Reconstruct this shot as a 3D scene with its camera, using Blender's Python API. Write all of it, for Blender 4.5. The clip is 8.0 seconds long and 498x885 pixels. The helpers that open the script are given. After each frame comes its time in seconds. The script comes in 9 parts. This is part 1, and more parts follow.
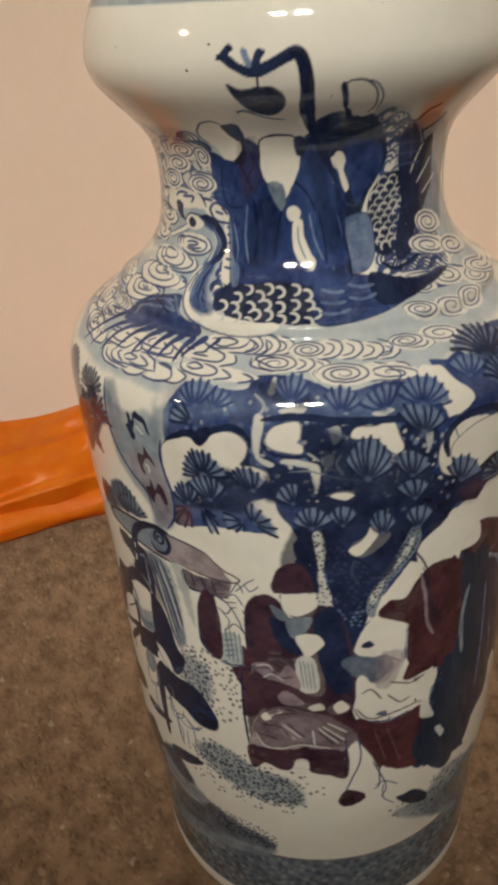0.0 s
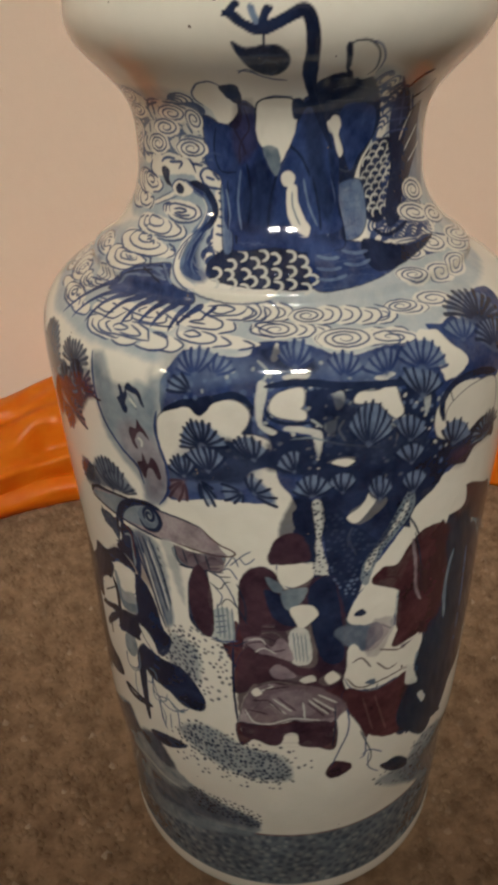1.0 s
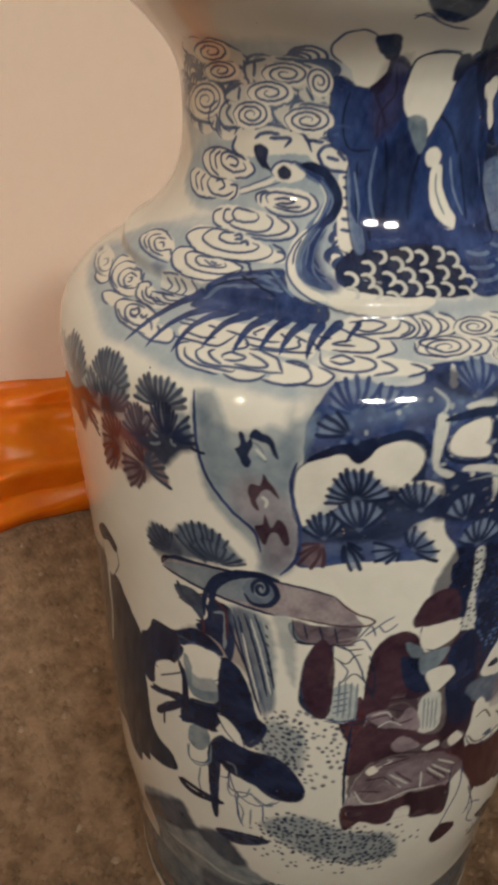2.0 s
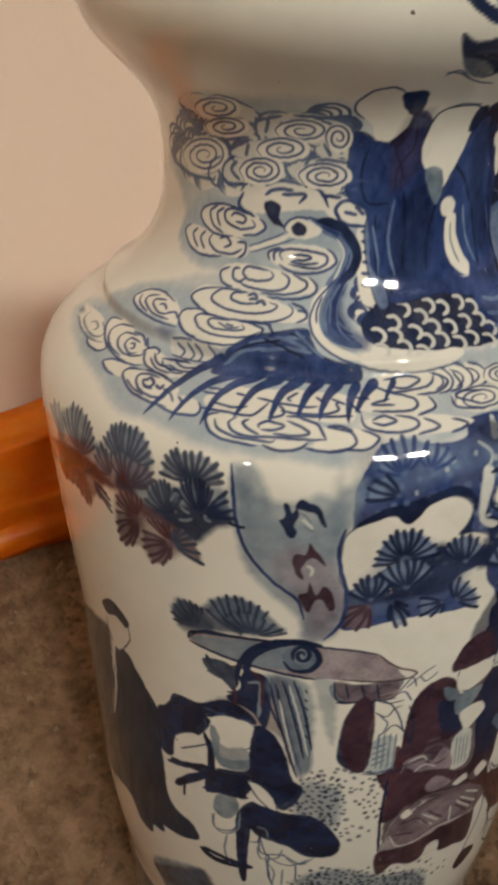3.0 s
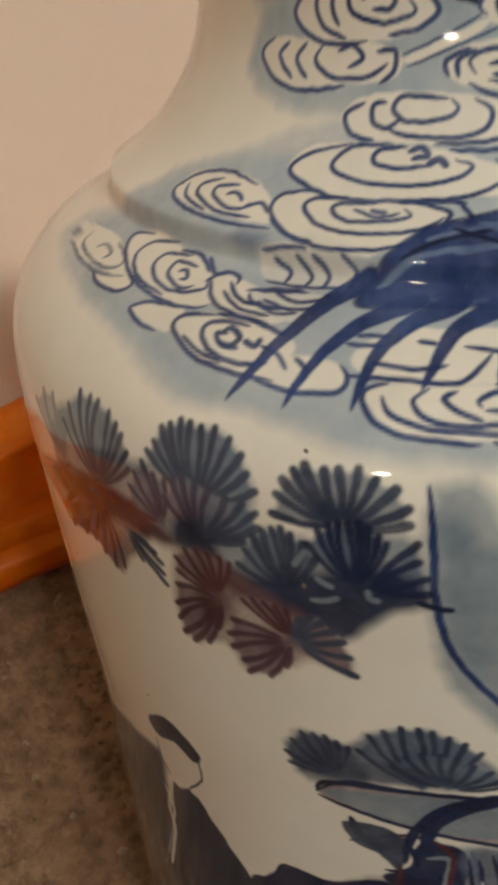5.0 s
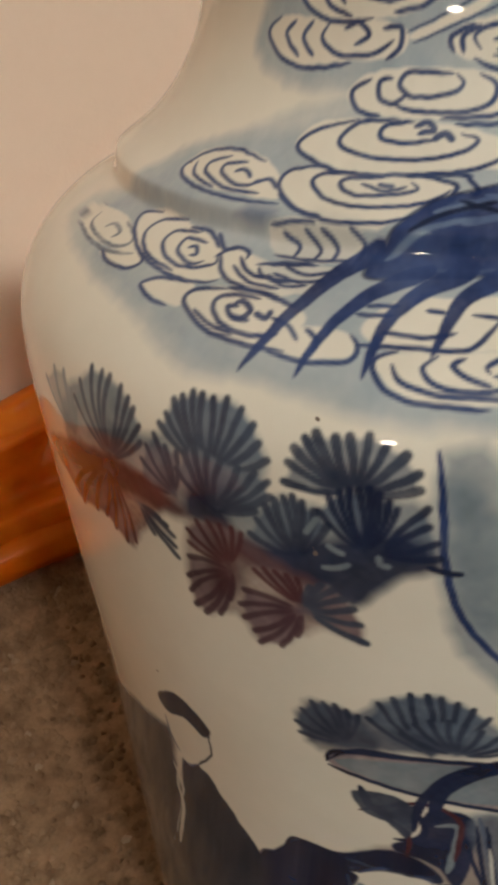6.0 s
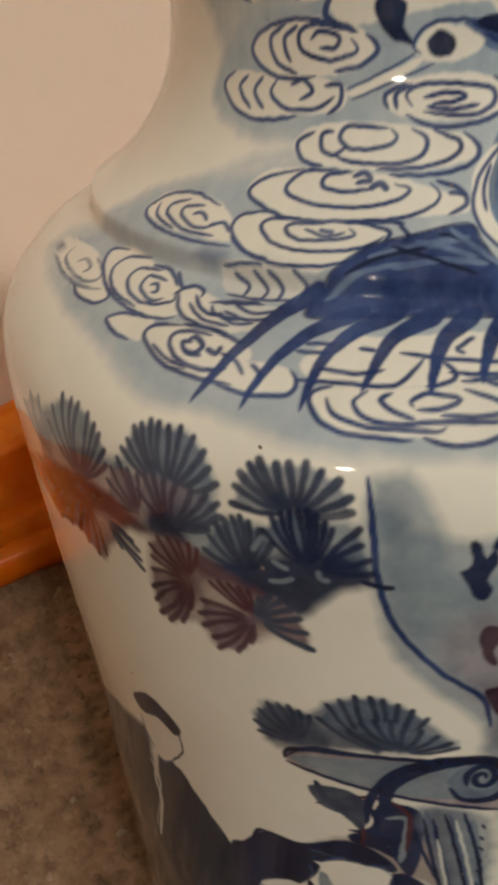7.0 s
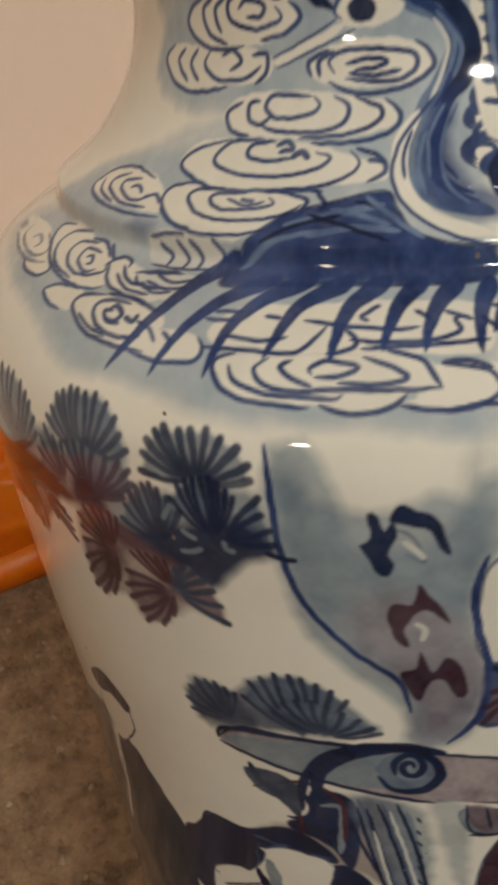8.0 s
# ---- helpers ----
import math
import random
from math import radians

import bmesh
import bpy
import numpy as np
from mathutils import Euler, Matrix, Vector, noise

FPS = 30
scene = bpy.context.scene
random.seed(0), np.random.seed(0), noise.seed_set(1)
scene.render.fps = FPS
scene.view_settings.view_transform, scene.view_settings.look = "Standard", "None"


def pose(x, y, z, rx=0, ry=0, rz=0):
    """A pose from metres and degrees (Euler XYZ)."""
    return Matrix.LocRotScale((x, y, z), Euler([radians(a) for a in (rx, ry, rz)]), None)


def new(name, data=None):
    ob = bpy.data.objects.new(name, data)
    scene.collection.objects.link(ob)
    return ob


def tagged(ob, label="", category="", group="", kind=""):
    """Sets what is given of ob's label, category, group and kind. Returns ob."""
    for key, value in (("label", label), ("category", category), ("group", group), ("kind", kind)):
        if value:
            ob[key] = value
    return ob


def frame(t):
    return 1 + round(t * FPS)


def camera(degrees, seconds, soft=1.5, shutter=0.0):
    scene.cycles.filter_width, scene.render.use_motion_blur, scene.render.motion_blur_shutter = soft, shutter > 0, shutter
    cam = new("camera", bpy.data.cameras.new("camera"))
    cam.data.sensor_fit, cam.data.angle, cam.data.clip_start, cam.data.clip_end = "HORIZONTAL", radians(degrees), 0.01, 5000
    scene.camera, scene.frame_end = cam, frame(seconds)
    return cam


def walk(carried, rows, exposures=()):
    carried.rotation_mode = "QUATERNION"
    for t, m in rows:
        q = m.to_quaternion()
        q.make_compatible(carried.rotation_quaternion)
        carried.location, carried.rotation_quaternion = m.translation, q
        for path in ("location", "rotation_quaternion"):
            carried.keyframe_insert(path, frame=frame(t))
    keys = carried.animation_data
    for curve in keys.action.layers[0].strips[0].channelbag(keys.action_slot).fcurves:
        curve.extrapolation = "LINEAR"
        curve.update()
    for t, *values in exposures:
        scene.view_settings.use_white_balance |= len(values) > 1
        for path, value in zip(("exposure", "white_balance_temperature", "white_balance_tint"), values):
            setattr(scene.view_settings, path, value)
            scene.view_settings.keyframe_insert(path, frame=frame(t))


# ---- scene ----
# ---- camera and its path ----
cam = camera(33.95, 8.0, soft=4.0)
ROWS = [
    (0.0, 0.0002, -0.3426, 0.4348, 60.66, 3.19, 2.88),
    (0.5, -0.0079, -0.3408, 0.4635, 60.75, 3.01, 1.1),
    (0.6, -0.0041, -0.3443, 0.4588, 61.03, 3.02, 1.32),
    (1.0, -0.0334, -0.3439, 0.4258, 60.17, 1.36, -3.75),
    (1.3, -0.0589, -0.3255, 0.4217, 58.96, 0.02, -7.59),
    (1.5, -0.089, -0.3119, 0.4104, 60.19, -0.69, -12.12),
    (1.7, -0.1076, -0.2864, 0.408, 59.66, -0.78, -14.99),
    (2.8, -0.155, -0.2407, 0.4322, 59.16, -0.43, -27.49),
    (3.0, -0.1583, -0.2269, 0.4233, 59.1, -0.35, -28.79),
    (3.5, -0.1342, -0.1617, 0.3806, 58.41, 2.9, -30.83),
    (4.0, -0.1334, -0.1273, 0.365, 58.66, 2.95, -32.04),
    (4.2, -0.1345, -0.1276, 0.3656, 59.13, 2.95, -32.08),
    (5.3, -0.1388, -0.1278, 0.3692, 57.9, 3.0, -32.62),
    (5.5, -0.1409, -0.1302, 0.3663, 58.01, 2.91, -32.92),
    (6.0, -0.1407, -0.1296, 0.3667, 57.98, 3.06, -32.84),
    (6.5, -0.1411, -0.1286, 0.3662, 58.0, 3.31, -32.6),
    (7.0, -0.1368, -0.1405, 0.3757, 57.79, 3.49, -32.48),
    (7.5, -0.1224, -0.152, 0.3752, 58.3, 4.38, -29.64),
    (8.0, -0.1167, -0.155, 0.3684, 58.74, 4.86, -27.2),
]
walk(cam, [(t, pose(x, y, z, rx, ry, rz)) for t, x, y, z, rx, ry, rz in ROWS], [(0.0, 0.12), (0.5, 0.03), (1.0, -0.08), (1.5, 0.03), (3.0, 0.10), (3.5, -0.10), (4.0, -0.14), (5.5, 0.04), (6.5, 0.02), (7.5, 0.0), (8.0, -0.05)])

# ---- world and lamps ----
world = bpy.data.worlds.new("world")
scene.world = world
world.use_nodes = True
world.node_tree.nodes["Background"].inputs[0].default_value = (0.9, 0.85, 0.8, 1)
world.node_tree.nodes["Background"].inputs[1].default_value = 0.05

PANEL_GLOW = 225.0


# ---- materials ----
def nodes_of(name):
    m = bpy.data.materials.new(name)
    m.use_nodes = True
    nt = m.node_tree
    return m, nt, nt.nodes["Principled BSDF"]


def node(nt, kind, **values):
    n = nt.nodes.new(kind)
    for key, value in values.items():
        n.inputs[key].default_value = value
    return n


def ramp(nt, fac, stops):
    n = nt.nodes.new("ShaderNodeValToRGB")
    while len(n.color_ramp.elements) < len(stops):
        n.color_ramp.elements.new(0.5)
    for e, (at, colour) in zip(n.color_ramp.elements, stops):
        e.position, e.color = at, (*colour, 1)
    nt.links.new(fac, n.inputs["Fac"])
    return n.outputs["Color"]


def mix(nt, fac, a, b, kind="MIX"):
    n = nt.nodes.new("ShaderNodeMix")
    n.data_type, n.blend_type = "RGBA", kind
    for socket, value in ((n.inputs[0], fac), (n.inputs[6], a), (n.inputs[7], b)):
        if isinstance(value, bpy.types.NodeSocket):
            nt.links.new(value, socket)
        else:
            socket.default_value = value if isinstance(value, float) else (*value, 1)
    return n.outputs[2]


def noise_of(nt, scale, detail=4.0, rough=0.6, stretch=(1, 1, 1), distortion=0.0):
    at = nt.nodes.new("ShaderNodeTexCoord")
    m = nt.nodes.new("ShaderNodeMapping")
    m.inputs["Scale"].default_value = stretch
    nt.links.new(at.outputs["Object"], m.inputs["Vector"])
    n = node(nt, "ShaderNodeTexNoise", Scale=scale, Detail=detail, Roughness=rough, Distortion=distortion)
    nt.links.new(m.outputs["Vector"], n.inputs["Vector"])
    return n.outputs["Fac"]


def bump(nt, bsdf, height, strength, distance):
    b = node(nt, "ShaderNodeBump", Strength=strength, Distance=distance)
    nt.links.new(height, b.inputs["Height"])
    nt.links.new(b.outputs["Normal"], bsdf.inputs["Normal"])


def porcelain():
    """Clear glaze over white porcelain; the brushwork lies in the colour attribute "paint"."""
    m, nt, b = nodes_of("porcelain")
    paint = nt.nodes.new("ShaderNodeAttribute")
    paint.attribute_name = "paint"
    cloudy = ramp(nt, noise_of(nt, 45.0, 4.0, 0.55), [(0.3, (0.92, 0.92, 0.91)), (0.7, (1, 1, 1))])
    base = mix(nt, 1.0, paint.outputs["Color"], cloudy, "MULTIPLY")
    speck = ramp(nt, noise_of(nt, 420.0, 1.0, 0.3), [(0.81, (0, 0, 0)), (0.84, (1, 1, 1))])
    base = mix(nt, speck, base, (0.16, 0.13, 0.11))
    nt.links.new(base, b.inputs["Base Color"])
    b.inputs["Roughness"].default_value = 0.07
    b.inputs["IOR"].default_value = 1.5
    bump(nt, b, noise_of(nt, 30.0, 2.0, 0.4), 0.04, 0.002)
    return m


def wall_paint(name, a, c):
    m, nt, b = nodes_of(name)
    tone = ramp(nt, noise_of(nt, 1.6, 5.0, 0.6), [(0.3, a), (0.7, c)])
    tone = mix(nt, 0.25, tone, ramp(nt, noise_of(nt, 90.0, 4.0, 0.6), [(0.3, a), (0.7, c)]))
    nt.links.new(tone, b.inputs["Base Color"])
    b.inputs["Roughness"].default_value = 0.75
    bump(nt, b, noise_of(nt, 260.0, 3.0, 0.5), 0.25, 0.0008)
    return m


def carpet_cloth():
    m, nt, b = nodes_of("carpet_cloth")
    isle = nt.nodes.new("ShaderNodeNewGeometry").outputs["Random Per Island"]
    tuft = ramp(nt, isle, [(0.0, (0.173, 0.108, 0.062)), (0.5, (0.214, 0.137, 0.081)), (0.93, (0.253, 0.167, 0.104)), (0.985, (0.31, 0.225, 0.155)), (1.0, (0.46, 0.38, 0.29))])
    tuft = mix(nt, 0.5, tuft, ramp(nt, noise_of(nt, 62.0, 4.0, 0.7), [(0.36, (0.103, 0.064, 0.037)), (0.64, (0.375, 0.252, 0.160))]))
    nt.links.new(tuft, b.inputs["Base Color"])
    b.inputs["Roughness"].default_value = 0.95
    b.inputs["Specular IOR Level"].default_value = 0.1
    bump(nt, b, noise_of(nt, 900.0, 3.0, 0.7), 0.2, 0.001)
    return m


def bag_film():
    """Thin coloured plastic: half of the light that meets it goes through."""
    m, nt, b = nodes_of("orange_film")
    tone = ramp(nt, noise_of(nt, 9.0, 3.0, 0.5), [(0.3, (0.93, 0.25, 0.006)), (0.7, (0.98, 0.34, 0.012))])
    tone = mix(nt, 0.5, tone, ramp(nt, noise_of(nt, 50.0, 3.0, 0.6), [(0.35, (0.90, 0.22, 0.006)), (0.7, (1.0, 0.40, 0.03))]))
    nt.links.new(tone, b.inputs["Base Color"])
    b.inputs["Roughness"].default_value = 0.38
    bump(nt, b, noise_of(nt, 40.0, 3.0, 0.5), 0.25, 0.004)
    through_film = nt.nodes.new("ShaderNodeBsdfTranslucent")
    nt.links.new(tone, through_film.inputs["Color"])
    both = nt.nodes.new("ShaderNodeMixShader")
    both.inputs[0].default_value = 0.5
    nt.links.new(b.outputs[0], both.inputs[1])
    nt.links.new(through_film.outputs[0], both.inputs[2])
    nt.links.new(both.outputs[0], nt.nodes["Material Output"].inputs["Surface"])
    return m


def plain(name, colour, rough, glow=0.0, tint=(0.985, 0.948, 0.855)):
    m, nt, b = nodes_of(name)
    b.inputs["Base Color"].default_value = (*colour, 1)
    b.inputs["Roughness"].default_value = rough
    if glow:
        b.inputs["Emission Color"].default_value = (*tint, 1)
        b.inputs["Emission Strength"].default_value = glow
    return m


PORCELAIN, CARPET, FILM = porcelain(), carpet_cloth(), bag_film()
WALL = wall_paint("peach_wall_paint", (0.79, 0.62, 0.49), (0.85, 0.68, 0.55))
TAN = wall_paint("tan_wall_paint", (0.31, 0.215, 0.138), (0.37, 0.262, 0.172))
# only for the added light blocker, dark so that little light bounces off it
BLOCKER = wall_paint("blocker_brown", (0.10, 0.068, 0.045), (0.14, 0.097, 0.066))
CEILING = wall_paint("ceiling_paint", (0.68, 0.63, 0.55), (0.76, 0.71, 0.63))
DIFFUSER, FRAME = plain("panel_diffuser", (0.9, 0.9, 0.9), 0.5, PANEL_GLOW), plain("panel_frame", (0.7, 0.7, 0.7), 0.4)
WARM_DIFFUSER = plain("warm_panel_diffuser", (0.9, 0.86, 0.8), 0.5, PANEL_GLOW * 1.2, (1.0, 0.84, 0.63))


# ---- small mesh helpers ----
def mesh_of(name, verts, faces, material, normals=None, smooth=True):
    me = bpy.data.meshes.new(name)
    me.from_pydata(verts, [], faces)
    me.materials.append(material)
    if smooth:
        me.shade_smooth()
    me.update()
    if normals is not None:
        me.normals_split_custom_set_from_vertices(normals)
    return me


def box(bm, lo, hi, bevel=0.0):
    made = bmesh.ops.create_cube(bm, size=1.0)
    verts = made["verts"]
    for v in verts:
        v.co = Vector([lo[i] + (v.co[i] + 0.5) * (hi[i] - lo[i]) for i in range(3)])
    if bevel:
        edges = list({e for v in verts for e in v.link_edges})
        bmesh.ops.bevel(bm, geom=edges, offset=bevel, segments=2, affect="EDGES")


def part(name, bm, material, parent, label=""):
    me = bpy.data.meshes.new(name)
    bm.to_mesh(me)
    bm.free()
    me.materials.append(material)
    ob = new(name, me)
    ob.parent = parent
    return tagged(ob, label)


def slab(name, lo, hi, material, label, category):
    bm = bmesh.new()
    box(bm, lo, hi)
    return tagged(part(name, bm, material, None), label, category, kind="structure")


# ---- the room ----
X0, X1, Y0, Y1, H = -10.0, 2.4, -7.0, 0.44, 2.45
slab("floor", (X0 - 0.1, Y0 - 0.1, -0.12), (X1 + 0.1, Y1 + 0.1, -0.0024), CARPET, "grey-brown short-pile carpet floor, mottled and worn", "floor")
slab("ceiling", (X0 - 0.1, Y0 - 0.1, H), (X1 + 0.1, Y1 + 0.1, H + 0.1), CEILING, "plain off-white painted ceiling", "ceiling")
slab("wall_north", (X0 - 0.1, Y1, 0), (X1 + 0.1, Y1 + 0.1, H), WALL, "peach-painted plain wall behind the vase", "wall")
slab("wall_south", (X0 - 0.1, Y0 - 0.1, 0), (X1 + 0.1, Y0, H), TAN, "tan-painted plain wall", "wall")
slab("wall_west", (X0 - 0.1, Y0, 0), (X0, Y1, H), TAN, "tan-painted plain wall", "wall")
slab("wall_east", (X1, Y0, 0), (X1 + 0.1, Y1, H), TAN, "tan-painted plain wall", "wall")

# added and unseen: keeps panel light off the lower vase and the carpet
slab("light_blocker", (-3.2, -1.62, 0), (X1, -1.5, 1.34), BLOCKER, "unseen dark brown light blocker, added to shade the lower vase and carpet", "wall")


def ceiling_light(x, y, size, diffuser, word):
    root = tagged(new("ceiling_light"), f"square {word} ceiling light panel, switched on", "ceiling light", "ceiling light panels")
    root.location = (x, y, H)
    s = size / 2
    bm = bmesh.new()
    for lo, hi in (((-s - .02, -s - .02), (s + .02, -s)), ((-s - .02, s), (s + .02, s + .02)), ((-s - .02, -s), (-s, s)), ((s, -s), (s + .02, s))):
        box(bm, (*lo, -0.03), (*hi, 0.0))
    part("frame", bm, FRAME, root)
    bm = bmesh.new()
    box(bm, (-s, -s, -0.022), (s, s, -0.004))
    part("diffuser", bm, diffuser, root, f"glowing {word} diffuser")


for x, y, size, diffuser, word in ((-0.46, -2.7, 0.33, DIFFUSER, "white"), (0.18, -2.7, 0.33, DIFFUSER, "white"), (-5.1, -3.0, 0.40, WARM_DIFFUSER, "warm white")):
    ceiling_light(x, y, size, diffuser, word)

# short carpet pile round the vase
def carpet_pile():
    rng = np.random.default_rng(4)
    n = 42000
    x, y = rng.uniform(-0.75, 0.6, n), rng.uniform(-0.35, 0.43, n)
    keep = np.hypot(x, y) > 0.092
    x, y = x[keep], y[keep]
    n = len(x)
    turn, wide, tall = rng.uniform(0, 6.28, n), rng.uniform(0.0024, 0.0046, n), rng.uniform(0.0008, 0.0022, n)
    lean = rng.normal(0, 0.0010, (n, 2))
    ring = np.arange(5) * 2 * np.pi / 5
    verts = np.zeros((n, 6, 3))
    verts[:, :5, 0] = x[:, None] + wide[:, None] * np.cos(ring + turn[:, None])
    verts[:, :5, 1] = y[:, None] + wide[:, None] * np.sin(ring + turn[:, None]) * 0.75
    verts[:, :5, 2] = -0.0045
    verts[:, 5] = np.stack([x + lean[:, 0], y + lean[:, 1], tall], 1)
    verts[:, :5, 2] += tall[:, None] * 0.45
    first = (np.arange(n) * 6)[:, None]
    faces = np.concatenate([first + [i, (i + 1) % 5, 5] for i in range(5)])
    me = mesh_of("carpet_pile", verts.reshape(-1, 3).tolist(), faces.tolist(), CARPET)
    tagged(new("carpet_pile", me), "short matted grey-brown carpet pile", "carpet", kind="stuff")


carpet_pile()


# ---- orange plastic bag along the wall ----
def orange_bag():
    cols, rows = 200, 60
    verts = []
    for i in range(cols + 1):
        a = i / cols
        x = -0.62 + 0.98 * a
        front = 0.325 - 0.9 * max(0.0, -0.08 - x) ** 1.6 - 1.2 * max(0.0, x - 0.12) ** 1.6
        deep = min(0.432, front + 0.13) - front
        tall = 0.088 + 0.010 * math.sin(9 * x + 1.0) + 0.006 * math.sin(31 * x)
        for j in range(rows + 1):
            b = j / rows
            # from the hem on the carpet, up the bulging face, over the top and down to the wall
            y = front + deep * (0.04 * math.sin(b * 3.1) + max(0.0, b - 0.25) / 0.75 * b ** 0.35)
            z = tall * math.sin(min(1.0, b * 1.22) * math.pi / 2) ** 0.85 - max(0.0, b - 0.85) * 0.12
            crease = (21 * b - 7 * x + 1.6 * math.sin(6 * x)) / (2 * math.pi) % 1.0
            fold = 0.011 * (crease if crease < 0.85 else (1 - crease) / 0.15 * 0.85)
            wrinkle = noise.noise(Vector((x * 14, b * 3.5, 3.1))) * 0.017 + noise.noise(Vector((x * 34, b * 8, 7.7))) * 0.007
            amount = min(1.0, b * 6) * min(1.0, (1.02 - b) * 5)
            verts.append((x, min(0.436, y - (fold + wrinkle) * amount), max(0.0015, z + (fold * 0.5 + wrinkle * 0.6) * amount)))
    faces = [(i * (rows + 1) + j, (i + 1) * (rows + 1) + j, (i + 1) * (rows + 1) + j + 1, i * (rows + 1) + j + 1) for i in range(cols) for j in range(rows)]
    ob = new("plastic_bag", mesh_of("plastic_bag", verts, faces, FILM))
    thick = ob.modifiers.new("film", "SOLIDIFY")
    thick.thickness, thick.offset = 0.0012, -1.0
    verts, cols, rows = [], 120, 14
    for i in range(cols + 1):
        x = -0.60 + 0.62 * i / cols
        front = 0.325 - 0.9 * max(0.0, -0.08 - x) ** 1.6
        high = 0.016 + 0.020 * i / cols + 0.003 * math.sin(14 * x)
        for j in range(rows + 1):
            b = j / rows
            crease = 0.004 * noise.noise(Vector((x * 22, b * 2.5, 5.5)))
            verts.append((x, front - 0.004 - 0.010 * math.sin(b * 2.6) + 0.012 * b * b + crease, 0.002 + high * b + 0.3 * crease * b))
    faces = [(i * (rows + 1) + j, (i + 1) * (rows + 1) + j, (i + 1) * (rows + 1) + j + 1, i * (rows + 1) + j + 1) for i in range(cols) for j in range(rows)]
    fold = new("folded_edge", mesh_of("folded_edge", verts, faces, FILM))
    fold.parent = ob
    thick = fold.modifiers.new("film", "SOLIDIFY")
    thick.thickness, thick.offset = 0.0012, -1.0
    tagged(fold, "flat folded lower edge of the bag")
    return tagged(ob, "crumpled bright orange plastic bag lying against the wall", "plastic bag")


orange_bag()

# ---- the vase ----
PROFILE = [(0.0, 0.0860), (0.002, 0.0885), (0.010, 0.0893), (0.013, 0.0890), (0.030, 0.0903), (0.058, 0.0915), (0.087, 0.0950), (0.127, 0.0968),
           (0.167, 0.0977), (0.207, 0.0985), (0.237, 0.1004), (0.257, 0.1016), (0.283, 0.1028), (0.295, 0.1031), (0.307, 0.1014), (0.317, 0.0946),
           (0.327, 0.0809), (0.339, 0.0670), (0.353, 0.0587), (0.369, 0.0569), (0.385, 0.0594), (0.3995, 0.0715), (0.4070, 0.0777), (0.4140, 0.0799),
           (0.4200, 0.0793), (0.4250, 0.0782), (0.4300, 0.0763), (0.4338, 0.0741)]
RIM = [(0.4345, 0.0735), (0.4356, 0.0737), (0.4376, 0.0732), (0.4388, 0.0720), (0.4390, 0.0708), (0.4382, 0.0698), (0.435, 0.0688), (0.427, 0.0686),
       (0.415, 0.0690), (0.400, 0.0650), (0.385, 0.0545), (0.369, 0.0515), (0.350, 0.0540), (0.330, 0.0720), (0.312, 0.0900), (0.290, 0.0960), (0.230, 0.0930), (0.150, 0.0895), (0.090, 0.0860), (0.050, 0.0815), (0.030, 0.0740), (0.021, 0.0600), (0.018, 0.0350), (0.017, 0.0)]


def natural_spline(knots, steps):
    """A smooth curve through (z, r) knots, by chord length."""
    p = np.array(knots)
    at = np.r_[0, np.cumsum(np.hypot(*np.diff(p, axis=0).T) ** 0.8)]
    h, n = np.diff(at), len(at)
    a, b = np.eye(n), np.zeros((n, 2))
    for i in range(1, n - 1):
        a[i, i - 1:i + 2] = h[i - 1], 2 * (h[i - 1] + h[i]), h[i]
        b[i] = 6 * ((p[i + 1] - p[i]) / h[i] - (p[i] - p[i - 1]) / h[i - 1])
    m = np.linalg.solve(a, b)
    t = np.linspace(0, at[-1], steps)
    i = np.clip(np.searchsorted(at, t) - 1, 0, n - 2)
    u, v = ((at[i + 1] - t) / h[i])[:, None], ((t - at[i]) / h[i])[:, None]
    return u * p[i] + v * p[i + 1] + ((u ** 3 - u) * m[i] + (v ** 3 - v) * m[i + 1]) * h[i][:, None] ** 2 / 6


CURVE = natural_spline(PROFILE, 3000)
ARC = np.r_[0, np.cumsum(np.hypot(*np.diff(CURVE, axis=0).T))] * 1000


def outline_at(s):
    """z and r of the outline, with the low step where the neck sits on the shoulder."""
    z, r = np.interp(s, ARC, CURVE[:, 0]), np.interp(s, ARC, CURVE[:, 1])
    dz = np.interp(s + 0.8, ARC, CURVE[:, 0]) - np.interp(s - 0.8, ARC, CURVE[:, 0])
    dr = np.interp(s + 0.8, ARC, CURVE[:, 1]) - np.interp(s - 0.8, ARC, CURVE[:, 1])
    size = np.hypot(dz, dr)
    t = np.clip((s - STEP_AT) / STEP_WIDE + 0.5, 0, 1)
    out = STEP_HIGH * (t * t * (3 - 2 * t) - 0.5) * np.exp(-((s - STEP_AT) / 9.0) ** 2)
    return z - dr / size * out, r + dz / size * out


STEP_AT, STEP_WIDE, STEP_HIGH = 341.2, 3.6, 0.0025


def on_vase(u, s):
    """Places and normals on the vase: u in hundredths of a radian round the axis from the front, s in mm along the outline from the foot."""
    u, s = np.asarray(u, float) / 100, np.asarray(s, float)
    z, r = outline_at(s)
    (z1, r1), (z0, r0) = outline_at(s + 0.4), outline_at(s - 0.4)
    dz, dr = z1 - z0, r1 - r0
    n = np.stack([dz * np.sin(u), -dz * np.cos(u), -dr], -1)
    n /= np.linalg.norm(n, axis=-1, keepdims=True)
    return np.stack([r * np.sin(u), -r * np.cos(u), z], -1), n


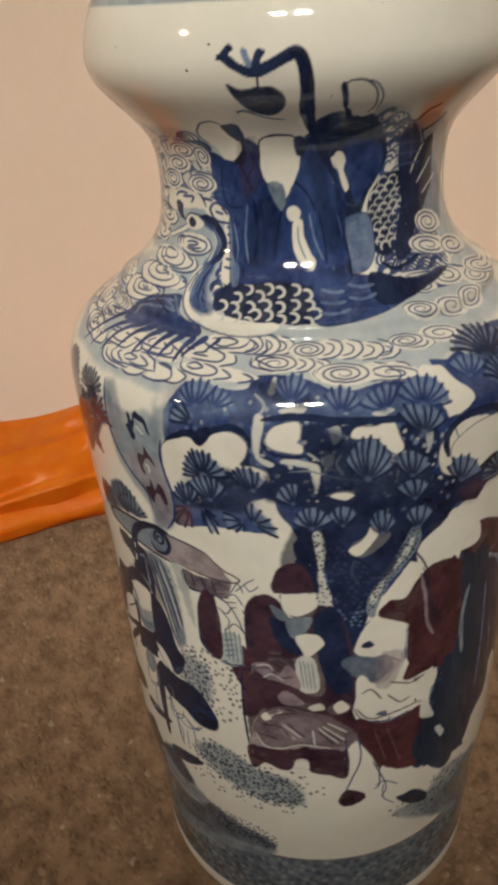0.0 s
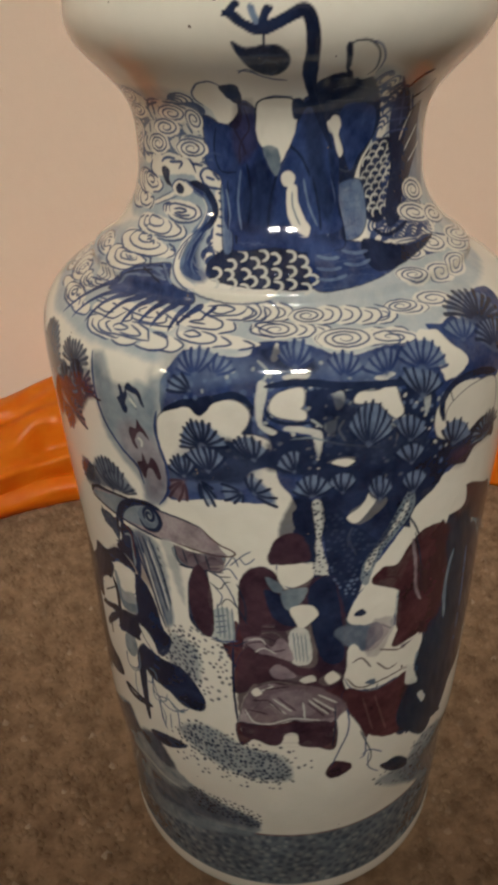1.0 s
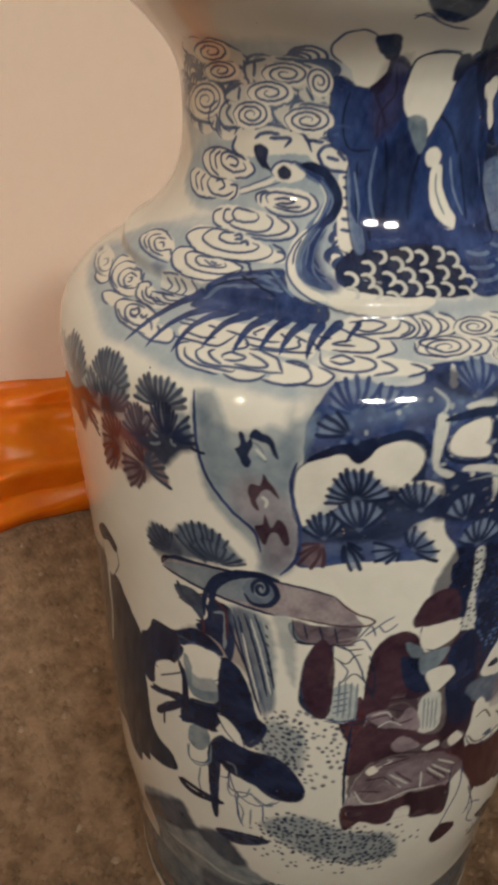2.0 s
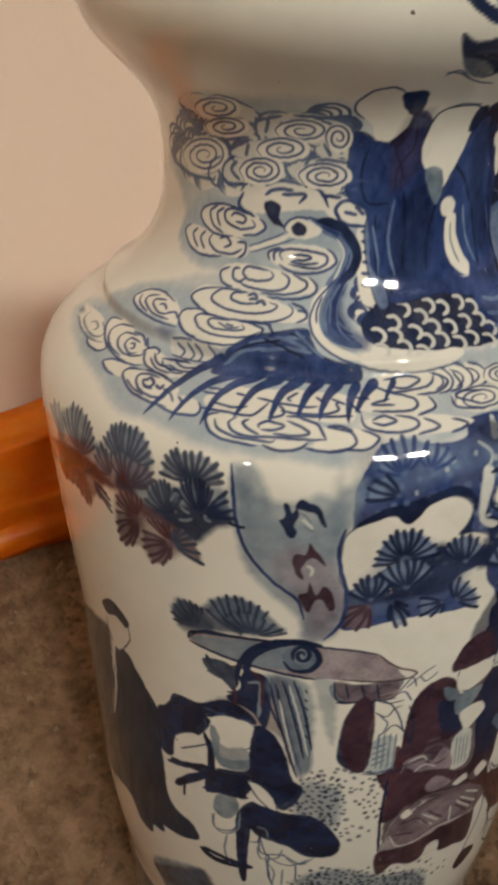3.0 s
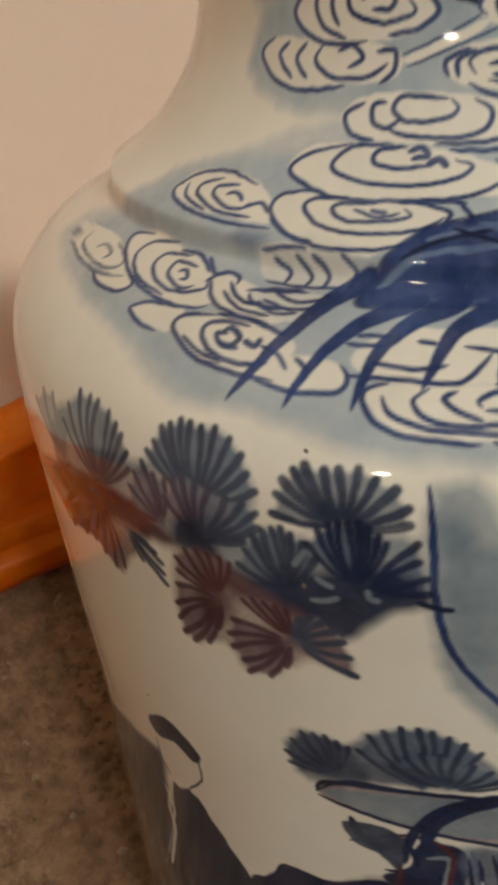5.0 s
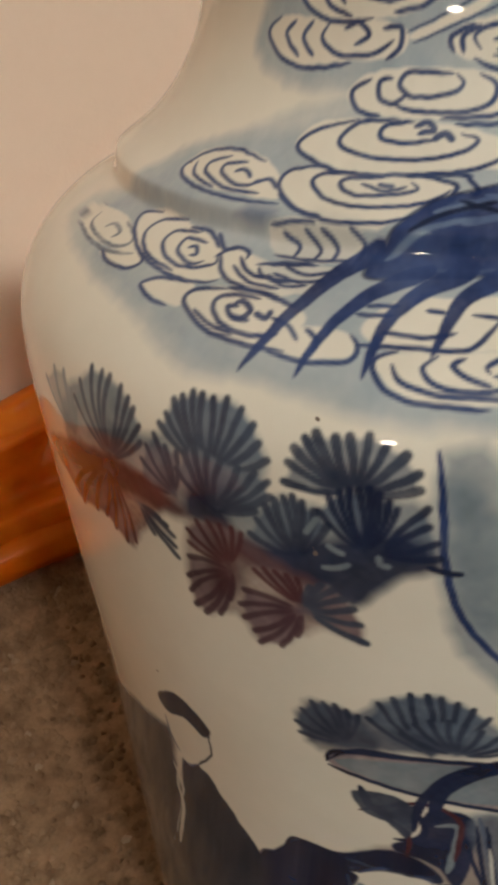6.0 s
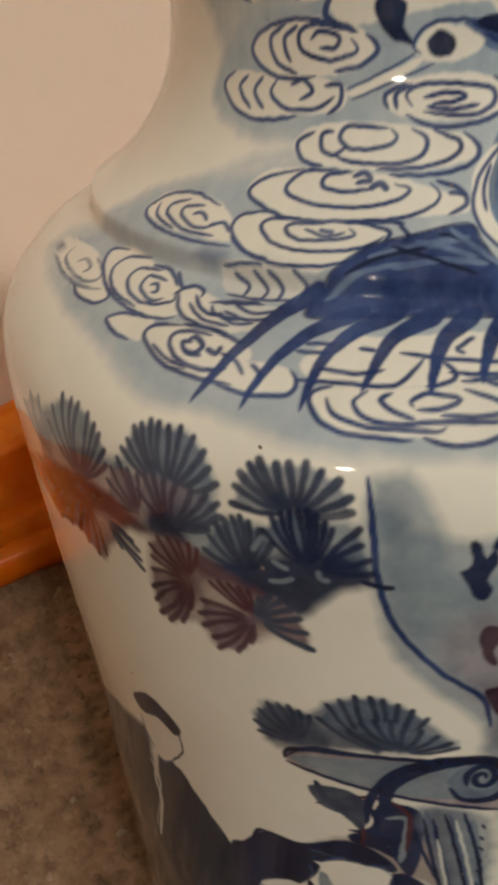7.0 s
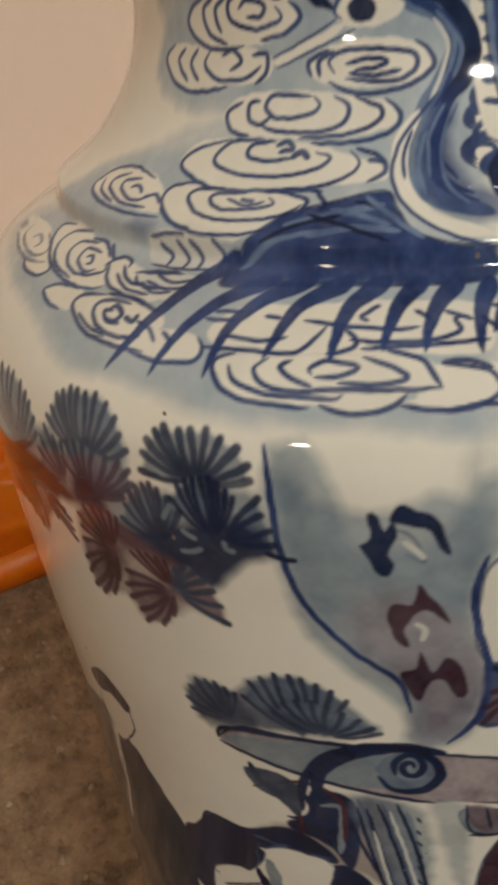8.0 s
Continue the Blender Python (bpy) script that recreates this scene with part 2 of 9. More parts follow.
# ---- painting on the vase: a canvas of points round and along it ----
random.seed(7)
US = np.concatenate([np.linspace(-314.159, -176, 28), np.arange(-175, -25, 0.33), np.arange(-25, 132, 0.5), np.linspace(133, 314.159, 36)])
SS = np.concatenate([np.arange(0, 195, 0.55), np.arange(195, 430, 0.33), np.linspace(430, ARC[-1], int((ARC[-1] - 430) / 0.55))])
WHITE = (0.74, 0.715, 0.63)
# olive glaze of the inside, darkened for the shade in the hollow
INSIDE_SHADED = (0.37, 0.33, 0.24)
CANVAS = np.tile(np.array(WHITE), (len(SS), len(US), 1))

# each colour: dark tone, light tone, the least cover where the brush ran dry
INK = {
    "navy": ((0.007, 0.011, 0.030), (0.022, 0.036, 0.088), 0.97),
    "cobalt": ((0.010, 0.022, 0.085), (0.046, 0.082, 0.215), 0.95),
    "blue": ((0.060, 0.095, 0.20), (0.18, 0.25, 0.36), 0.9),
    "slate": ((0.10, 0.14, 0.18), (0.25, 0.30, 0.33), 0.85),
    "mist": ((0.33, 0.38, 0.39), (0.47, 0.50, 0.48), 0.8),
    "ribbon": ((0.14, 0.19, 0.24), (0.26, 0.33, 0.385), 0.9),
    "foot": ((0.085, 0.11, 0.14), (0.16, 0.20, 0.23), 0.95),
    "pine": ((0.018, 0.027, 0.055), (0.060, 0.080, 0.122), 0.94),
    "plum": ((0.026, 0.013, 0.024), (0.080, 0.042, 0.058), 0.93),
    "haze": ((0.27, 0.34, 0.40), (0.39, 0.455, 0.50), 0.8),
    "line": ((0.022, 0.038, 0.110), (0.062, 0.100, 0.215), 0.92),
    "shade": ((0.065, 0.092, 0.140), (0.165, 0.21, 0.26), 0.95),
    "dusk": ((0.085, 0.058, 0.076), (0.20, 0.150, 0.165), 0.9),
    "sea": ((0.095, 0.14, 0.24), (0.21, 0.27, 0.37), 0.95),
    "ink": ((0.008, 0.016, 0.036), (0.022, 0.043, 0.078), 0.96),
    "thin": ((0.10, 0.12, 0.17), (0.22, 0.25, 0.29), 0.6),
    "rust": ((0.070, 0.030, 0.036), (0.165, 0.085, 0.085), 0.75),
    "maroon": ((0.034, 0.013, 0.019), (0.10, 0.036, 0.044), 0.95),
    "red": ((0.15, 0.035, 0.025), (0.32, 0.10, 0.065), 0.7),
    "mauve": ((0.15, 0.115, 0.14), (0.34, 0.28, 0.30), 0.8),
    "white": ((0.70, 0.675, 0.59), WHITE, 0.95),
    "pale": ((0.50, 0.52, 0.49), (0.68, 0.67, 0.60), 0.85),
}
FOLD = {"navy": ("blue", "slate"), "cobalt": ("navy", "blue"), "maroon": ("mauve", "navy"), "mauve": ("maroon", "pale"), "slate": ("line", "pale"), "red": ("maroon", "mauve"), "blue": ("cobalt", "line")}


def cloudiness(cell, seed):
    """Soft random values over the whole canvas, in patches of about so many mm."""
    rng = np.random.default_rng(seed)
    table = rng.random((int(ARC[-1] / cell) + 3, int(640 / cell) + 3))
    y, x = SS / cell, (US + 316) / cell
    i, j = y.astype(int), x.astype(int)
    fy, fx = ((y - i) ** 2 * (3 - 2 * (y - i)))[:, None], ((x - j) ** 2 * (3 - 2 * (x - j)))[None]
    a, b, c, d = table[np.ix_(i, j)], table[np.ix_(i, j + 1)], table[np.ix_(i + 1, j)], table[np.ix_(i + 1, j + 1)]
    return (a * (1 - fx) + b * fx) * (1 - fy) + (c * (1 - fx) + d * fx) * fy


TONE = np.clip(0.5 + 1.3 * (0.16 * cloudiness(1.1, 1) + 0.34 * cloudiness(3.0, 2) + 0.5 * cloudiness(9.0, 3) - 0.5), 0, 1)
COVER = np.clip(0.5 + 2.0 * (0.3 * cloudiness(0.9, 4) + 0.7 * cloudiness(4.0, 5) - 0.45), 0, 1)


def scale_of(s):
    """mm along the vase for one unit of u at the height s."""
    return np.interp(s, ARC, CURVE[:, 1]) * 10


def local(u, s, dx, dy):
    """A place dx, dy mm from (u, s)."""
    return u + dx / float(scale_of(s + dy)), s + dy


def smooth_line(points, step=1.0, closed=False):
    """A soft curve through a few points."""
    p = [np.array(q, float) for q in points]
    if len(p) < 3 and not closed:
        n = max(2, int(np.linalg.norm(p[1] - p[0]) / step) + 1)
        return np.array([p[0] + (p[1] - p[0]) * t for t in np.linspace(0, 1, n)])
    n = len(p)
    out = []
    for i in range(n if closed else n - 1):
        a, b = p[i], p[(i + 1) % n]
        before = p[(i - 1) % n] if closed or i else a
        after = p[(i + 2) % n] if closed or i < n - 2 else b
        steps = max(2, int(np.linalg.norm(b - a) / step) + 1)
        for t in np.linspace(0, 1, steps, endpoint=False):
            out.append(0.5 * (2 * a + (b - before) * t + (2 * before - 5 * a + 4 * b - after) * t ** 2 + (3 * a - before - 3 * b + after) * t ** 3))
    if not closed:
        out.append(p[-1])
    return np.array(out)


def wobble(line, amount):
    return np.array([(x + amount * noise.noise(Vector((x * 0.45, y * 0.45, 1.3))), y + amount * noise.noise(Vector((x * 0.45, y * 0.45, 8.1)))) for x, y in line])


def window(points, pad):
    """The stretch of the canvas round some points, in mm from their middle, and the points in the same measure."""
    p = np.asarray(points, float)
    k = float(scale_of(p[:, 1].mean()))
    lo, hi = p.min(0), p.max(0)
    j0, j1 = np.searchsorted(US, (lo[0] - pad / k, hi[0] + pad / k))
    i0, i1 = np.searchsorted(SS, (lo[1] - pad, hi[1] + pad))
    x, y = (US[j0:j1] * k)[None].astype(np.float32), SS[i0:i1][:, None].astype(np.float32)
    return (slice(i0, i1), slice(j0, j1)), x, y, np.stack([p[:, 0] * k, p[:, 1]], 1).astype(np.float32)


def to_segment(x, y, a, b):
    """The squared distance of each canvas point from a segment, and how far along it the nearest place lies."""
    d = b - a
    t = np.clip(((x - a[0]) * d[0] + (y - a[1]) * d[1]) / (d @ d + 1e-9), 0, 1)
    return (x - a[0] - t * d[0]) ** 2 + (y - a[1] - t * d[1]) ** 2, t


def lay(where, cover, ink, density=1.0):
    """Lays a colour on the canvas."""
    deep, light, least = INK[ink]
    tone = TONE[where][..., None]
    colour = np.array(deep) * (1 - tone) + np.array(light) * tone
    cover = (cover * density * (least + (1 - least) * COVER[where]))[..., None]
    CANVAS[where] += (colour - CANVAS[where]) * cover


def fill(ink, outline, soft=0.5, density=1.0, rough=0.35):
    """A filled shape whose edge fades over so many mm."""
    line = wobble(outline, rough)
    where, x, y, p = window(line, soft + 0.5)
    if 0 in np.broadcast(x, y).shape:
        return
    within = np.zeros(np.broadcast(x, y).shape, bool)
    near = np.full(within.shape, 1e6, np.float32)
    for a, b in zip(p, np.roll(p, -1, 0)):
        if a[1] != b[1]:
            within ^= ((a[1] > y) != (b[1] > y)) & (x < (b[0] - a[0]) * (y - a[1]) / (b[1] - a[1]) + a[0])
        np.minimum(near, to_segment(x, y, a, b)[0], out=near)
    off = np.where(within, 1, -1) * np.sqrt(near)
    lay(where, np.clip(0.5 + off / soft, 0, 1), ink, density)


def brush(ink, line, width, ends=(0.3, 0.3), density=1.0, soft=0.4, taper=0.0):
    """A brush stroke of that width in mm, tapered at both ends."""
    where, x, y, p = window(line, width + soft)
    if 0 in np.broadcast(x, y).shape or len(p) < 2:
        return
    t = np.linspace(0, 1, len(p))
    half = width / 2 * np.sqrt(np.minimum(1, np.minimum(ends[0] ** 2 + t * 6, ends[1] ** 2 + (1 - t) * 6))) * (1 - taper * t)
    off = np.full(np.broadcast(x, y).shape, 1e6, np.float32)
    for i in range(len(p) - 1):
        d2, at = to_segment(x, y, p[i], p[i + 1])
        np.minimum(off, np.sqrt(d2) - (half[i] + at * (half[i + 1] - half[i])), out=off)
    lay(where, np.clip(0.5 - off / soft, 0, 1), ink, density)


def inside(ring, p):
    a, b = ring, np.roll(ring, -1, 0)
    cross = ((a[:, 1] > p[1]) != (b[:, 1] > p[1])) & (p[0] < (b[:, 0] - a[:, 0]) * (p[1] - a[:, 1]) / (b[:, 1] - a[:, 1] + 1e-9) + a[:, 0])
    return cross.sum() % 2 == 1


def patch(kind, ink, *points, density=1.0, soft=0.55):
    """A filled shape; robes get a few fold lines, gaps of sky a drawn edge."""
    outline = smooth_line(points, 1.0, True)
    fill(ink, outline, soft, density)
    lo, hi = outline.min(0), outline.max(0)
    if kind == "robe" and ink in FOLD and min(hi - lo) > 5:
        across = 0 if hi[0] - lo[0] < hi[1] - lo[1] else 1
        count = int(np.clip((hi - lo)[across] / 3, 2, 9))
        for f in (np.arange(count) + random.uniform(0.35, 0.65)) / count:
            at = lo[across] + f * (hi - lo)[across]
            inner = [p for p in np.linspace(lo[1 - across], hi[1 - across], 40) if inside(outline, (at, p) if across == 0 else (p, at))]
            if len(inner) > 8:
                a, b = inner[0], inner[-1]
                a, b = a + (b - a) * random.uniform(0.05, 0.3), b - (b - a) * random.uniform(0.05, 0.3)
                bow = random.uniform(-1.6, 1.6)
                row = [(at + bow * q, a + (b - a) * t) for q, t in ((0, 0), (1, 0.5), (random.uniform(-.5, .5), 1))]
                row = row if across == 0 else [(y, x) for x, y in row]
                brush(FOLD[ink][int(f * 97) % 2], wobble(smooth_line(row, 0.8), 0.8), random.uniform(0.4, 0.9), (0.1, 0.1), 0.24)
        brush("navy", np.concatenate([outline, outline[:2]]), 0.5, (1, 1), 0.7)
    if kind == "gap":
        brush("navy", np.concatenate([outline, outline[:2]]), 0.6, (1, 1), 0.7)


def wash(ink, density, soft, *points):
    """A thin wash with a wide, faint edge."""
    fill(ink, smooth_line(points, 2.0, True), soft, density, 1.0)


def vane(ink, width, *points):
    """A stroke that thins all the way to its tip."""
    brush(ink, wobble(smooth_line(points, 0.6), 0.2), width, taper=0.8)


def stroke(ink, width, *points):
    brush(ink, wobble(smooth_line(points, 0.6), 0.2), width * (0.84 if ink == "line" else 1.0))


def pine_tuft(ink, base, tip, spread=150, count=15, ground="slate", density=0.8, stretch=1.1):
    """A fan of needles: a thin ground with dark strokes that open from its base."""
    k = float(scale_of(base[1]))
    dx, dy = (tip[0] - base[0]) * k, tip[1] - base[1]
    size, mid = math.hypot(dx, dy), math.atan2(dy, dx)
    half = math.radians(spread) / 2
    count = round(count * (1.25 if size > 9 else 1.0))

    def at(a, q):
        return local(*base, q * math.cos(mid + a) * stretch, q * math.sin(mid + a))
    edge = [at(a, size * 0.95 * (1 - 0.1 * (abs(a) / half) ** 2)) for a in np.linspace(-half, half, count * 2 + 1)]
    back = [at(a, 0.1 * size) for a in (2.0, -2.0)]
    fill(ground, edge + back, 0.8, density, 0.3)
    fill(ink, [at(a, size * 0.42) for a in np.linspace(-half, half, 9)] + back, size * 0.34, 0.75, 0.3)
    for i in range(count):
        a = -half + 2 * half * (i + 0.5) / count + random.uniform(-.04, .04)
        q = size * (1 - 0.1 * (abs(a) / half) ** 2) * random.uniform(0.96, 1.03)
        bend = 0.3 * a
        line = smooth_line([at(a + bend * (f - 0.75), f * q) for f in (0.2, 0.45, 0.72, 1.0)], 0.8)
        brush(ink, line[::-1], max(0.5, size * stretch * 2 * half / count * 0.58), (0.95, 0.3), random.uniform(0.85, 1.0), 0.35, 0.5)


def fan(ink, ground, density, width, base, *tips):
    """A pine fan needle by needle: a thin ground out to the tips, darker at its heart, with a blunt stroke to each tip."""
    k = float(scale_of(base[1]))
    way = [np.array([(u - base[0]) * k, s - base[1]]) for u, s in tips]

    def at(d, q):
        return local(*base, *(d * q))
    edge = []
    for a, b in zip(way, way[1:]):
        edge += [at(a, 0.98), at((a + b) / 2, 0.96)]
    fill(ground, [base] + edge + [at(way[-1], 0.95)], 0.9, density, 0.3)
    heart = [base] + [at(d, 0.46) for d in way]
    fill(ink, heart, float(np.mean([np.hypot(*d) for d in way])) * 0.4, 0.85, 0.3)
    mid = np.mean(way, axis=0)
    for d in way:
        side = np.array([-d[1], d[0]]) * np.sign(d[0] * mid[1] - d[1] * mid[0]) * -0.09
        line = smooth_line([at(d, 1.0), at(d + side * 0.6, 0.72), at(d + side, 0.45), at(d, 0.16)], 0.7)
        brush(ink, wobble(line, 0.15), width * 1.38 * random.uniform(0.88, 1.12), (0.9, 0.3), random.uniform(0.9, 1.0), 0.45, 0.4)


def cloud_curl(u, s, wide, tall, focus=0.0, lean=0.0, ink="line", width=1.0):
    """A curling cloud: a white lobe whose drawn rings close round a focus. wide and tall are half sizes in mm, lean in degrees."""
    c, n = math.cos(math.radians(lean)), math.sin(math.radians(lean))
    phase, hand = random.uniform(0, 6.28), random.choice((1, -1))

    def at(a, q):
        x = (q * math.cos(a) + (1 - q) * focus) * wide
        y = (q * math.sin(a) * (1 + 0.06 * math.cos(2 * a)) - (1 - q) * 0.1) * tall
        return local(u, s, x * c - y * n, x * n + y * c)
    fill("white", [at(a, 1.04) for a in np.arange(40) * 2 * math.pi / 40], 0.7, 1.0, 0.2)
    rings = max(2, min(5, round(tall / 1.15)))
    for i in range(rings):
        q = 1 - i * 0.84 / rings
        begin, reach = (random.uniform(0, 6.28), random.uniform(4.4, 5.8)) if i else (phase, 6.1)
        line = wobble([at(begin + hand * a, q - 0.1 / rings * a) for a in np.arange(0, reach, 0.14)], 0.3)
        brush(ink, line, width * random.uniform(0.85, 1.15))
    brush(ink, np.array([at(phase + a, 0.15 - 0.015 * a) for a in np.arange(0, 5, 0.4)]), width)


def spots_within(points, wide, tall):
    ring = smooth_line(points, 3.0, True)
    lo, hi = ring.min(0), ring.max(0)
    for row, s in enumerate(np.arange(hi[1], lo[1], -tall)):
        gap = wide / float(scale_of(s))
        for u in np.arange(lo[0] + (row % 2) * gap / 2, hi[0], gap):
            spot = u + random.uniform(-.16, .16) * gap, s + random.uniform(-.2, .2) * tall
            if inside(ring, spot):
                yield spot


def waves(ink, wide, tall, count, width, lean, *points):
    """Rows of overlapping cloud lobes, each white with nested arcs."""
    for u, s in spots_within(points, wide * 1.75, tall * 0.95):
        tilt = math.radians(lean + random.uniform(-16, 16))
        c, n, big, way = math.cos(tilt), math.sin(tilt), random.uniform(0.85, 1.25), random.choice((-0.5, 0.5))

        def at(a, q):
            x, y = (q * math.cos(a) + (1 - q) * way) * big * wide, q * big * tall * math.sin(a)
            return local(u, s, x * c - y * n, x * n + y * c)
        fill("white", [at(a, 1.0) for a in np.arange(18) * math.pi / 9], 0.4, 1.0, 0.3)
        for i in range(count):
            brush(ink, wobble([at(a, 1 - i * 0.85 / count) for a in np.linspace(-0.9, 4.0, 18)], 0.3), width)


def scales(ink, wide, tall, width, lean, *points):
    """Rows of small arcs on a dark ground."""
    tilt = math.radians(lean)
    c, n = math.cos(tilt), math.sin(tilt)
    for u, s in spots_within(points, wide * 2, tall * 1.1):
        arc = [local(u, s, wide * math.cos(a) * c - tall * math.sin(a) * n, wide * math.cos(a) * n + tall * math.sin(a) * c) for a in np.linspace(0.1, 3.0, 8)]
        brush(ink, np.array(arc), width * random.uniform(0.7, 1.3), (0.3, 0.6), random.uniform(0.6, 1))


def specks(ink, count, size, *points, density=1.0):
    """Dabs strewn inside an outline."""
    ring = smooth_line(points, 3.0, True)
    lo, hi = ring.min(0), ring.max(0)
    placed, tries = [], 0
    while len(placed) < count and tries < count * 30:
        tries += 1
        p = np.array([random.uniform(lo[0], hi[0]), random.uniform(lo[1], hi[1])])
        if inside(ring, p) and all(np.hypot(*(p - q)) > size * 1.05 for q in placed):
            placed.append(p)
            turn, long = random.uniform(0, 3.14), size * random.uniform(0.05, 0.35)
            brush(ink, np.array([local(*p, -long / 2 * math.cos(turn), -long / 2 * math.sin(turn)), local(*p, long / 2 * math.cos(turn), long / 2 * math.sin(turn))]),
                  size * random.uniform(0.5, 1.0), (1, 1), density * random.uniform(0.7, 1), size * 0.35)


def ring_band(ink, low, high, density=1.0, soft=0.8):
    """A painted band right round the vase."""
    i0, i1 = np.searchsorted(SS, (low - soft, high + soft))
    s = SS[i0:i1][:, None]
    cover = np.clip(0.5 + np.minimum(s - low, high - s) / soft, 0, 1) * np.ones((1, len(US)))
    lay((slice(i0, i1), slice(0, len(US))), cover, ink, density)


# bands and mottling at the rim and the foot
ring_band("ribbon", float(ARC[-1]) - 3.2, float(ARC[-1]) + 1.0, 0.85)
ring_band("foot", 12.5, 56.0)
specks("navy", 420, 4.2, (-170, 14.5), (-85, 14.5), (0, 14.5), (85, 14.5), (130, 14.5), (130, 54.0), (85, 54.0), (0, 54.0), (-85, 54.0), (-170, 54.0), density=0.55)
specks("mist", 260, 3.4, (-170, 14.5), (-85, 14.5), (0, 14.5), (85, 14.5), (130, 14.5), (130, 54.0), (85, 54.0), (0, 54.0), (-85, 54.0), (-170, 54.0), density=0.4)
ring_band("rust", 55.8, 57.0)
# pale washes
wash("haze", 0.8, 3.0, (-97.4, 386.6), (-119.6, 385.9), (-146.6, 377.9), (-148.9, 370.3), (-132.3, 365.8), (-111.1, 365.8), (-107.8, 362.4), (-126.3, 358.1), (-143.9, 355.7), (-165.8, 347.1), (-177.6, 332.7), (-160.5, 326.1), (-137.9, 322.4), (-123.9, 317.8), (-112.6, 317), (-101.8, 315.4), (-90.8, 313.8), (-78.8, 314.4), (-67.7, 315.8), (-55.3, 314.5), (-53.6, 323.9), (-48.5, 350), (-45.5, 365.4), (-45.1, 382.2), (-69.9, 385.6))
wash("haze", 0.6, 2.5, (-132.8, 384.8), (-144, 377.6), (-150, 372.1), (-143.1, 367.6), (-127.3, 364.4), (-116, 364.4), (-129.8, 361.2), (-144.2, 356.5), (-162.3, 350.6), (-161.8, 343.7), (-183.5, 338), (-189.5, 329.7), (-177.2, 326.4), (-158.4, 323.6), (-142.1, 321.1), (-132.3, 318.2), (-122.7, 315.1), (-113.2, 316.4), (-103.3, 316.5), (-93.2, 315.6), (-79.4, 314.6), (-66.7, 314.1), (-51.7, 314.5), (-49.8, 328.1), (-67, 337.1), (-85.2, 345.5), (-90.2, 364.6), (-103.2, 374.1))
wash("haze", 0.7, 3.0, (-132.1, 412.4), (-102.6, 415.5), (-80, 411.5), (-57.4, 410.5), (-47.8, 395.9), (-42.7, 378.1), (-68.8, 374.8), (-105.3, 372.4), (-141, 374.7), (-155.4, 384.4), (-169.6, 392.5))
wash("haze", 0.8, 3.0, (-60.4, 339.6), (-38.7, 343.2), (-14.5, 344.2), (15.6, 345.1), (40, 356.5), (45, 373.7), (48.7, 389.8), (34.1, 420.7), (52.5, 420.9), (122.5, 383.5), (139.1, 358.5), (142.4, 351.7), (125.7, 336.2), (77.8, 328.8), (50.5, 322.1), (32.4, 317.8), (7.7, 318.9), (-18.5, 319.7), (-37.3, 319.9))
wash("haze", 0.6, 3.0, (-105.2, 410.1), (-52.2, 413.9), (-41.1, 387.8), (-38.2, 362.7), (-65.2, 352.4), (-111, 363.4))
wash("slate", 0.5, 4.0, (-51.1, 319.1), (-43.7, 322.1), (-45.6, 312.5), (-48.7, 302.7), (-51.8, 307.9))
# ribbon of mist with dark marks
wash("ribbon", 0.75, 2.5, (-82.7, 306.9), (-82.2, 302.3), (-81.5, 296), (-79, 285.9), (-72.2, 276.1), (-65.8, 270), (-62.8, 263.8), (-62.7, 256), (-57.1, 254.6), (-52.3, 261.9), (-51.6, 272.3), (-53.7, 281.7), (-54.7, 289.1), (-53.6, 295.8), (-53.8, 302.8), (-59.9, 305.7), (-67.5, 302.9), (-75.3, 303.3), (-80.1, 307.2))
# pine crown over the front
patch("mark", "cobalt", (-51.7, 298.8), (-51.1, 308.2), (-47.4, 315.5), (-43.5, 319.7), (-34, 319), (-21.3, 319.2), (-18.5, 323.8), (-10.8, 325), (1.5, 322.8), (12.2, 318.1), (25.5, 319.7), (35.8, 321.1), (43.8, 316.6), (48, 307.6), (52.7, 298.8), (63.8, 265.1), (54.9, 258.6), (45.5, 257.9), (42.2, 247.9), (38, 241.7), (29.7, 230), (24.5, 223.5), (20.2, 210.8), (13, 209.9), (7, 224.1), (-2.3, 232.4), (-5.3, 245.8), (-6.5, 263), (-15.8, 262.1), (-34.6, 262.2), (-51.5, 258.6), (-52.4, 268.3))
# pines and robes round the east side
patch("mark", "cobalt", (47.9, 323.4), (55.4, 323), (62.6, 324.5), (67.2, 319.7), (71.4, 325.7), (81.9, 329.9), (97.5, 324.3), (80.3, 294.3), (66.7, 298.6), (55.1, 299.8), (50.4, 293.5), (52, 285.9), (44.1, 295.7), (39.8, 309.5), (48.7, 303), (60, 306.4))
patch("mark", "navy", (37.8, 286.3), (52.6, 284.8), (65.2, 277.3), (78.4, 281.5), (84.6, 277.3), (88, 265.4), (73.9, 267.2), (67.9, 261.9), (58.1, 264), (53.1, 257.7), (51.3, 249.7), (44.6, 249.7), (44.1, 240.7), (30.8, 251.8), (31.7, 274.9))
patch("mark", "cobalt", (31.3, 311.4), (44.3, 308.3), (51.3, 299.3), (50.4, 281.8), (40.4, 282.9), (30.7, 293.5))
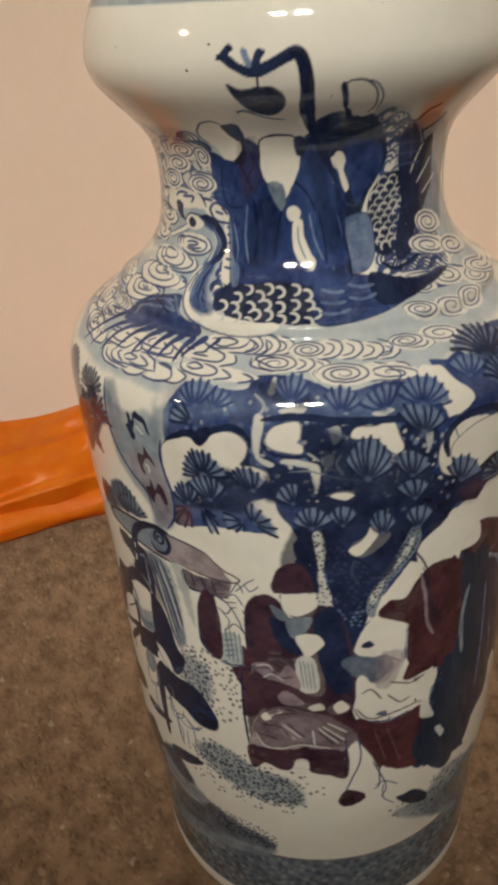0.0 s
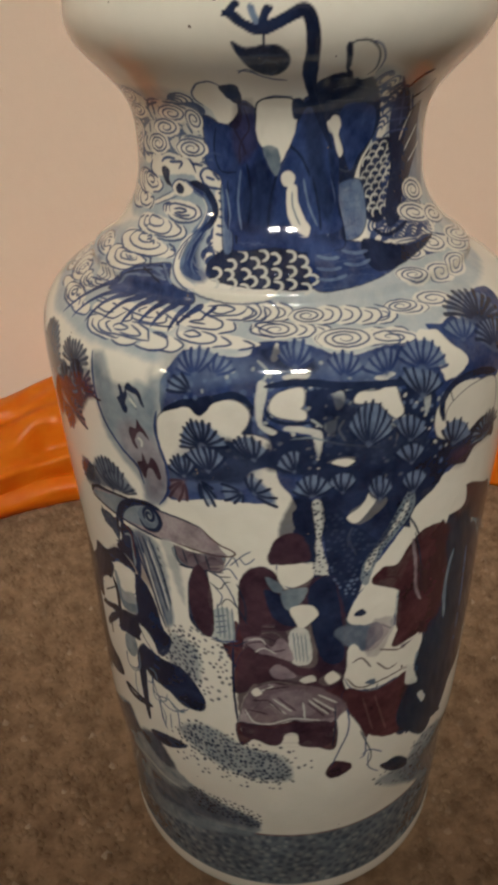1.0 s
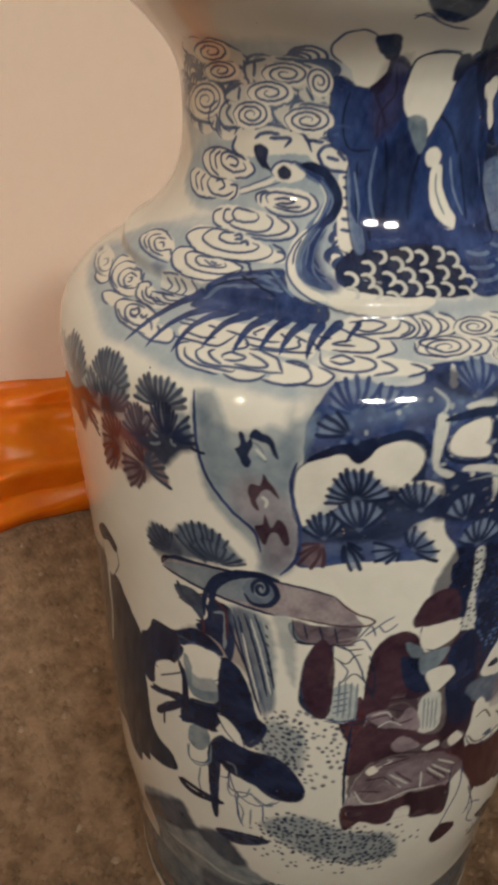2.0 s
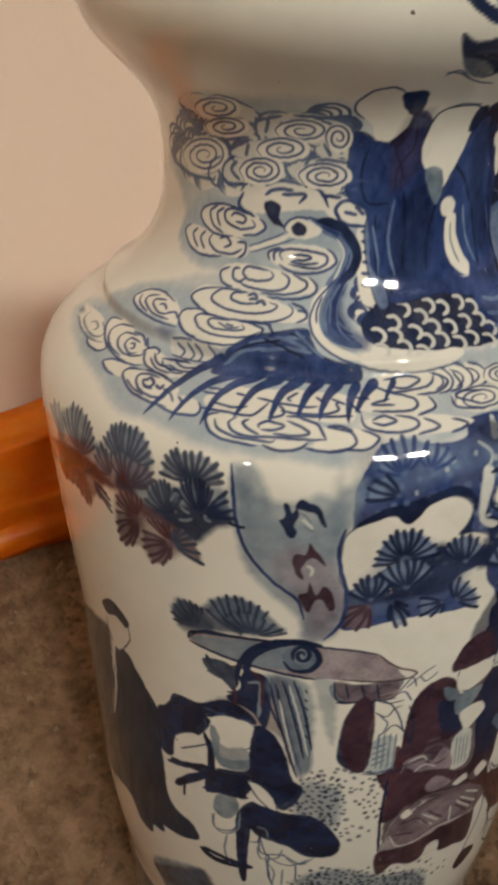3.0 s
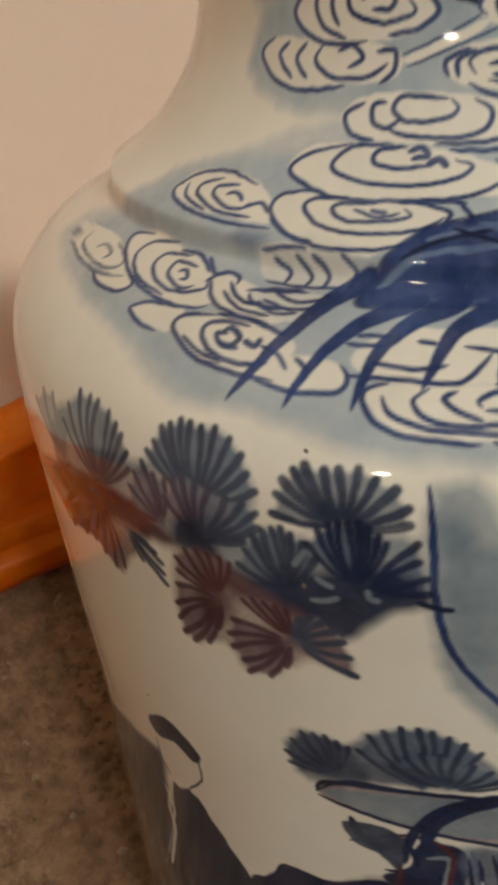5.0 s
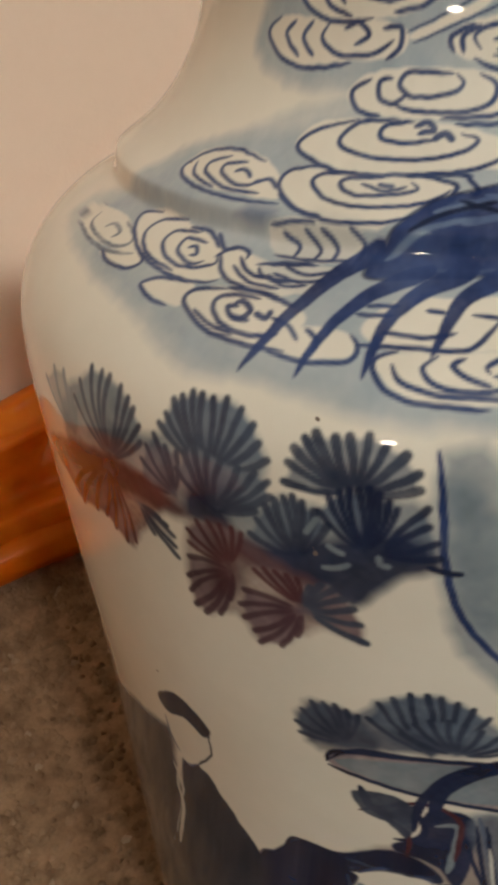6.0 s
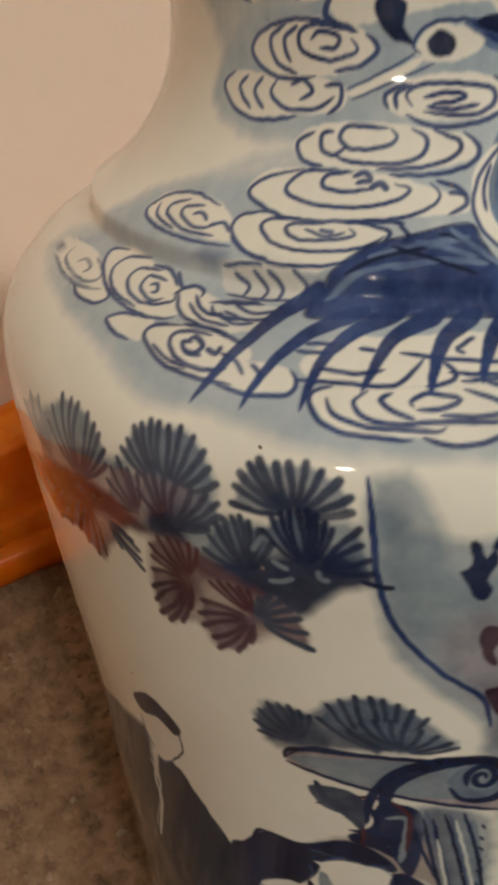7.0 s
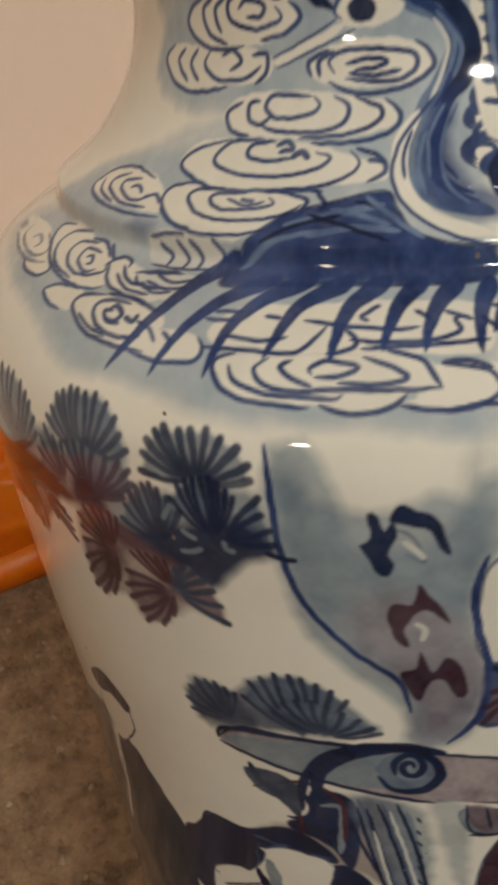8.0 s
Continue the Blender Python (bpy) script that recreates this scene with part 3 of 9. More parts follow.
# pine crown over the front
patch("mark", "navy", (-50.4, 296.6), (-41.6, 302.2), (-34.6, 304.7), (-24.4, 306.2), (-19.1, 301.8), (-18.8, 291.9), (-13.3, 285.6), (-27.3, 281), (-42.1, 272.6), (-51.6, 268.5), (-51.2, 286.4))
patch("mark", "navy", (-1, 310.3), (14.6, 307.9), (31.2, 304.2), (43.5, 303.3), (46.5, 287.8), (36.6, 272.9), (18.5, 270.8), (4.1, 273.4), (0.5, 293.2))
patch("mark", "navy", (-17.5, 303.7), (-13.8, 296), (-6.6, 291.7), (0.8, 289), (2.2, 273.6), (-13, 279.1), (-34.6, 269.1), (-36.4, 272.3), (-23.7, 279.5), (-13.3, 285.6))
wash("blue", 0.6, 4.0, (-46.9, 317.8), (-33.9, 318.1), (-19.4, 317.8), (-3, 319.3), (12, 317.1), (33.6, 316.8), (41, 307.7), (26.9, 307.8), (-0, 312), (-21.1, 310.7), (-41.8, 307.6))
wash("blue", 0.5, 4.0, (11, 300), (22.8, 300.1), (41.7, 284.9), (41.7, 273.6), (21.6, 279.2), (10.3, 287.8))
# ribbon beside the crown
wash("ribbon", 0.75, 2.5, (-83.7, 308.6), (-78.4, 312.2), (-73.5, 305.8), (-71.3, 296.5), (-60.5, 298.6), (-54.8, 307.3), (-49, 310.3), (-50.8, 298.9), (-54.6, 288.9), (-54.5, 279.2), (-52, 268.4), (-53.5, 258.6), (-59.3, 252.8), (-63.7, 254.5), (-63.8, 261.8), (-72.7, 270.7), (-79.2, 278.9), (-82.2, 291.2))
# ribbon of mist with dark marks
wash("slate", 0.5, 5, (-82.5, 310.4), (-81.8, 302.4), (-81.5, 296.2), (-79.7, 289), (-75.6, 283), (-72.1, 287.3), (-75.3, 296.1), (-77.7, 303.9), (-79.7, 309))
wash("slate", 0.5, 4, (-54.7, 311.3), (-54.4, 302.9), (-54.5, 296.9), (-55.4, 292.6), (-56.9, 297), (-56.9, 305.7), (-56.2, 310.6))
# pine crown over the front
specks("blue", 160, 2.2, (-49.4, 310.2), (-21.2, 315.9), (11.8, 316.3), (43.7, 309), (54.3, 271.4), (37.6, 267.9), (14.2, 271.7), (-5.8, 281), (-27.2, 274.4), (-49.8, 273.5), (-49, 295.2))
# clouds high on the neck
waves("line", 5, 3.2, 3, 1.0, 10, (-141.2, 408.2), (-108.6, 414.2), (-89.8, 410.3), (-61.9, 411.3), (-51.9, 404.9), (-54.9, 391.5), (-70.4, 389.7), (-92.4, 390.2), (-110.9, 388.9), (-143.4, 387.3), (-159.5, 395.2))
waves("line", 3.6, 2.6, 3, 1.0, 0, (-62.5, 389.9), (-49.1, 387.1), (-40.8, 381.1), (-34.5, 369), (-40.5, 356.6), (-50.2, 355.1), (-50, 363), (-43.7, 370.7), (-45.5, 379.7), (-56.6, 384.1))
# clouds round the front of the shoulder
waves("line", 4, 2.6, 3, 1.0, 20, (48.8, 371.5), (84.8, 373.3), (110.8, 361.4), (75.7, 355.8), (54, 359), (45, 364.2))
waves("line", 4, 2.6, 3, 1.0, 60, (37.9, 418.1), (51.1, 419.6), (65, 405.1), (55.6, 398.3), (46.6, 400.6))
# pine crown over the front
patch("mark", "navy", (-5.4, 262.9), (2, 262.6), (4.4, 249.6), (2, 235.8), (-1, 231.7), (-4.1, 245.7))
patch("mark", "navy", (4.6, 264.1), (16.9, 250.9), (28.9, 237.1), (24.3, 226.4), (20.2, 210.2), (13.1, 209.4), (8.8, 227.8))
# ground, dots and hills
wash("slate", 0.8, 3.0, (40.2, 87.6), (57.3, 92.2), (71.6, 103.7), (96.1, 93.4), (90.7, 85.2), (103.3, 45), (60.9, 69.3))
# hill by the foot
wash("slate", 0.95, 2.0, (-130, 93.4), (-103.5, 113.5), (-96.1, 107.5), (-92, 102.7), (-79.2, 108.8), (-70.9, 98.1), (-61.7, 86.6), (-45.8, 79.4), (-24.9, 69.8), (-23.9, 56.8), (-48.9, 48.9), (-82.9, 38.8), (-103.6, 38.6), (-131.9, 33.2), (-124.9, 67.7))
wash("slate", 0.8, 3.0, (53.1, 84.2), (70.7, 93.3), (99.4, 96.2), (103.4, 77.9), (116.6, 39.9), (72.8, 62.5))
# ground, dots and hills
wash("slate", 0.75, 3.0, (-63.9, 177.2), (-57.5, 185.9), (-47.1, 180.9), (-46.9, 163), (-54.2, 158.2), (-61.1, 162.5))
wash("slate", 0.85, 3.0, (-61.6, 124.8), (-45, 134.6), (-27.4, 126.1), (-9.8, 121), (-5.9, 105.2), (-24.5, 104.8), (-45.4, 111.7))
# pines and robes round the east side
wash("slate", 0.8, 3, (57.6, 80.2), (81.2, 87.9), (112.7, 88.3), (108.5, 82.4), (119.2, 34.3), (76.2, 58.3))
# ribbon of mist with dark marks
wash("mauve", 0.7, 5, (-72.2, 284.8), (-71.4, 276.4), (-65.6, 270), (-62.6, 263.5), (-62.5, 256.3), (-57.2, 254.9), (-52.5, 262.2), (-51.7, 272.3), (-53.6, 280.4), (-59, 285.6), (-65.6, 289.1))
# figures below, as plain shapes
wash("slate", 0.75, 2.0, (-73.7, 236.1), (-60.6, 233.5), (-57.8, 213.1), (-58.8, 189.9), (-63.9, 197.9), (-67.1, 211.6), (-71.9, 224.5))
# pines and robes round the east side
patch("robe", "slate", (84.8, 224.1), (106.8, 221.5), (122.4, 159.6), (123.1, 137.9), (92.1, 177.1), (87.4, 205.4))
# hill by the foot
wash("navy", 0.75, 2.5, (-128.6, 90.5), (-101.6, 113.5), (-94.6, 107.2), (-92.8, 99.4), (-104.7, 90.2), (-125.1, 82))
wash("navy", 0.75, 2.5, (-92.2, 101.6), (-78.7, 109.2), (-70.2, 97.8), (-67.6, 90.8), (-78.8, 89.2))
stroke("mist", 2.6, (-114.3, 76.7), (-92.8, 79.3), (-80.1, 75.4), (-63.8, 75))
# pines and robes round the east side
patch("robe", "navy", (71.6, 174.8), (75.9, 203.4), (80.1, 220.8), (94.2, 215.7), (123, 165.3), (106.2, 149.6), (93, 129.5), (81.5, 109.9), (64.4, 116.2), (54.9, 114.9), (60.7, 132.4), (68.3, 142.9))
# hill by the foot
wash("navy", 0.6, 4.0, (-93.2, 68.9), (-77.1, 70), (-55.6, 81), (-46.2, 76.6), (-33.9, 72.1), (-23.2, 67.1), (-24.7, 60.5), (-41.3, 59.5), (-67.2, 55.3), (-91.6, 50.1))
# figures below, as plain shapes
wash("navy", 0.93, 2.5, (-179.6, 197.4), (-143.2, 221.9), (-140.2, 210.1), (-142.3, 187.6), (-156.8, 147.5), (-160.3, 117.2), (-178.5, 130.3))
patch("robe", "navy", (66.4, 175.4), (66.5, 197.7), (63.1, 220.3), (63.3, 237), (67.1, 240.5), (88.7, 198.8), (102.4, 156.4), (102.5, 131), (77.6, 125.5), (66.6, 127), (64.9, 143.5), (64.8, 160.8))
wash("maroon", 0.65, 2.5, (-97, 211.8), (-75.8, 229.8), (-69, 235.9), (-66.6, 223.1), (-63.5, 204.3), (-60.9, 184.6), (-68.1, 205.3), (-76.5, 210.3), (-86.2, 213.6))
patch("robe", "slate", (-53.4, 234.5), (-43, 234.4), (-32.7, 236.2), (-32.3, 231.7), (-43.3, 227), (-50.9, 226.7))
# east robe; its red is partly the orange bag's reflection, put into the paint
patch("robe", "maroon", (50.3, 203.2), (47.7, 226.7), (51.4, 236.8), (60.9, 236.8), (64.2, 219.7), (67.7, 197), (68.8, 177.7), (61.8, 175.2))
# pines and robes round the east side
patch("robe", "maroon", (65.3, 242.4), (71, 248.9), (84.2, 245.7), (98.4, 237.4), (116.8, 207), (84.2, 226.2), (75.5, 225.5))
# flecks left bare in the crown
specks("mist", 90, 1.7, (-46.3, 314.2), (-21.2, 317.7), (11.8, 316.3), (43.7, 309), (54.3, 271.4), (37.6, 267.9), (14.2, 271.7), (-5.8, 281), (-27.2, 274.4), (-45.8, 274.2))
specks("pale", 50, 1.4, (-14.2, 312.5), (10.8, 309.3), (43.4, 305.3), (52.2, 267.5), (14.2, 271.7), (-5.8, 281))
# dark fills between the robes
patch("mark", "maroon", (-34.9, 189.2), (-28.4, 201.8), (-25.9, 187.4), (-28, 175), (-30.8, 177.7))
patch("mark", "navy", (59.6, 180.4), (67.7, 187.8), (84.5, 156.4), (83.6, 128.6), (70.4, 135.7))
# left clouds, curl by curl
patch("mark", "white", (-134.6, 380), (-126.7, 383), (-113.8, 383.8), (-101.1, 382.4), (-95.2, 379.6), (-99.2, 376.4), (-109.9, 375.1), (-122.1, 374.9), (-131.4, 377))
patch("mark", "white", (-145, 372.4), (-139.9, 375.4), (-124.4, 375.1), (-111.9, 375.1), (-102.4, 373.5), (-104.3, 370), (-118.3, 369.2), (-131.4, 368.3), (-140.4, 369.7))
patch("mark", "white", (-92.2, 372.2), (-84.5, 375), (-69.6, 375.5), (-60.8, 373.6), (-59.3, 371.1), (-65, 369.2), (-76.5, 368.7), (-87.1, 369.6))
patch("mark", "white", (-115.3, 364.7), (-109.9, 367.7), (-96.4, 368.5), (-83.8, 367.9), (-70.6, 366.4), (-67.7, 363.7), (-74.4, 361.7), (-88.4, 361), (-105.6, 361.3), (-112.3, 362.4))
patch("mark", "white", (-124.6, 356.1), (-119.5, 360.1), (-103.7, 360.9), (-88.2, 360.3), (-76.7, 358), (-70.1, 356.6), (-69.9, 354.2), (-81.2, 353.3), (-97.1, 352.4), (-109.1, 352.1), (-116.9, 353.6))
patch("mark", "white", (-123, 347.7), (-121.9, 351.3), (-108.7, 352.2), (-94.2, 351.9), (-86.1, 350.3), (-92.9, 346.5), (-99.1, 342.4), (-109.3, 343), (-117.6, 344.7))
patch("mark", "white", (-154.2, 347.5), (-151.9, 351.9), (-141, 353.8), (-130.6, 352.6), (-123.4, 349.2), (-121.7, 345.8), (-132.8, 345.5), (-146, 345.8))
patch("mark", "white", (-179.6, 329.6), (-181.6, 333.7), (-165.5, 336), (-154.6, 333.4), (-150.3, 330.7), (-160.1, 329.2), (-170.9, 328.7))
patch("mark", "white", (-159.4, 328.1), (-148.5, 331.2), (-145.6, 329.5), (-148, 327.6), (-154.7, 326.9))
patch("mark", "white", (-156.2, 334.3), (-158.4, 338.5), (-151.6, 340.3), (-142, 339.4), (-131.6, 337.3), (-125.9, 333.9), (-126, 330.6), (-132.9, 329.2), (-141, 329.5), (-149.4, 331.6))
patch("mark", "white", (-128.4, 334.5), (-127, 337), (-122.7, 336.7), (-114.3, 334.8), (-109.8, 332.4), (-111.8, 330.1), (-119.3, 329.9), (-124.3, 331))
patch("mark", "white", (-141.4, 325.9), (-139.3, 327.8), (-131.7, 329.4), (-128.3, 327), (-130.4, 324.4), (-136.1, 324.6))
patch("mark", "white", (-121, 341.7), (-111.8, 343.2), (-102.2, 342.1), (-101.9, 338.3), (-110.8, 336.8), (-118.1, 337.4))
patch("mark", "white", (-118.8, 334.6), (-110.6, 336.3), (-104.2, 336.1), (-104.8, 332.6), (-110.1, 330.9), (-115.8, 331.5))
patch("mark", "white", (-129.5, 325.2), (-129, 327.9), (-122.8, 329.7), (-111.4, 329.2), (-106.5, 327.2), (-108.7, 323.2), (-113.8, 321.4), (-120.3, 321.9), (-125.1, 323.2))
patch("mark", "white", (-111.2, 322.4), (-106, 325.9), (-98.7, 325.6), (-97.2, 322.9), (-103.5, 321.1), (-109.8, 321.1))
patch("mark", "white", (-97.2, 327.6), (-91.9, 332.2), (-81.7, 333.1), (-72, 334.3), (-62.3, 334.3), (-52.1, 332.9), (-52.5, 325.6), (-62.8, 325.2), (-76.6, 324.9), (-90.2, 323.8), (-95.6, 325))
patch("mark", "white", (-94.7, 322.3), (-91.2, 323.7), (-76.6, 324.9), (-64.5, 325.2), (-60.3, 323.4), (-59.7, 320.5), (-64.5, 319.7), (-65.3, 318.1), (-71.7, 316.6), (-76.6, 317.4), (-86, 317), (-90.8, 318.5))
patch("mark", "white", (-59.5, 324), (-55.3, 324.1), (-52.6, 322.7), (-53.1, 318.2), (-57.5, 317.5), (-65.3, 317.8), (-59.7, 320.3))
# clouds at the front of the shoulder
patch("mark", "white", (-44.7, 336.6), (-41.4, 340), (-29.4, 340.7), (-21.8, 338.9), (-21.8, 334.2), (-31.6, 333.5))
patch("mark", "white", (-53, 332.4), (-42.1, 335.6), (-28.3, 332.3), (-27.5, 328), (-40, 327.8), (-49.8, 328.9))
patch("mark", "white", (-21, 331.5), (-10.2, 332.7), (-4.6, 330.5), (-7.2, 326.5), (-18.9, 327.5))
patch("mark", "white", (-50, 325.4), (-39.9, 328.1), (-24.9, 326.1), (-16.9, 323.4), (-26.4, 321.4), (-40.9, 321.8), (-48.5, 323.8))
patch("mark", "white", (-62.5, 321.6), (-59.5, 323.7), (-50.1, 323.5), (-45.3, 321.1), (-48.8, 318.2), (-56.2, 317.4), (-62.2, 317.1))
# clouds round the front of the shoulder
cloud_curl(82.2, 366.9, 15.5, 4.1, 0, -9.6)
cloud_curl(79.1, 353.9, 21.9, 4.5, 0, -9.5)
# curls at the front of the shoulder
patch("mark", "white", (39.3, 322.1), (36.1, 320.4), (31.4, 320.4), (27.8, 322), (27.3, 324.4), (30.3, 326.3), (35.3, 326.4), (39, 324.6))
stroke("line", 0.85, (34.7, 326.5), (38.9, 324.7), (39.3, 322.1), (35.9, 320.4), (30.9, 320.5))
stroke("line", 0.75, (33.6, 325.5), (35.7, 324.2), (35.9, 322.8), (34.1, 321.8), (31.1, 321.6))
patch("mark", "white", (31.5, 322.8), (28.2, 320.9), (23.2, 320.7), (19.2, 322.3), (18.4, 325), (21.6, 327.2), (26.9, 327.5), (31.1, 325.6))
stroke("line", 0.85, (26.3, 327.6), (30.9, 325.7), (31.5, 322.8), (28, 320.8), (22.6, 320.8))
stroke("line", 0.75, (25.2, 326.4), (27.5, 325), (27.8, 323.5), (26, 322.3), (22.8, 321.9))
patch("mark", "white", (38.5, 330.3), (34.8, 328.4), (30, 328.3), (26.5, 329.9), (26.3, 332.5), (29.7, 334.5), (34.9, 334.7), (38.6, 332.9))
stroke("line", 0.85, (34.4, 334.8), (38.5, 333), (38.5, 330.3), (34.6, 328.3), (29.5, 328.4))
stroke("line", 0.75, (33.1, 333.7), (35.1, 332.4), (35.1, 330.9), (33, 329.8), (29.9, 329.5))
patch("mark", "white", (31.8, 331.5), (28, 329.3), (22.9, 329), (19, 330.7), (18.6, 333.6), (22.1, 336), (27.7, 336.4), (31.8, 334.5))
stroke("line", 0.85, (27, 336.4), (31.7, 334.6), (31.8, 331.5), (27.8, 329.2), (22.3, 329.1))
stroke("line", 0.75, (25.8, 335.2), (28.1, 333.8), (28.1, 332.2), (26, 330.9), (22.7, 330.4))
patch("mark", "white", (23.7, 333.3), (20.1, 330.7), (15.1, 330), (11.4, 331.7), (10.9, 334.9), (14.2, 337.7), (19.6, 338.4), (23.6, 336.5))
stroke("line", 0.85, (18.9, 338.4), (23.5, 336.7), (23.7, 333.3), (19.9, 330.6), (14.6, 330.1))
stroke("line", 0.75, (17.8, 337), (20, 335.6), (20.1, 333.8), (18.2, 332.3), (14.9, 331.6))
patch("mark", "white", (15.6, 334.4), (12.4, 331.6), (7.6, 330.9), (3.9, 332.4), (3.1, 335.6), (6, 338.4), (11.1, 339.3), (15.2, 337.6))
stroke("line", 0.85, (10.6, 339.3), (15.1, 337.7), (15.6, 334.4), (12.1, 331.5), (7.1, 330.9))
stroke("line", 0.75, (9.6, 337.9), (11.9, 336.6), (12.1, 334.8), (10.4, 333.2), (7.3, 332.4))
patch("mark", "white", (9.9, 327.7), (7.6, 325.9), (3.7, 325.4), (0.3, 326.5), (-0.7, 328.6), (1.4, 330.5), (5.5, 331), (9.1, 329.8))
stroke("line", 0.85, (5, 331.1), (8.9, 329.9), (9.9, 327.7), (7.4, 325.8), (3.3, 325.4))
stroke("line", 0.75, (4.4, 330.1), (6.5, 329.2), (7, 328), (5.7, 326.9), (3.2, 326.4))
patch("mark", "white", (3.7, 328.7), (1.2, 326.5), (-3.1, 325.9), (-7.1, 327), (-8.4, 329.4), (-6.2, 331.7), (-1.6, 332.4), (2.6, 331.1))
stroke("line", 0.85, (-2.1, 332.4), (2.4, 331.2), (3.7, 328.7), (1, 326.4), (-3.6, 325.9))
stroke("line", 0.75, (-2.7, 331.3), (-0.3, 330.3), (0.3, 328.9), (-1, 327.7), (-3.7, 327))
patch("mark", "white", (-4.1, 336.6), (-6.5, 334), (-10.8, 333), (-14.8, 334.2), (-16.2, 336.9), (-14.1, 339.6), (-9.6, 340.7), (-5.3, 339.4))
stroke("line", 0.85, (-10.1, 340.7), (-5.5, 339.5), (-4.1, 336.6), (-6.7, 333.9), (-11.3, 333))
stroke("line", 0.75, (-10.7, 339.4), (-8.2, 338.3), (-7.5, 336.8), (-8.8, 335.3), (-11.5, 334.3))
patch("mark", "white", (-10.2, 336.8), (-12.5, 333.9), (-17, 332.7), (-21.3, 333.9), (-23, 336.9), (-21.1, 339.9), (-16.3, 341.2), (-11.7, 339.9))
stroke("line", 0.85, (-16.9, 341.2), (-11.9, 340), (-10.2, 336.8), (-12.7, 333.7), (-17.5, 332.7))
stroke("line", 0.75, (-17.3, 339.7), (-14.6, 338.6), (-13.8, 336.9), (-15, 335.2), (-17.8, 334.1))
patch("mark", "white", (-17.7, 336.9), (-19.7, 333.9), (-24.1, 332.6), (-28.4, 333.7), (-30.4, 336.7), (-28.7, 339.7), (-24.1, 341.1), (-19.4, 339.9))
stroke("line", 0.85, (-24.7, 341.1), (-19.6, 340.1), (-17.7, 336.9), (-19.9, 333.8), (-24.6, 332.6))
stroke("line", 0.75, (-25, 339.6), (-22.2, 338.6), (-21.2, 336.9), (-22.3, 335.2), (-25, 334))
patch("mark", "white", (43.5, 320.1), (40, 318.9), (33, 319.4), (25.7, 321.1), (21.3, 323.4), (21.8, 325.4), (27.3, 326.3), (35.2, 325.2), (41.6, 322.6))
stroke("line", 0.8, (26.7, 320.9), (34.8, 319.4), (40.6, 319.7), (41.1, 321.6), (36.5, 323.9), (30, 325.2), (25.6, 324.7), (25.5, 323.1), (29, 321.6), (33.6, 320.9), (36.5, 321.1), (36.5, 322.2), (34.1, 323.2), (31.2, 323.7), (29.6, 323.4), (29.9, 322.8), (31.3, 322.4))
patch("mark", "white", (25.3, 322.7), (22, 320.6), (15.1, 320.1), (7.7, 321.3), (2.9, 323.7), (3.1, 326.6), (8.6, 328.5), (16.7, 328.2), (23.4, 325.8))
stroke("line", 0.8, (5.3, 322.3), (3.1, 325.4), (7.6, 327.8), (15.8, 327.7), (22.1, 325.4), (22.7, 322.6), (18.1, 321.1), (11.5, 321.6), (6.8, 323.4), (6.6, 325.7), (10.9, 326.9), (16.6, 326.4), (19.9, 324.5), (19.2, 322.8), (15.5, 322.2), (11.4, 322.8), (9.2, 324.2), (10, 325.4), (13, 325.8), (16, 325.2), (17.1, 324.2), (16.1, 323.4), (14.1, 323.4), (12.5, 323.8), (12.2, 324.4))
patch("mark", "white", (70.5, 330.1), (66, 328.8), (59.3, 329.6), (53.4, 331.9), (50.6, 334.8), (52.4, 337.2), (58.4, 337.9), (65.7, 336.2), (70.5, 333))
stroke("line", 0.8, (68.1, 329.2), (70.2, 331.9), (66.1, 335.3), (59, 337), (53.9, 336.2), (53.8, 333.8), (57.6, 331.5), (62.7, 330.6), (65.9, 331.5), (65.5, 333.4), (62.1, 335), (58.6, 335.2), (57.2, 334.4), (58.1, 333.2), (60.2, 332.5), (61.9, 332.5), (62.1, 333.1))
patch("mark", "white", (55.7, 330.2), (51.8, 328.9), (45.2, 329.3), (38.8, 331.3), (35.3, 334), (36.4, 336.3), (42.1, 337.1), (49.5, 335.8), (54.9, 333))
stroke("line", 0.8, (50.8, 328.9), (55, 330.4), (53.5, 333.4), (47.3, 335.9), (40.5, 336.4), (37.3, 334.8), (39.1, 332.4), (44.2, 330.6), (49.5, 330.2), (52.2, 331.4), (50.7, 333.4), (46.3, 335), (42, 335.2), (40.2, 334.1), (41.7, 332.6), (44.9, 331.5), (48, 331.4), (49.2, 332.2), (48.1, 333.3), (45.7, 334.1), (43.7, 334), (43.2, 333.4), (44, 332.8), (45.4, 332.5))
patch("mark", "white", (85.6, 338.2), (80.3, 337.1), (73.3, 338), (67.6, 340.4), (65.3, 343.4), (67.8, 345.7), (74.4, 346.1), (82, 344.3), (86.6, 341.1))
stroke("line", 0.8, (79.2, 337.3), (71.5, 338.9), (67.1, 341.9), (68.2, 344.5), (74, 345.2), (80.4, 343.5), (83, 340.9), (80.7, 339.2), (76, 339.3), (72, 340.8), (70.9, 342.5), (72.9, 343.4), (76.2, 343.2), (78.4, 342.1), (78.4, 341.1), (76.9, 340.9), (75.3, 341.2))
patch("mark", "white", (67.2, 341.4), (62.8, 340), (56.2, 340.4), (50.2, 342.3), (47.3, 345), (48.9, 347.3), (54.7, 348), (62, 346.8), (67.1, 344.1))
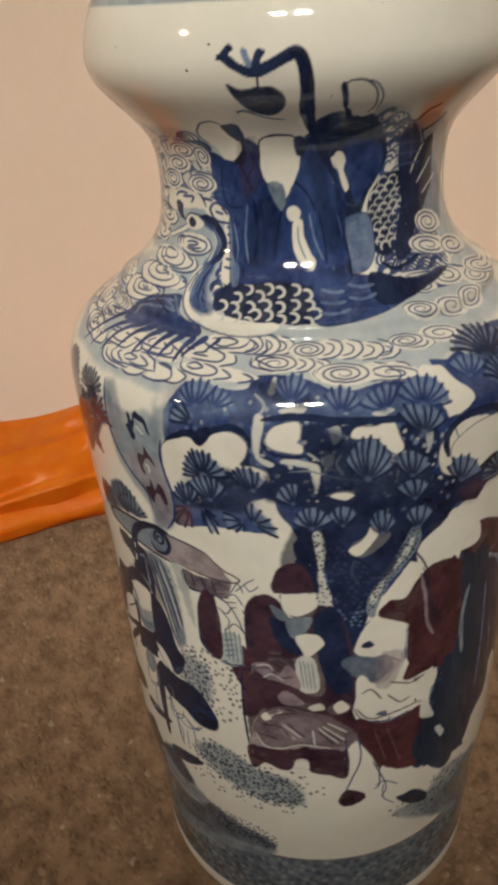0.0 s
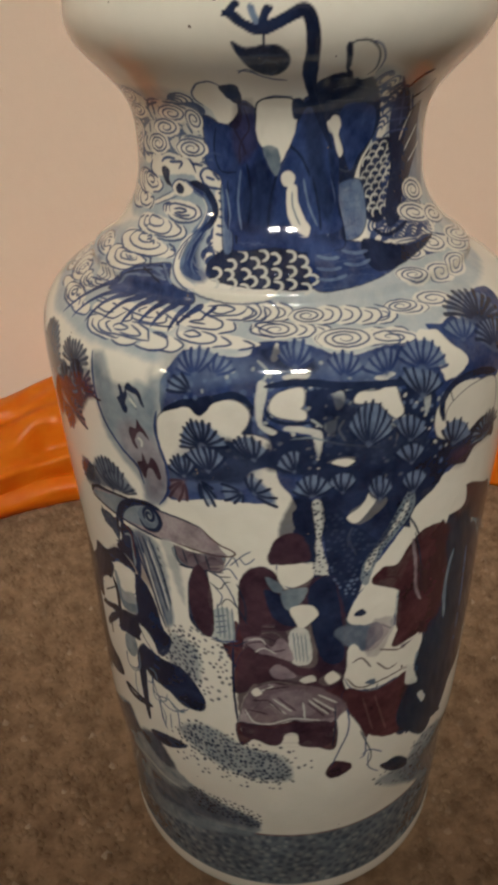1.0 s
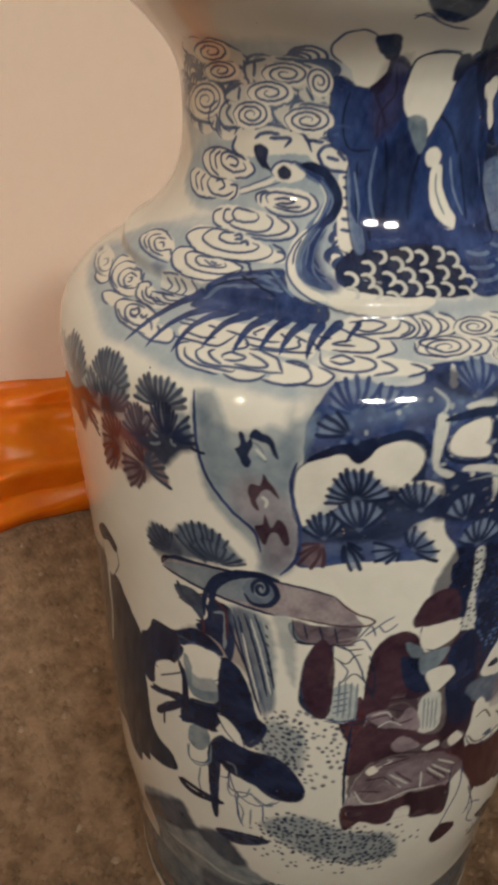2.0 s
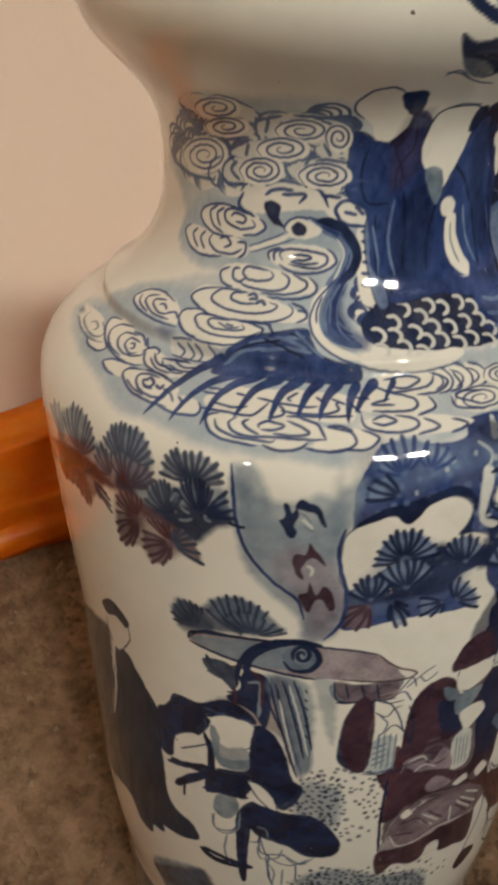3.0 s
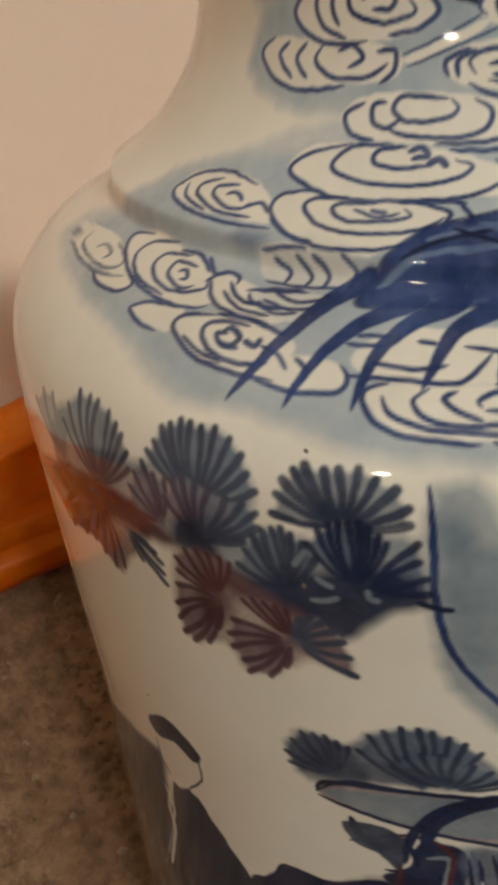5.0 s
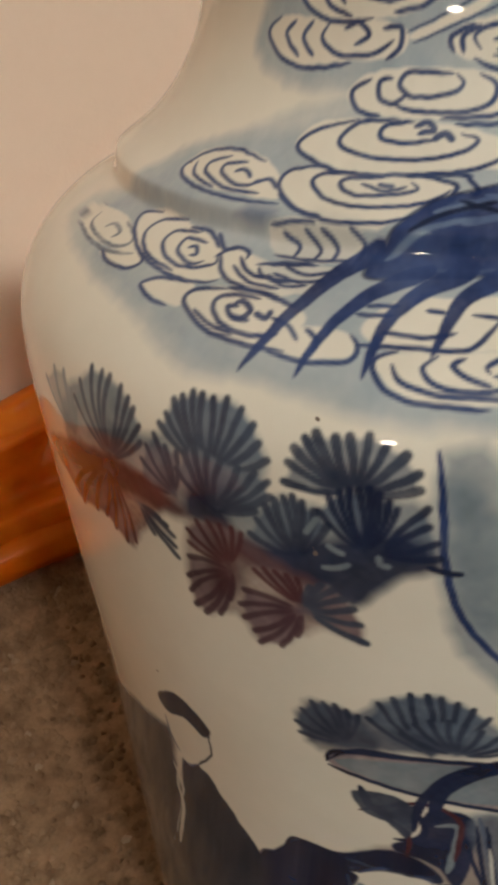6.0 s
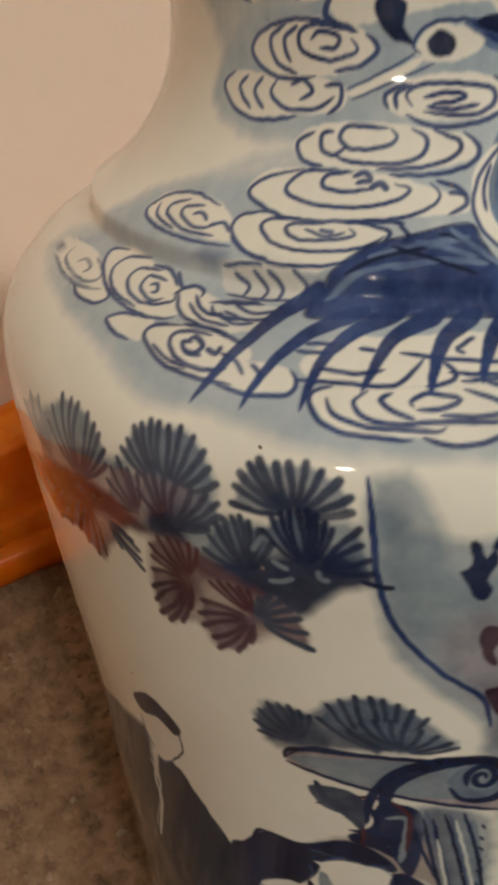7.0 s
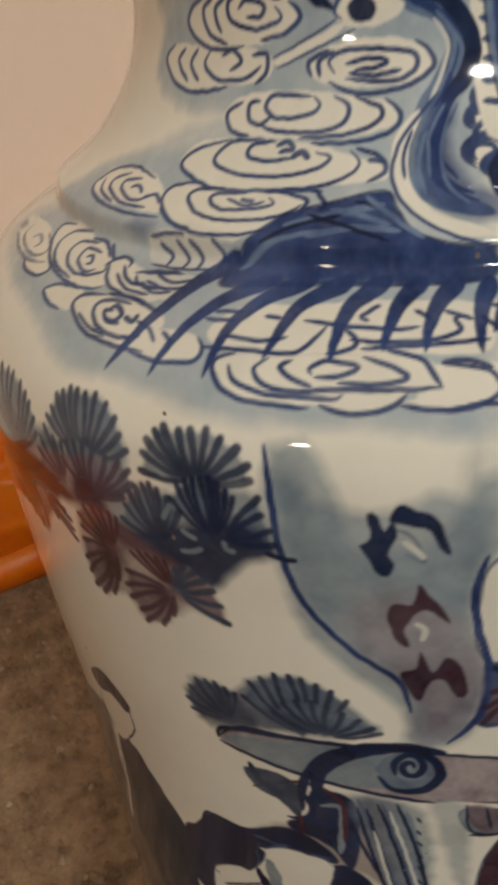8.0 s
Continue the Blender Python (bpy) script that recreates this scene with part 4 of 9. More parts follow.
stroke("line", 0.8, (48.7, 343.5), (48.3, 346.3), (53.3, 347.6), (60.6, 346.6), (65.3, 344.1), (64.7, 341.7), (60, 341), (54.4, 342), (51, 344), (51.5, 345.8), (55.3, 346.5), (60, 345.6), (62.5, 343.9), (61.6, 342.5), (58.5, 342.3), (55.2, 343), (53.7, 344.2), (54.4, 345.1), (56.7, 345.2), (58.8, 344.7), (59.6, 343.9), (58.8, 343.4), (57.5, 343.5))
patch("mark", "white", (100.2, 349.3), (92.8, 348.2), (84, 349.2), (77.2, 351.7), (74.7, 354.8), (77.8, 357.3), (85.9, 357.8), (95.9, 355.8), (101.9, 352.2))
stroke("line", 0.8, (75.8, 353), (76.7, 356.2), (83.9, 357.4), (93.5, 355.7), (98.7, 352.4), (96.1, 350.1), (89.2, 349.8), (82.7, 351.3), (79.8, 353.5), (81.4, 355.3), (86.5, 355.6), (91.6, 354.3), (93.4, 352.6), (91.4, 351.5), (87.8, 351.6), (85, 352.5), (84.4, 353.5), (85.7, 354), (87.5, 353.8))
patch("mark", "white", (75.4, 350.6), (71.1, 349.3), (64.9, 349.5), (59.7, 351.2), (57.3, 353.5), (59, 355.6), (64.4, 356.3), (71, 355.3), (75.5, 353))
stroke("line", 0.8, (73.1, 349.8), (66.6, 349.6), (60.9, 351.2), (58.9, 353.5), (61.5, 355.2), (66.9, 355.2), (71.5, 353.7), (72.3, 351.8), (69.5, 350.8), (65.5, 351.1), (62.7, 352.3), (62.5, 353.5), (64.6, 354.1), (67.4, 353.8), (68.9, 353), (68.5, 352.3), (67.1, 352.1), (65.9, 352.4))
patch("mark", "white", (100.8, 338.3), (93.8, 337), (86.6, 337.8), (82, 340.2), (81.6, 343.5), (85.8, 346.2), (93.6, 346.7), (101.3, 344.7), (104.2, 341.2))
stroke("line", 0.8, (85.1, 338.4), (81.9, 341.8), (84.6, 345), (91.9, 346.1), (99.2, 344.2), (101.1, 341.1), (97, 338.9), (90.7, 338.7), (86.2, 340.2), (85.4, 342.6), (88.5, 344.3), (93.5, 344.3), (96.9, 342.8), (96.7, 341), (93.7, 340.1), (90.4, 340.4), (88.7, 341.5), (89.2, 342.6), (91.1, 343), (93, 342.7), (93.6, 342))
patch("mark", "white", (123.8, 341.8), (113.5, 341.7), (103.9, 343.4), (98, 346.4), (97.5, 349.8), (103.2, 352.2), (114.1, 351.8), (125.6, 348.3), (129.6, 344.1))
stroke("line", 0.8, (102, 344.3), (112.2, 342.2), (122.8, 342.5), (126.5, 345.4), (119.4, 349.5), (108.6, 351.2), (101.9, 349.8), (101.8, 347), (106.9, 344.7), (114.3, 343.8), (119.9, 344.7), (119.6, 347), (114.1, 349), (108.3, 349.4), (105.6, 348.2), (106.8, 346.7), (110.3, 345.7), (113.8, 345.6), (115.1, 346.4), (113.9, 347.4), (111.7, 347.8))
patch("mark", "white", (9.6, 334.6), (6.8, 332.4), (1.7, 331.5), (-3.4, 332.3), (-6.4, 334.4), (-5.8, 336.9), (-1.7, 338.7), (4.1, 338.8), (8.6, 337.1))
stroke("line", 0.8, (-6.4, 335.1), (-3.9, 337.7), (1.8, 338.6), (6.9, 337.3), (8.1, 334.9), (5.3, 332.9), (0.7, 332.5), (-3, 333.7), (-3.8, 335.6), (-1.4, 337.2), (2.5, 337.3), (5.3, 336.2), (5.4, 334.7), (3.2, 333.7), (0.4, 333.7), (-1.3, 334.6), (-1.2, 335.7), (0.5, 336.3), (2.3, 336.1), (3.2, 335.5), (2.8, 334.9), (1.8, 334.7))
patch("mark", "white", (-1.5, 329), (-4.4, 326.6), (-10.2, 325.5), (-16.5, 326.1), (-20.5, 328.2), (-20.4, 330.9), (-15.9, 333.1), (-9, 333.4), (-3.2, 331.8))
stroke("line", 0.8, (-20.7, 329), (-18.3, 331.9), (-11.7, 333.1), (-5.3, 331.9), (-3.3, 329.3), (-6.2, 327.2), (-11.7, 326.6), (-16.4, 327.6), (-17.7, 329.7), (-15.2, 331.4), (-10.5, 331.8), (-7, 330.7), (-6.6, 329), (-8.9, 327.9), (-12.3, 327.8), (-14.5, 328.7), (-14.6, 329.8), (-12.8, 330.5), (-10.5, 330.5), (-9.4, 329.8), (-9.7, 329.2), (-10.8, 328.9))
patch("mark", "white", (24.9, 323), (21.1, 320.8), (14.4, 320.3), (7.7, 321.6), (3.9, 324.1), (4.7, 327), (10.2, 328.8), (17.8, 328.5), (23.7, 326))
stroke("line", 0.8, (3.9, 325), (7, 327.8), (14.3, 328.5), (21.1, 326.7), (23.2, 323.8), (20, 321.7), (14, 321.3), (8.6, 322.6), (6.7, 324.9), (9.1, 326.8), (14.2, 327.3), (18.8, 326), (20.1, 324.1), (18, 322.7), (14, 322.4), (10.6, 323.4), (9.6, 324.8), (11.2, 325.9), (14.1, 326.1), (16.5, 325.3), (17.1, 324.3), (15.9, 323.6), (14, 323.6), (12.7, 324.1), (12.5, 324.6))
patch("mark", "white", (51.7, 332.1), (47.6, 330.8), (41.7, 331), (36.7, 332.4), (34.5, 334.6), (36.2, 336.6), (41.4, 337.4), (47.7, 336.6), (51.9, 334.4))
stroke("line", 0.8, (34.8, 335.2), (38.6, 337), (45.2, 336.8), (50, 334.8), (50, 332.6), (45.9, 331.6), (40.7, 332.1), (37.6, 333.6), (38, 335.3), (41.4, 336.1), (45.6, 335.5), (47.7, 334.1), (46.7, 332.9), (43.8, 332.6), (41, 333.2), (40, 334.2), (41, 334.9), (42.9, 335), (44.5, 334.5), (44.7, 333.9), (44, 333.7))
stroke("line", 0.8, (31.5, 337.1), (35.4, 335.1), (36.5, 332.9), (34.5, 331.2), (30.3, 330.5))
stroke("line", 0.8, (31.1, 324.8), (34.1, 323), (35, 321.3), (33.8, 319.9), (30.7, 319.2))
stroke("line", 0.8, (74.6, 333.6), (76, 331.8), (75.4, 330), (73, 328.7), (69.7, 328.4))
# long leaf and scroll
patch("mark", "mauve", (-99.2, 242.9), (-93.4, 248.8), (-80.7, 249.9), (-68.8, 251.6), (-49, 250.2), (-40.2, 247.8), (-34.7, 241.5), (-27.3, 237.4), (-33.9, 235.1), (-51.4, 237.1), (-61.6, 236.8), (-73.7, 239), (-86.3, 239.9))
# pine crown over the front
patch("gap", "white", (-53.9, 287.6), (-52.8, 294.1), (-47, 298.5), (-40.7, 299.8), (-37.1, 297.1), (-33.7, 301.3), (-29.4, 304), (-23.4, 303.6), (-19.9, 299.9), (-20.6, 295), (-22.6, 291.4), (-17.9, 291.3), (-13.1, 288.6), (-12.9, 285.2), (-16.8, 284.4), (-27.4, 287.9), (-34.5, 284.7), (-41.9, 281.6), (-47.7, 275.7), (-51.7, 274.4), (-53.9, 279.3))
patch("gap", "white", (-13.8, 301.4), (-12.4, 305.5), (-8.6, 308), (-2.3, 308.6), (-1.9, 302.8), (-2.9, 301.4), (-1.2, 300.1), (-1.6, 297), (-6.9, 297.2), (-11.8, 298.7))
patch("mark", "pale", (-8.8, 293.4), (-6.8, 295), (1.6, 293.3), (4.1, 291.6), (4.2, 286.1), (3.2, 281.5), (1.7, 285.8), (0.7, 290.7), (-3.9, 292.2))
patch("gap", "white", (14.3, 303), (16.5, 305.7), (22.6, 305.4), (29, 306.3), (31.2, 301.1), (33.1, 295.4), (30.2, 293.2), (26.7, 296.1), (22.8, 300.4), (15.7, 301.3))
patch("gap", "white", (5.8, 279.4), (11.1, 281.3), (16.4, 280.1), (11.5, 277.6), (7.2, 277.4))
patch("mark", "white", (-21.6, 274.2), (-16.5, 277.6), (-11.8, 277.3), (-10.4, 271.9), (-6.3, 265.7), (-4.4, 260.4), (-7.2, 255.9), (-4.9, 250.8), (-9.4, 247.3), (-14.1, 243.2), (-16.8, 237.2), (-28.7, 235.3), (-34.7, 242.4), (-42.4, 256.2), (-50.5, 256.4), (-28.9, 260.4), (-14.9, 261.9), (-12.6, 265.1), (-16.2, 270.2))
patch("mark", "white", (14.8, 253.9), (17.2, 257.9), (26.5, 261.8), (29.9, 257.4), (21.9, 250.3), (17.4, 250.5))
patch("mark", "white", (37.3, 225.7), (42.1, 236), (42, 248.7), (49.8, 255.7), (64, 262.6), (74.4, 239.9), (58, 238.2), (47.1, 231.1), (42.5, 224.9))
patch("mark", "white", (44.7, 323.1), (49.3, 320.5), (53.5, 312.4), (52.1, 306.5), (47.2, 309.7), (44.5, 315.3), (41.4, 320))
patch("gap", "white", (47.9, 282.5), (46.9, 291.6), (52.2, 298.5), (59.2, 277.8), (52.9, 278))
patch("mark", "pale", (-12.9, 319.6), (-11.1, 324.2), (-9.7, 322.2), (-10.4, 318.5), (-12.3, 317.4))
patch("mark", "pale", (-8.9, 312.4), (-3.5, 313.9), (0.4, 313.3), (-1.9, 311), (-7.2, 311))
patch("mark", "mist", (7.4, 305.7), (10.7, 306.4), (11.3, 301.9), (9.1, 299.9), (7.9, 302.3))
patch("mark", "mist", (4.7, 294.8), (8.7, 296.4), (8.3, 291.9), (6.2, 291))
patch("mark", "pale", (22.1, 309.5), (26.2, 311), (29.8, 310), (26, 308.2))
patch("mark", "mist", (40.5, 302.1), (43, 302.5), (43.7, 295.1), (42.1, 292.4))
patch("mark", "pale", (-16.8, 310.8), (-14.2, 309.9), (-14.7, 303.7), (-15.8, 296), (-11, 292.9), (-12.7, 291.5), (-17.2, 295), (-18.2, 303.7))
patch("mark", "pale", (1.3, 261.7), (4.3, 262.7), (6.2, 253.8), (5.1, 244.5), (8, 230.7), (8.2, 224.6), (3.6, 227.2), (1.6, 235.6), (3.2, 246.8))
patch("mark", "slate", (22.2, 220.9), (23.1, 230.9), (28.9, 241), (33.6, 249.7), (39.7, 261), (42.4, 251.6), (35.9, 241.2), (30.9, 234.5), (27, 224.9), (25.2, 217.7))
# figures below, as plain shapes
patch("robe", "navy", (-137.4, 213.8), (-129.7, 215.5), (-123.7, 205.6), (-118.5, 194.8), (-117.9, 183.3), (-115.5, 169.4), (-118.4, 150.3), (-114.5, 139.6), (-103.8, 138.2), (-100.8, 133.9), (-109.9, 128.8), (-124.5, 125.9), (-127.4, 115.2), (-135.4, 115.3), (-140.7, 124.1), (-147, 124.7), (-160.9, 120.3), (-165.9, 130.4), (-144.4, 176.5))
patch("mark", "navy", (-80.9, 235.2), (-73.7, 235.3), (-71.9, 224.5), (-73.7, 209.9), (-78.4, 216.9), (-87, 220.5), (-82.2, 226.6))
patch("robe", "maroon", (-30, 188.4), (-27.1, 201.9), (-26.4, 216.3), (-24.5, 227), (-18.6, 231.6), (-14.1, 230.5), (-9.5, 222.1), (-7.7, 212.1), (-9.8, 203.6), (-12.1, 201.8), (-17.5, 200.1), (-23.8, 189.9))
patch("robe", "maroon", (40.5, 196.3), (41.4, 204.7), (50.2, 203.9), (56.3, 197), (60.6, 179.7), (56.2, 177.4), (42.6, 177), (38.8, 184.5))
# pines and robes round the east side
patch("mark", "white", (46.3, 321.4), (51.6, 321.3), (54.7, 315.9), (60.7, 309.7), (61.1, 306), (53.9, 304.9), (49.9, 303.1), (49.3, 311.1), (48, 316.8))
patch("gap", "white", (51.8, 287.6), (54.3, 293.3), (65.3, 297.2), (80.3, 294.3), (84.6, 277.3), (75.1, 279.4), (68.5, 277.3), (65.4, 276.1), (63, 281.6), (55.7, 281.7))
patch("mark", "white", (45.3, 242.4), (48.3, 251.6), (52.4, 252.8), (55.5, 261.5), (68, 260.9), (77.8, 267), (88.6, 263.6), (97.3, 239.8), (73.9, 249.6), (64.5, 246.5), (61.6, 240.4), (53.4, 233.7))
# dark fills between the robes
patch("mark", "navy", (6.8, 225.5), (12.6, 221.4), (19.8, 213.2), (19.4, 200.9), (22.6, 195.4), (16, 191), (13.6, 179.7), (9.6, 196.3))
patch("mark", "navy", (12.6, 195.6), (19.4, 196.5), (23.5, 183.1), (17.9, 182), (20.9, 172.9), (16.6, 169.4), (12.5, 177.5))
patch("mark", "slate", (32.6, 206.2), (39.4, 202.7), (41.6, 190.4), (39.3, 177.4), (35.7, 181))
# clouds high on the neck
patch("mark", "white", (-138.8, 410.1), (-125, 414.3), (-108.9, 413.9), (-96.7, 410.7), (-101.3, 407.1), (-119.6, 406.7))
patch("mark", "white", (-121.7, 403), (-113.4, 406.3), (-101.6, 406.3), (-101, 402.9), (-115.8, 401))
patch("mark", "white", (-98.8, 406.5), (-84.9, 410.5), (-66.4, 410.3), (-54.8, 404.9), (-56.7, 401.2), (-71.1, 402.1), (-91.6, 402.8))
patch("mark", "white", (-159.7, 391.7), (-145.7, 397.7), (-123.6, 398.5), (-117.2, 395.2), (-125.2, 390.4), (-143.1, 389.6))
patch("mark", "white", (-121.9, 393), (-110.3, 396.5), (-89.4, 397), (-86.7, 394.9), (-95.3, 391.2), (-114.3, 389.8))
patch("mark", "white", (-84.6, 395.5), (-70.9, 398.1), (-57.8, 398.1), (-54.7, 393.7), (-65.3, 391.9), (-78.5, 392.4))
patch("mark", "white", (-113.9, 398), (-103.1, 401.5), (-86.4, 401.7), (-74.8, 399.1), (-86.7, 397.6), (-107, 396.7))
patch("mark", "white", (-71, 401.2), (-61.3, 403.2), (-56.1, 400.3), (-60.9, 398.8), (-68.4, 398.6))
patch("mark", "white", (-68.1, 388), (-59.8, 389.2), (-43.1, 385.6), (-42.5, 381.7), (-53.6, 380.8), (-63.2, 383.2))
patch("mark", "white", (-109.3, 386.7), (-98.2, 390.6), (-75.9, 392.5), (-63.8, 389.1), (-62, 385.2), (-75.3, 384.8), (-94.9, 382.8), (-104.2, 382.5))
patch("mark", "white", (-50, 381.2), (-40.9, 381.4), (-39.2, 362.9), (-47.6, 361.1))
# figures below, as plain shapes
stroke("pale", 1.2, (-142.2, 208.5), (-140.3, 198.4), (-147.3, 173.7))
patch("robe", "navy", (-116.6, 197.4), (-110.2, 203.5), (-100.4, 206.7), (-93.4, 205.9), (-98.2, 195.8), (-108.2, 189.6), (-110.5, 177.6), (-116, 177.9))
stroke("line", 1.3, (-72, 235.3), (-68.2, 219.9), (-64, 200.8), (-60.9, 189.5))
stroke("line", 1.0, (-67.6, 235), (-64.2, 220.7), (-61, 201.3))
stroke("navy", 1.0, (-75.2, 234.4), (-72.2, 221.6), (-68, 208.6))
stroke("slate", 1.4, (-63.2, 233.1), (-60.6, 218.4), (-58.6, 198.7))
patch("mark", "white", (-39, 227.9), (-32.7, 229.5), (-28.6, 221.7), (-26.7, 209.2), (-30.1, 203), (-37.6, 204.8), (-39.2, 214.5))
patch("robe", "navy", (-12.6, 212.4), (-1.6, 223.5), (2.7, 227.3), (8.2, 224.6), (14, 213.7), (17.4, 201.2), (12.7, 195), (13.1, 179.8), (6.7, 173.4), (1.5, 179.5), (0.1, 201.1), (-9.8, 203.9))
patch("robe", "mauve", (-26, 190.3), (-22.2, 198.2), (-15.4, 201.8), (-9.7, 200.5), (-7, 191.7), (-8, 185), (-17, 184.7), (-24.2, 186.9))
patch("mark", "mist", (47.1, 221.3), (48.9, 224.7), (53.3, 214), (54.8, 200), (50.2, 203.9))
stroke("slate", 1.4, (-79.2, 230.5), (-75.2, 230.6), (-76, 214.9))
patch("robe", "navy", (11.1, 179.5), (15.4, 191.8), (16, 170.2), (19.6, 155.9), (13.7, 150.6), (6.3, 172.9))
# long leaf and scroll
patch("mark", "slate", (-97.7, 244.1), (-80.7, 249.5), (-65.4, 250.3), (-59.4, 247.7), (-60.1, 241.1), (-73.7, 239.5), (-86.3, 240.5))
# pine crown over the front
stroke("navy", 2.6, (-50.4, 297), (-41.6, 301.4), (-37, 298.5), (-32.5, 303.4), (-24.4, 305.7), (-18.8, 301.8))
stroke("navy", 1.4, (-14.7, 300.9), (-12.8, 297.6), (-6.8, 295.8), (0.3, 296.1))
stroke("navy", 4.0, (-34.5, 270.3), (-23.7, 278.6), (-13.1, 281.7), (-6.3, 287.1), (1, 287.3))
stroke("navy", 2.6, (-14.9, 309), (-3.7, 310.4), (10.8, 308.4), (31.2, 306.5), (43.4, 305.3))
stroke("navy", 3.0, (3.6, 278.8), (18, 274.6), (36.4, 273.9), (47.3, 274))
# figures below, as plain shapes
patch("robe", "slate", (-109.7, 203.3), (-107.1, 211.3), (-97.8, 212.1), (-95.4, 208.9), (-104.8, 202.9))
patch("robe", "navy", (-78.5, 208.4), (-71.4, 207.8), (-66.6, 197.4), (-64.3, 186), (-60.2, 180.6), (-64.6, 169.8), (-69, 169.4), (-73.3, 180.1), (-79.4, 177.9), (-87.6, 172.9), (-91.5, 181.5), (-79.5, 187))
patch("robe", "navy", (-83.8, 160.5), (-77.3, 169.9), (-66.9, 166.7), (-54.7, 165.4), (-45.7, 152), (-47.2, 143.2), (-57.8, 142.4), (-66.5, 149.3), (-75.1, 152.8), (-81.2, 154.3))
stroke("navy", 2.0, (-92.9, 238.2), (-90.8, 232.5), (-86.2, 231.6), (-82.7, 236.1))
stroke("navy", 1.4, (-86.5, 235.7), (-81.9, 232.2), (-81.5, 225.6), (-86.5, 223.5))
patch("robe", "navy", (-49.3, 205.7), (-48, 218.1), (-44.1, 227.4), (-40, 229.6), (-39.1, 220.1), (-40.2, 210), (-38, 200.3), (-40.4, 190.5), (-45.2, 192.3), (-49.1, 197.1))
patch("mark", "slate", (-16.4, 228.4), (-11.8, 225), (-8.1, 219.7), (-0.9, 219.5), (-2.6, 214.1), (-6.5, 207.1), (-10.2, 212), (-13.1, 219.4))
patch("robe", "maroon", (-31.1, 161.2), (-29.8, 176), (-24.6, 187.5), (-14.9, 189.2), (-5.4, 179.6), (6.6, 174.4), (14.9, 170.5), (19, 156.1), (14.9, 143.3), (4, 143.7), (-11.4, 159.5), (-21, 167.4), (-25.5, 161.9))
stroke("slate", 2.2, (67, 212.3), (70.3, 192.3), (74.4, 173.8))
patch("mark", "slate", (55.7, 172.6), (64.8, 160.8), (68.4, 143.7), (58.6, 146.2), (53.3, 155))
patch("robe", "maroon", (16.8, 156.2), (20.1, 161), (32.7, 155.4), (48.9, 157.8), (67, 139.8), (67.1, 128.8), (55.1, 128.3), (50.6, 122.8), (34.1, 128), (30.7, 125.6), (26.4, 135.7), (19.2, 148.6))
# pines and robes round the east side
stroke("slate", 2.4, (76.2, 206.6), (75.1, 186.6), (75, 168.6))
# pine crown over the front
stroke("slate", 0.9, (-6.4, 289.6), (0.7, 289.9), (10.5, 286.5), (25.3, 282.8))
patch("mark", "pale", (23.5, 225.3), (24.6, 233.1), (30.7, 240.9), (35.8, 249), (39.2, 255.8), (38.9, 249.9), (33.1, 241.7), (28.7, 235.3), (25.8, 226.4))
# figures below, as plain shapes
stroke("navy", 1.0, (-109.7, 203.9), (-107.1, 211.3), (-97.4, 212.4), (-87.1, 218.6))
patch("robe", "navy", (-97.9, 211), (-87.1, 219.1), (-79.4, 216), (-77.1, 210.6), (-86.9, 211.3), (-95.9, 206.9))
patch("mark", "slate", (-92.3, 165.9), (-85.9, 171.3), (-82.9, 164.3), (-87.2, 155.4), (-93, 156.9))
patch("robe", "navy", (-81.8, 110.1), (-73.9, 113.9), (-62, 115.7), (-58.7, 112.8), (-70.3, 106.2), (-77.9, 106.6))
patch("mark", "mist", (-38.5, 204.6), (-31, 207.2), (-30, 191.1), (-38.6, 189.6))
patch("robe", "navy", (-13.8, 234.3), (-13.4, 241.6), (-9, 247.1), (-3.9, 248.2), (1.5, 245.5), (3.2, 235.6), (0.9, 233.6), (-12.2, 233.2))
patch("robe", "mauve", (-27.2, 153.1), (-20.9, 165.4), (-7.2, 169.5), (5.5, 164.2), (13.9, 153.9), (14.5, 142), (-5.8, 141.4), (-20.3, 142), (-29, 141.2))
patch("mark", "white", (18.9, 200.8), (20.2, 210.8), (25.4, 217.6), (33.1, 219), (39.7, 216.2), (42.4, 207.8), (37.9, 204), (40.1, 193.5), (38.5, 182.1), (37.3, 178.4), (33.7, 181.9), (32.5, 194.5), (25.9, 196), (20.8, 197.2))
patch("mark", "mist", (37.3, 207.1), (41.5, 207.6), (43.8, 192.3), (41.9, 181.1), (38.7, 188.7))
patch("mark", "white", (51.7, 158.7), (59.6, 156.2), (68.9, 140.5), (56.8, 146.8))
patch("robe", "navy", (46, 134.6), (62.8, 133.6), (84.9, 108.4), (64.7, 118.8), (52, 115.7), (46, 124.4))
patch("mark", "slate", (-93.5, 203.3), (-89.7, 200.8), (-89.6, 189.1), (-79.1, 192.2), (-77.9, 197.1), (-79.5, 187), (-87.9, 183.9), (-92.2, 187.8))
patch("mark", "white", (-90.7, 203.8), (-79.4, 210.9), (-76.3, 201.7), (-81.5, 196.9), (-85.3, 189.4), (-88.5, 197))
stroke("navy", 3.0, (-113, 172.6), (-103.1, 176.5), (-94.2, 179.4), (-94.2, 195.7))
stroke("navy", 3.4, (-109.9, 161.3), (-102.1, 170.8), (-93.4, 177.4))
stroke("navy", 1.2, (-105.5, 164.6), (-106.5, 157.2))
patch("mark", "white", (-94.3, 175), (-90.2, 177.9), (-89.9, 171.8), (-93.5, 170.4))
stroke("navy", 2.4, (-97.4, 167.8), (-88.1, 171.4), (-81.6, 170.7), (-76.9, 176.3))
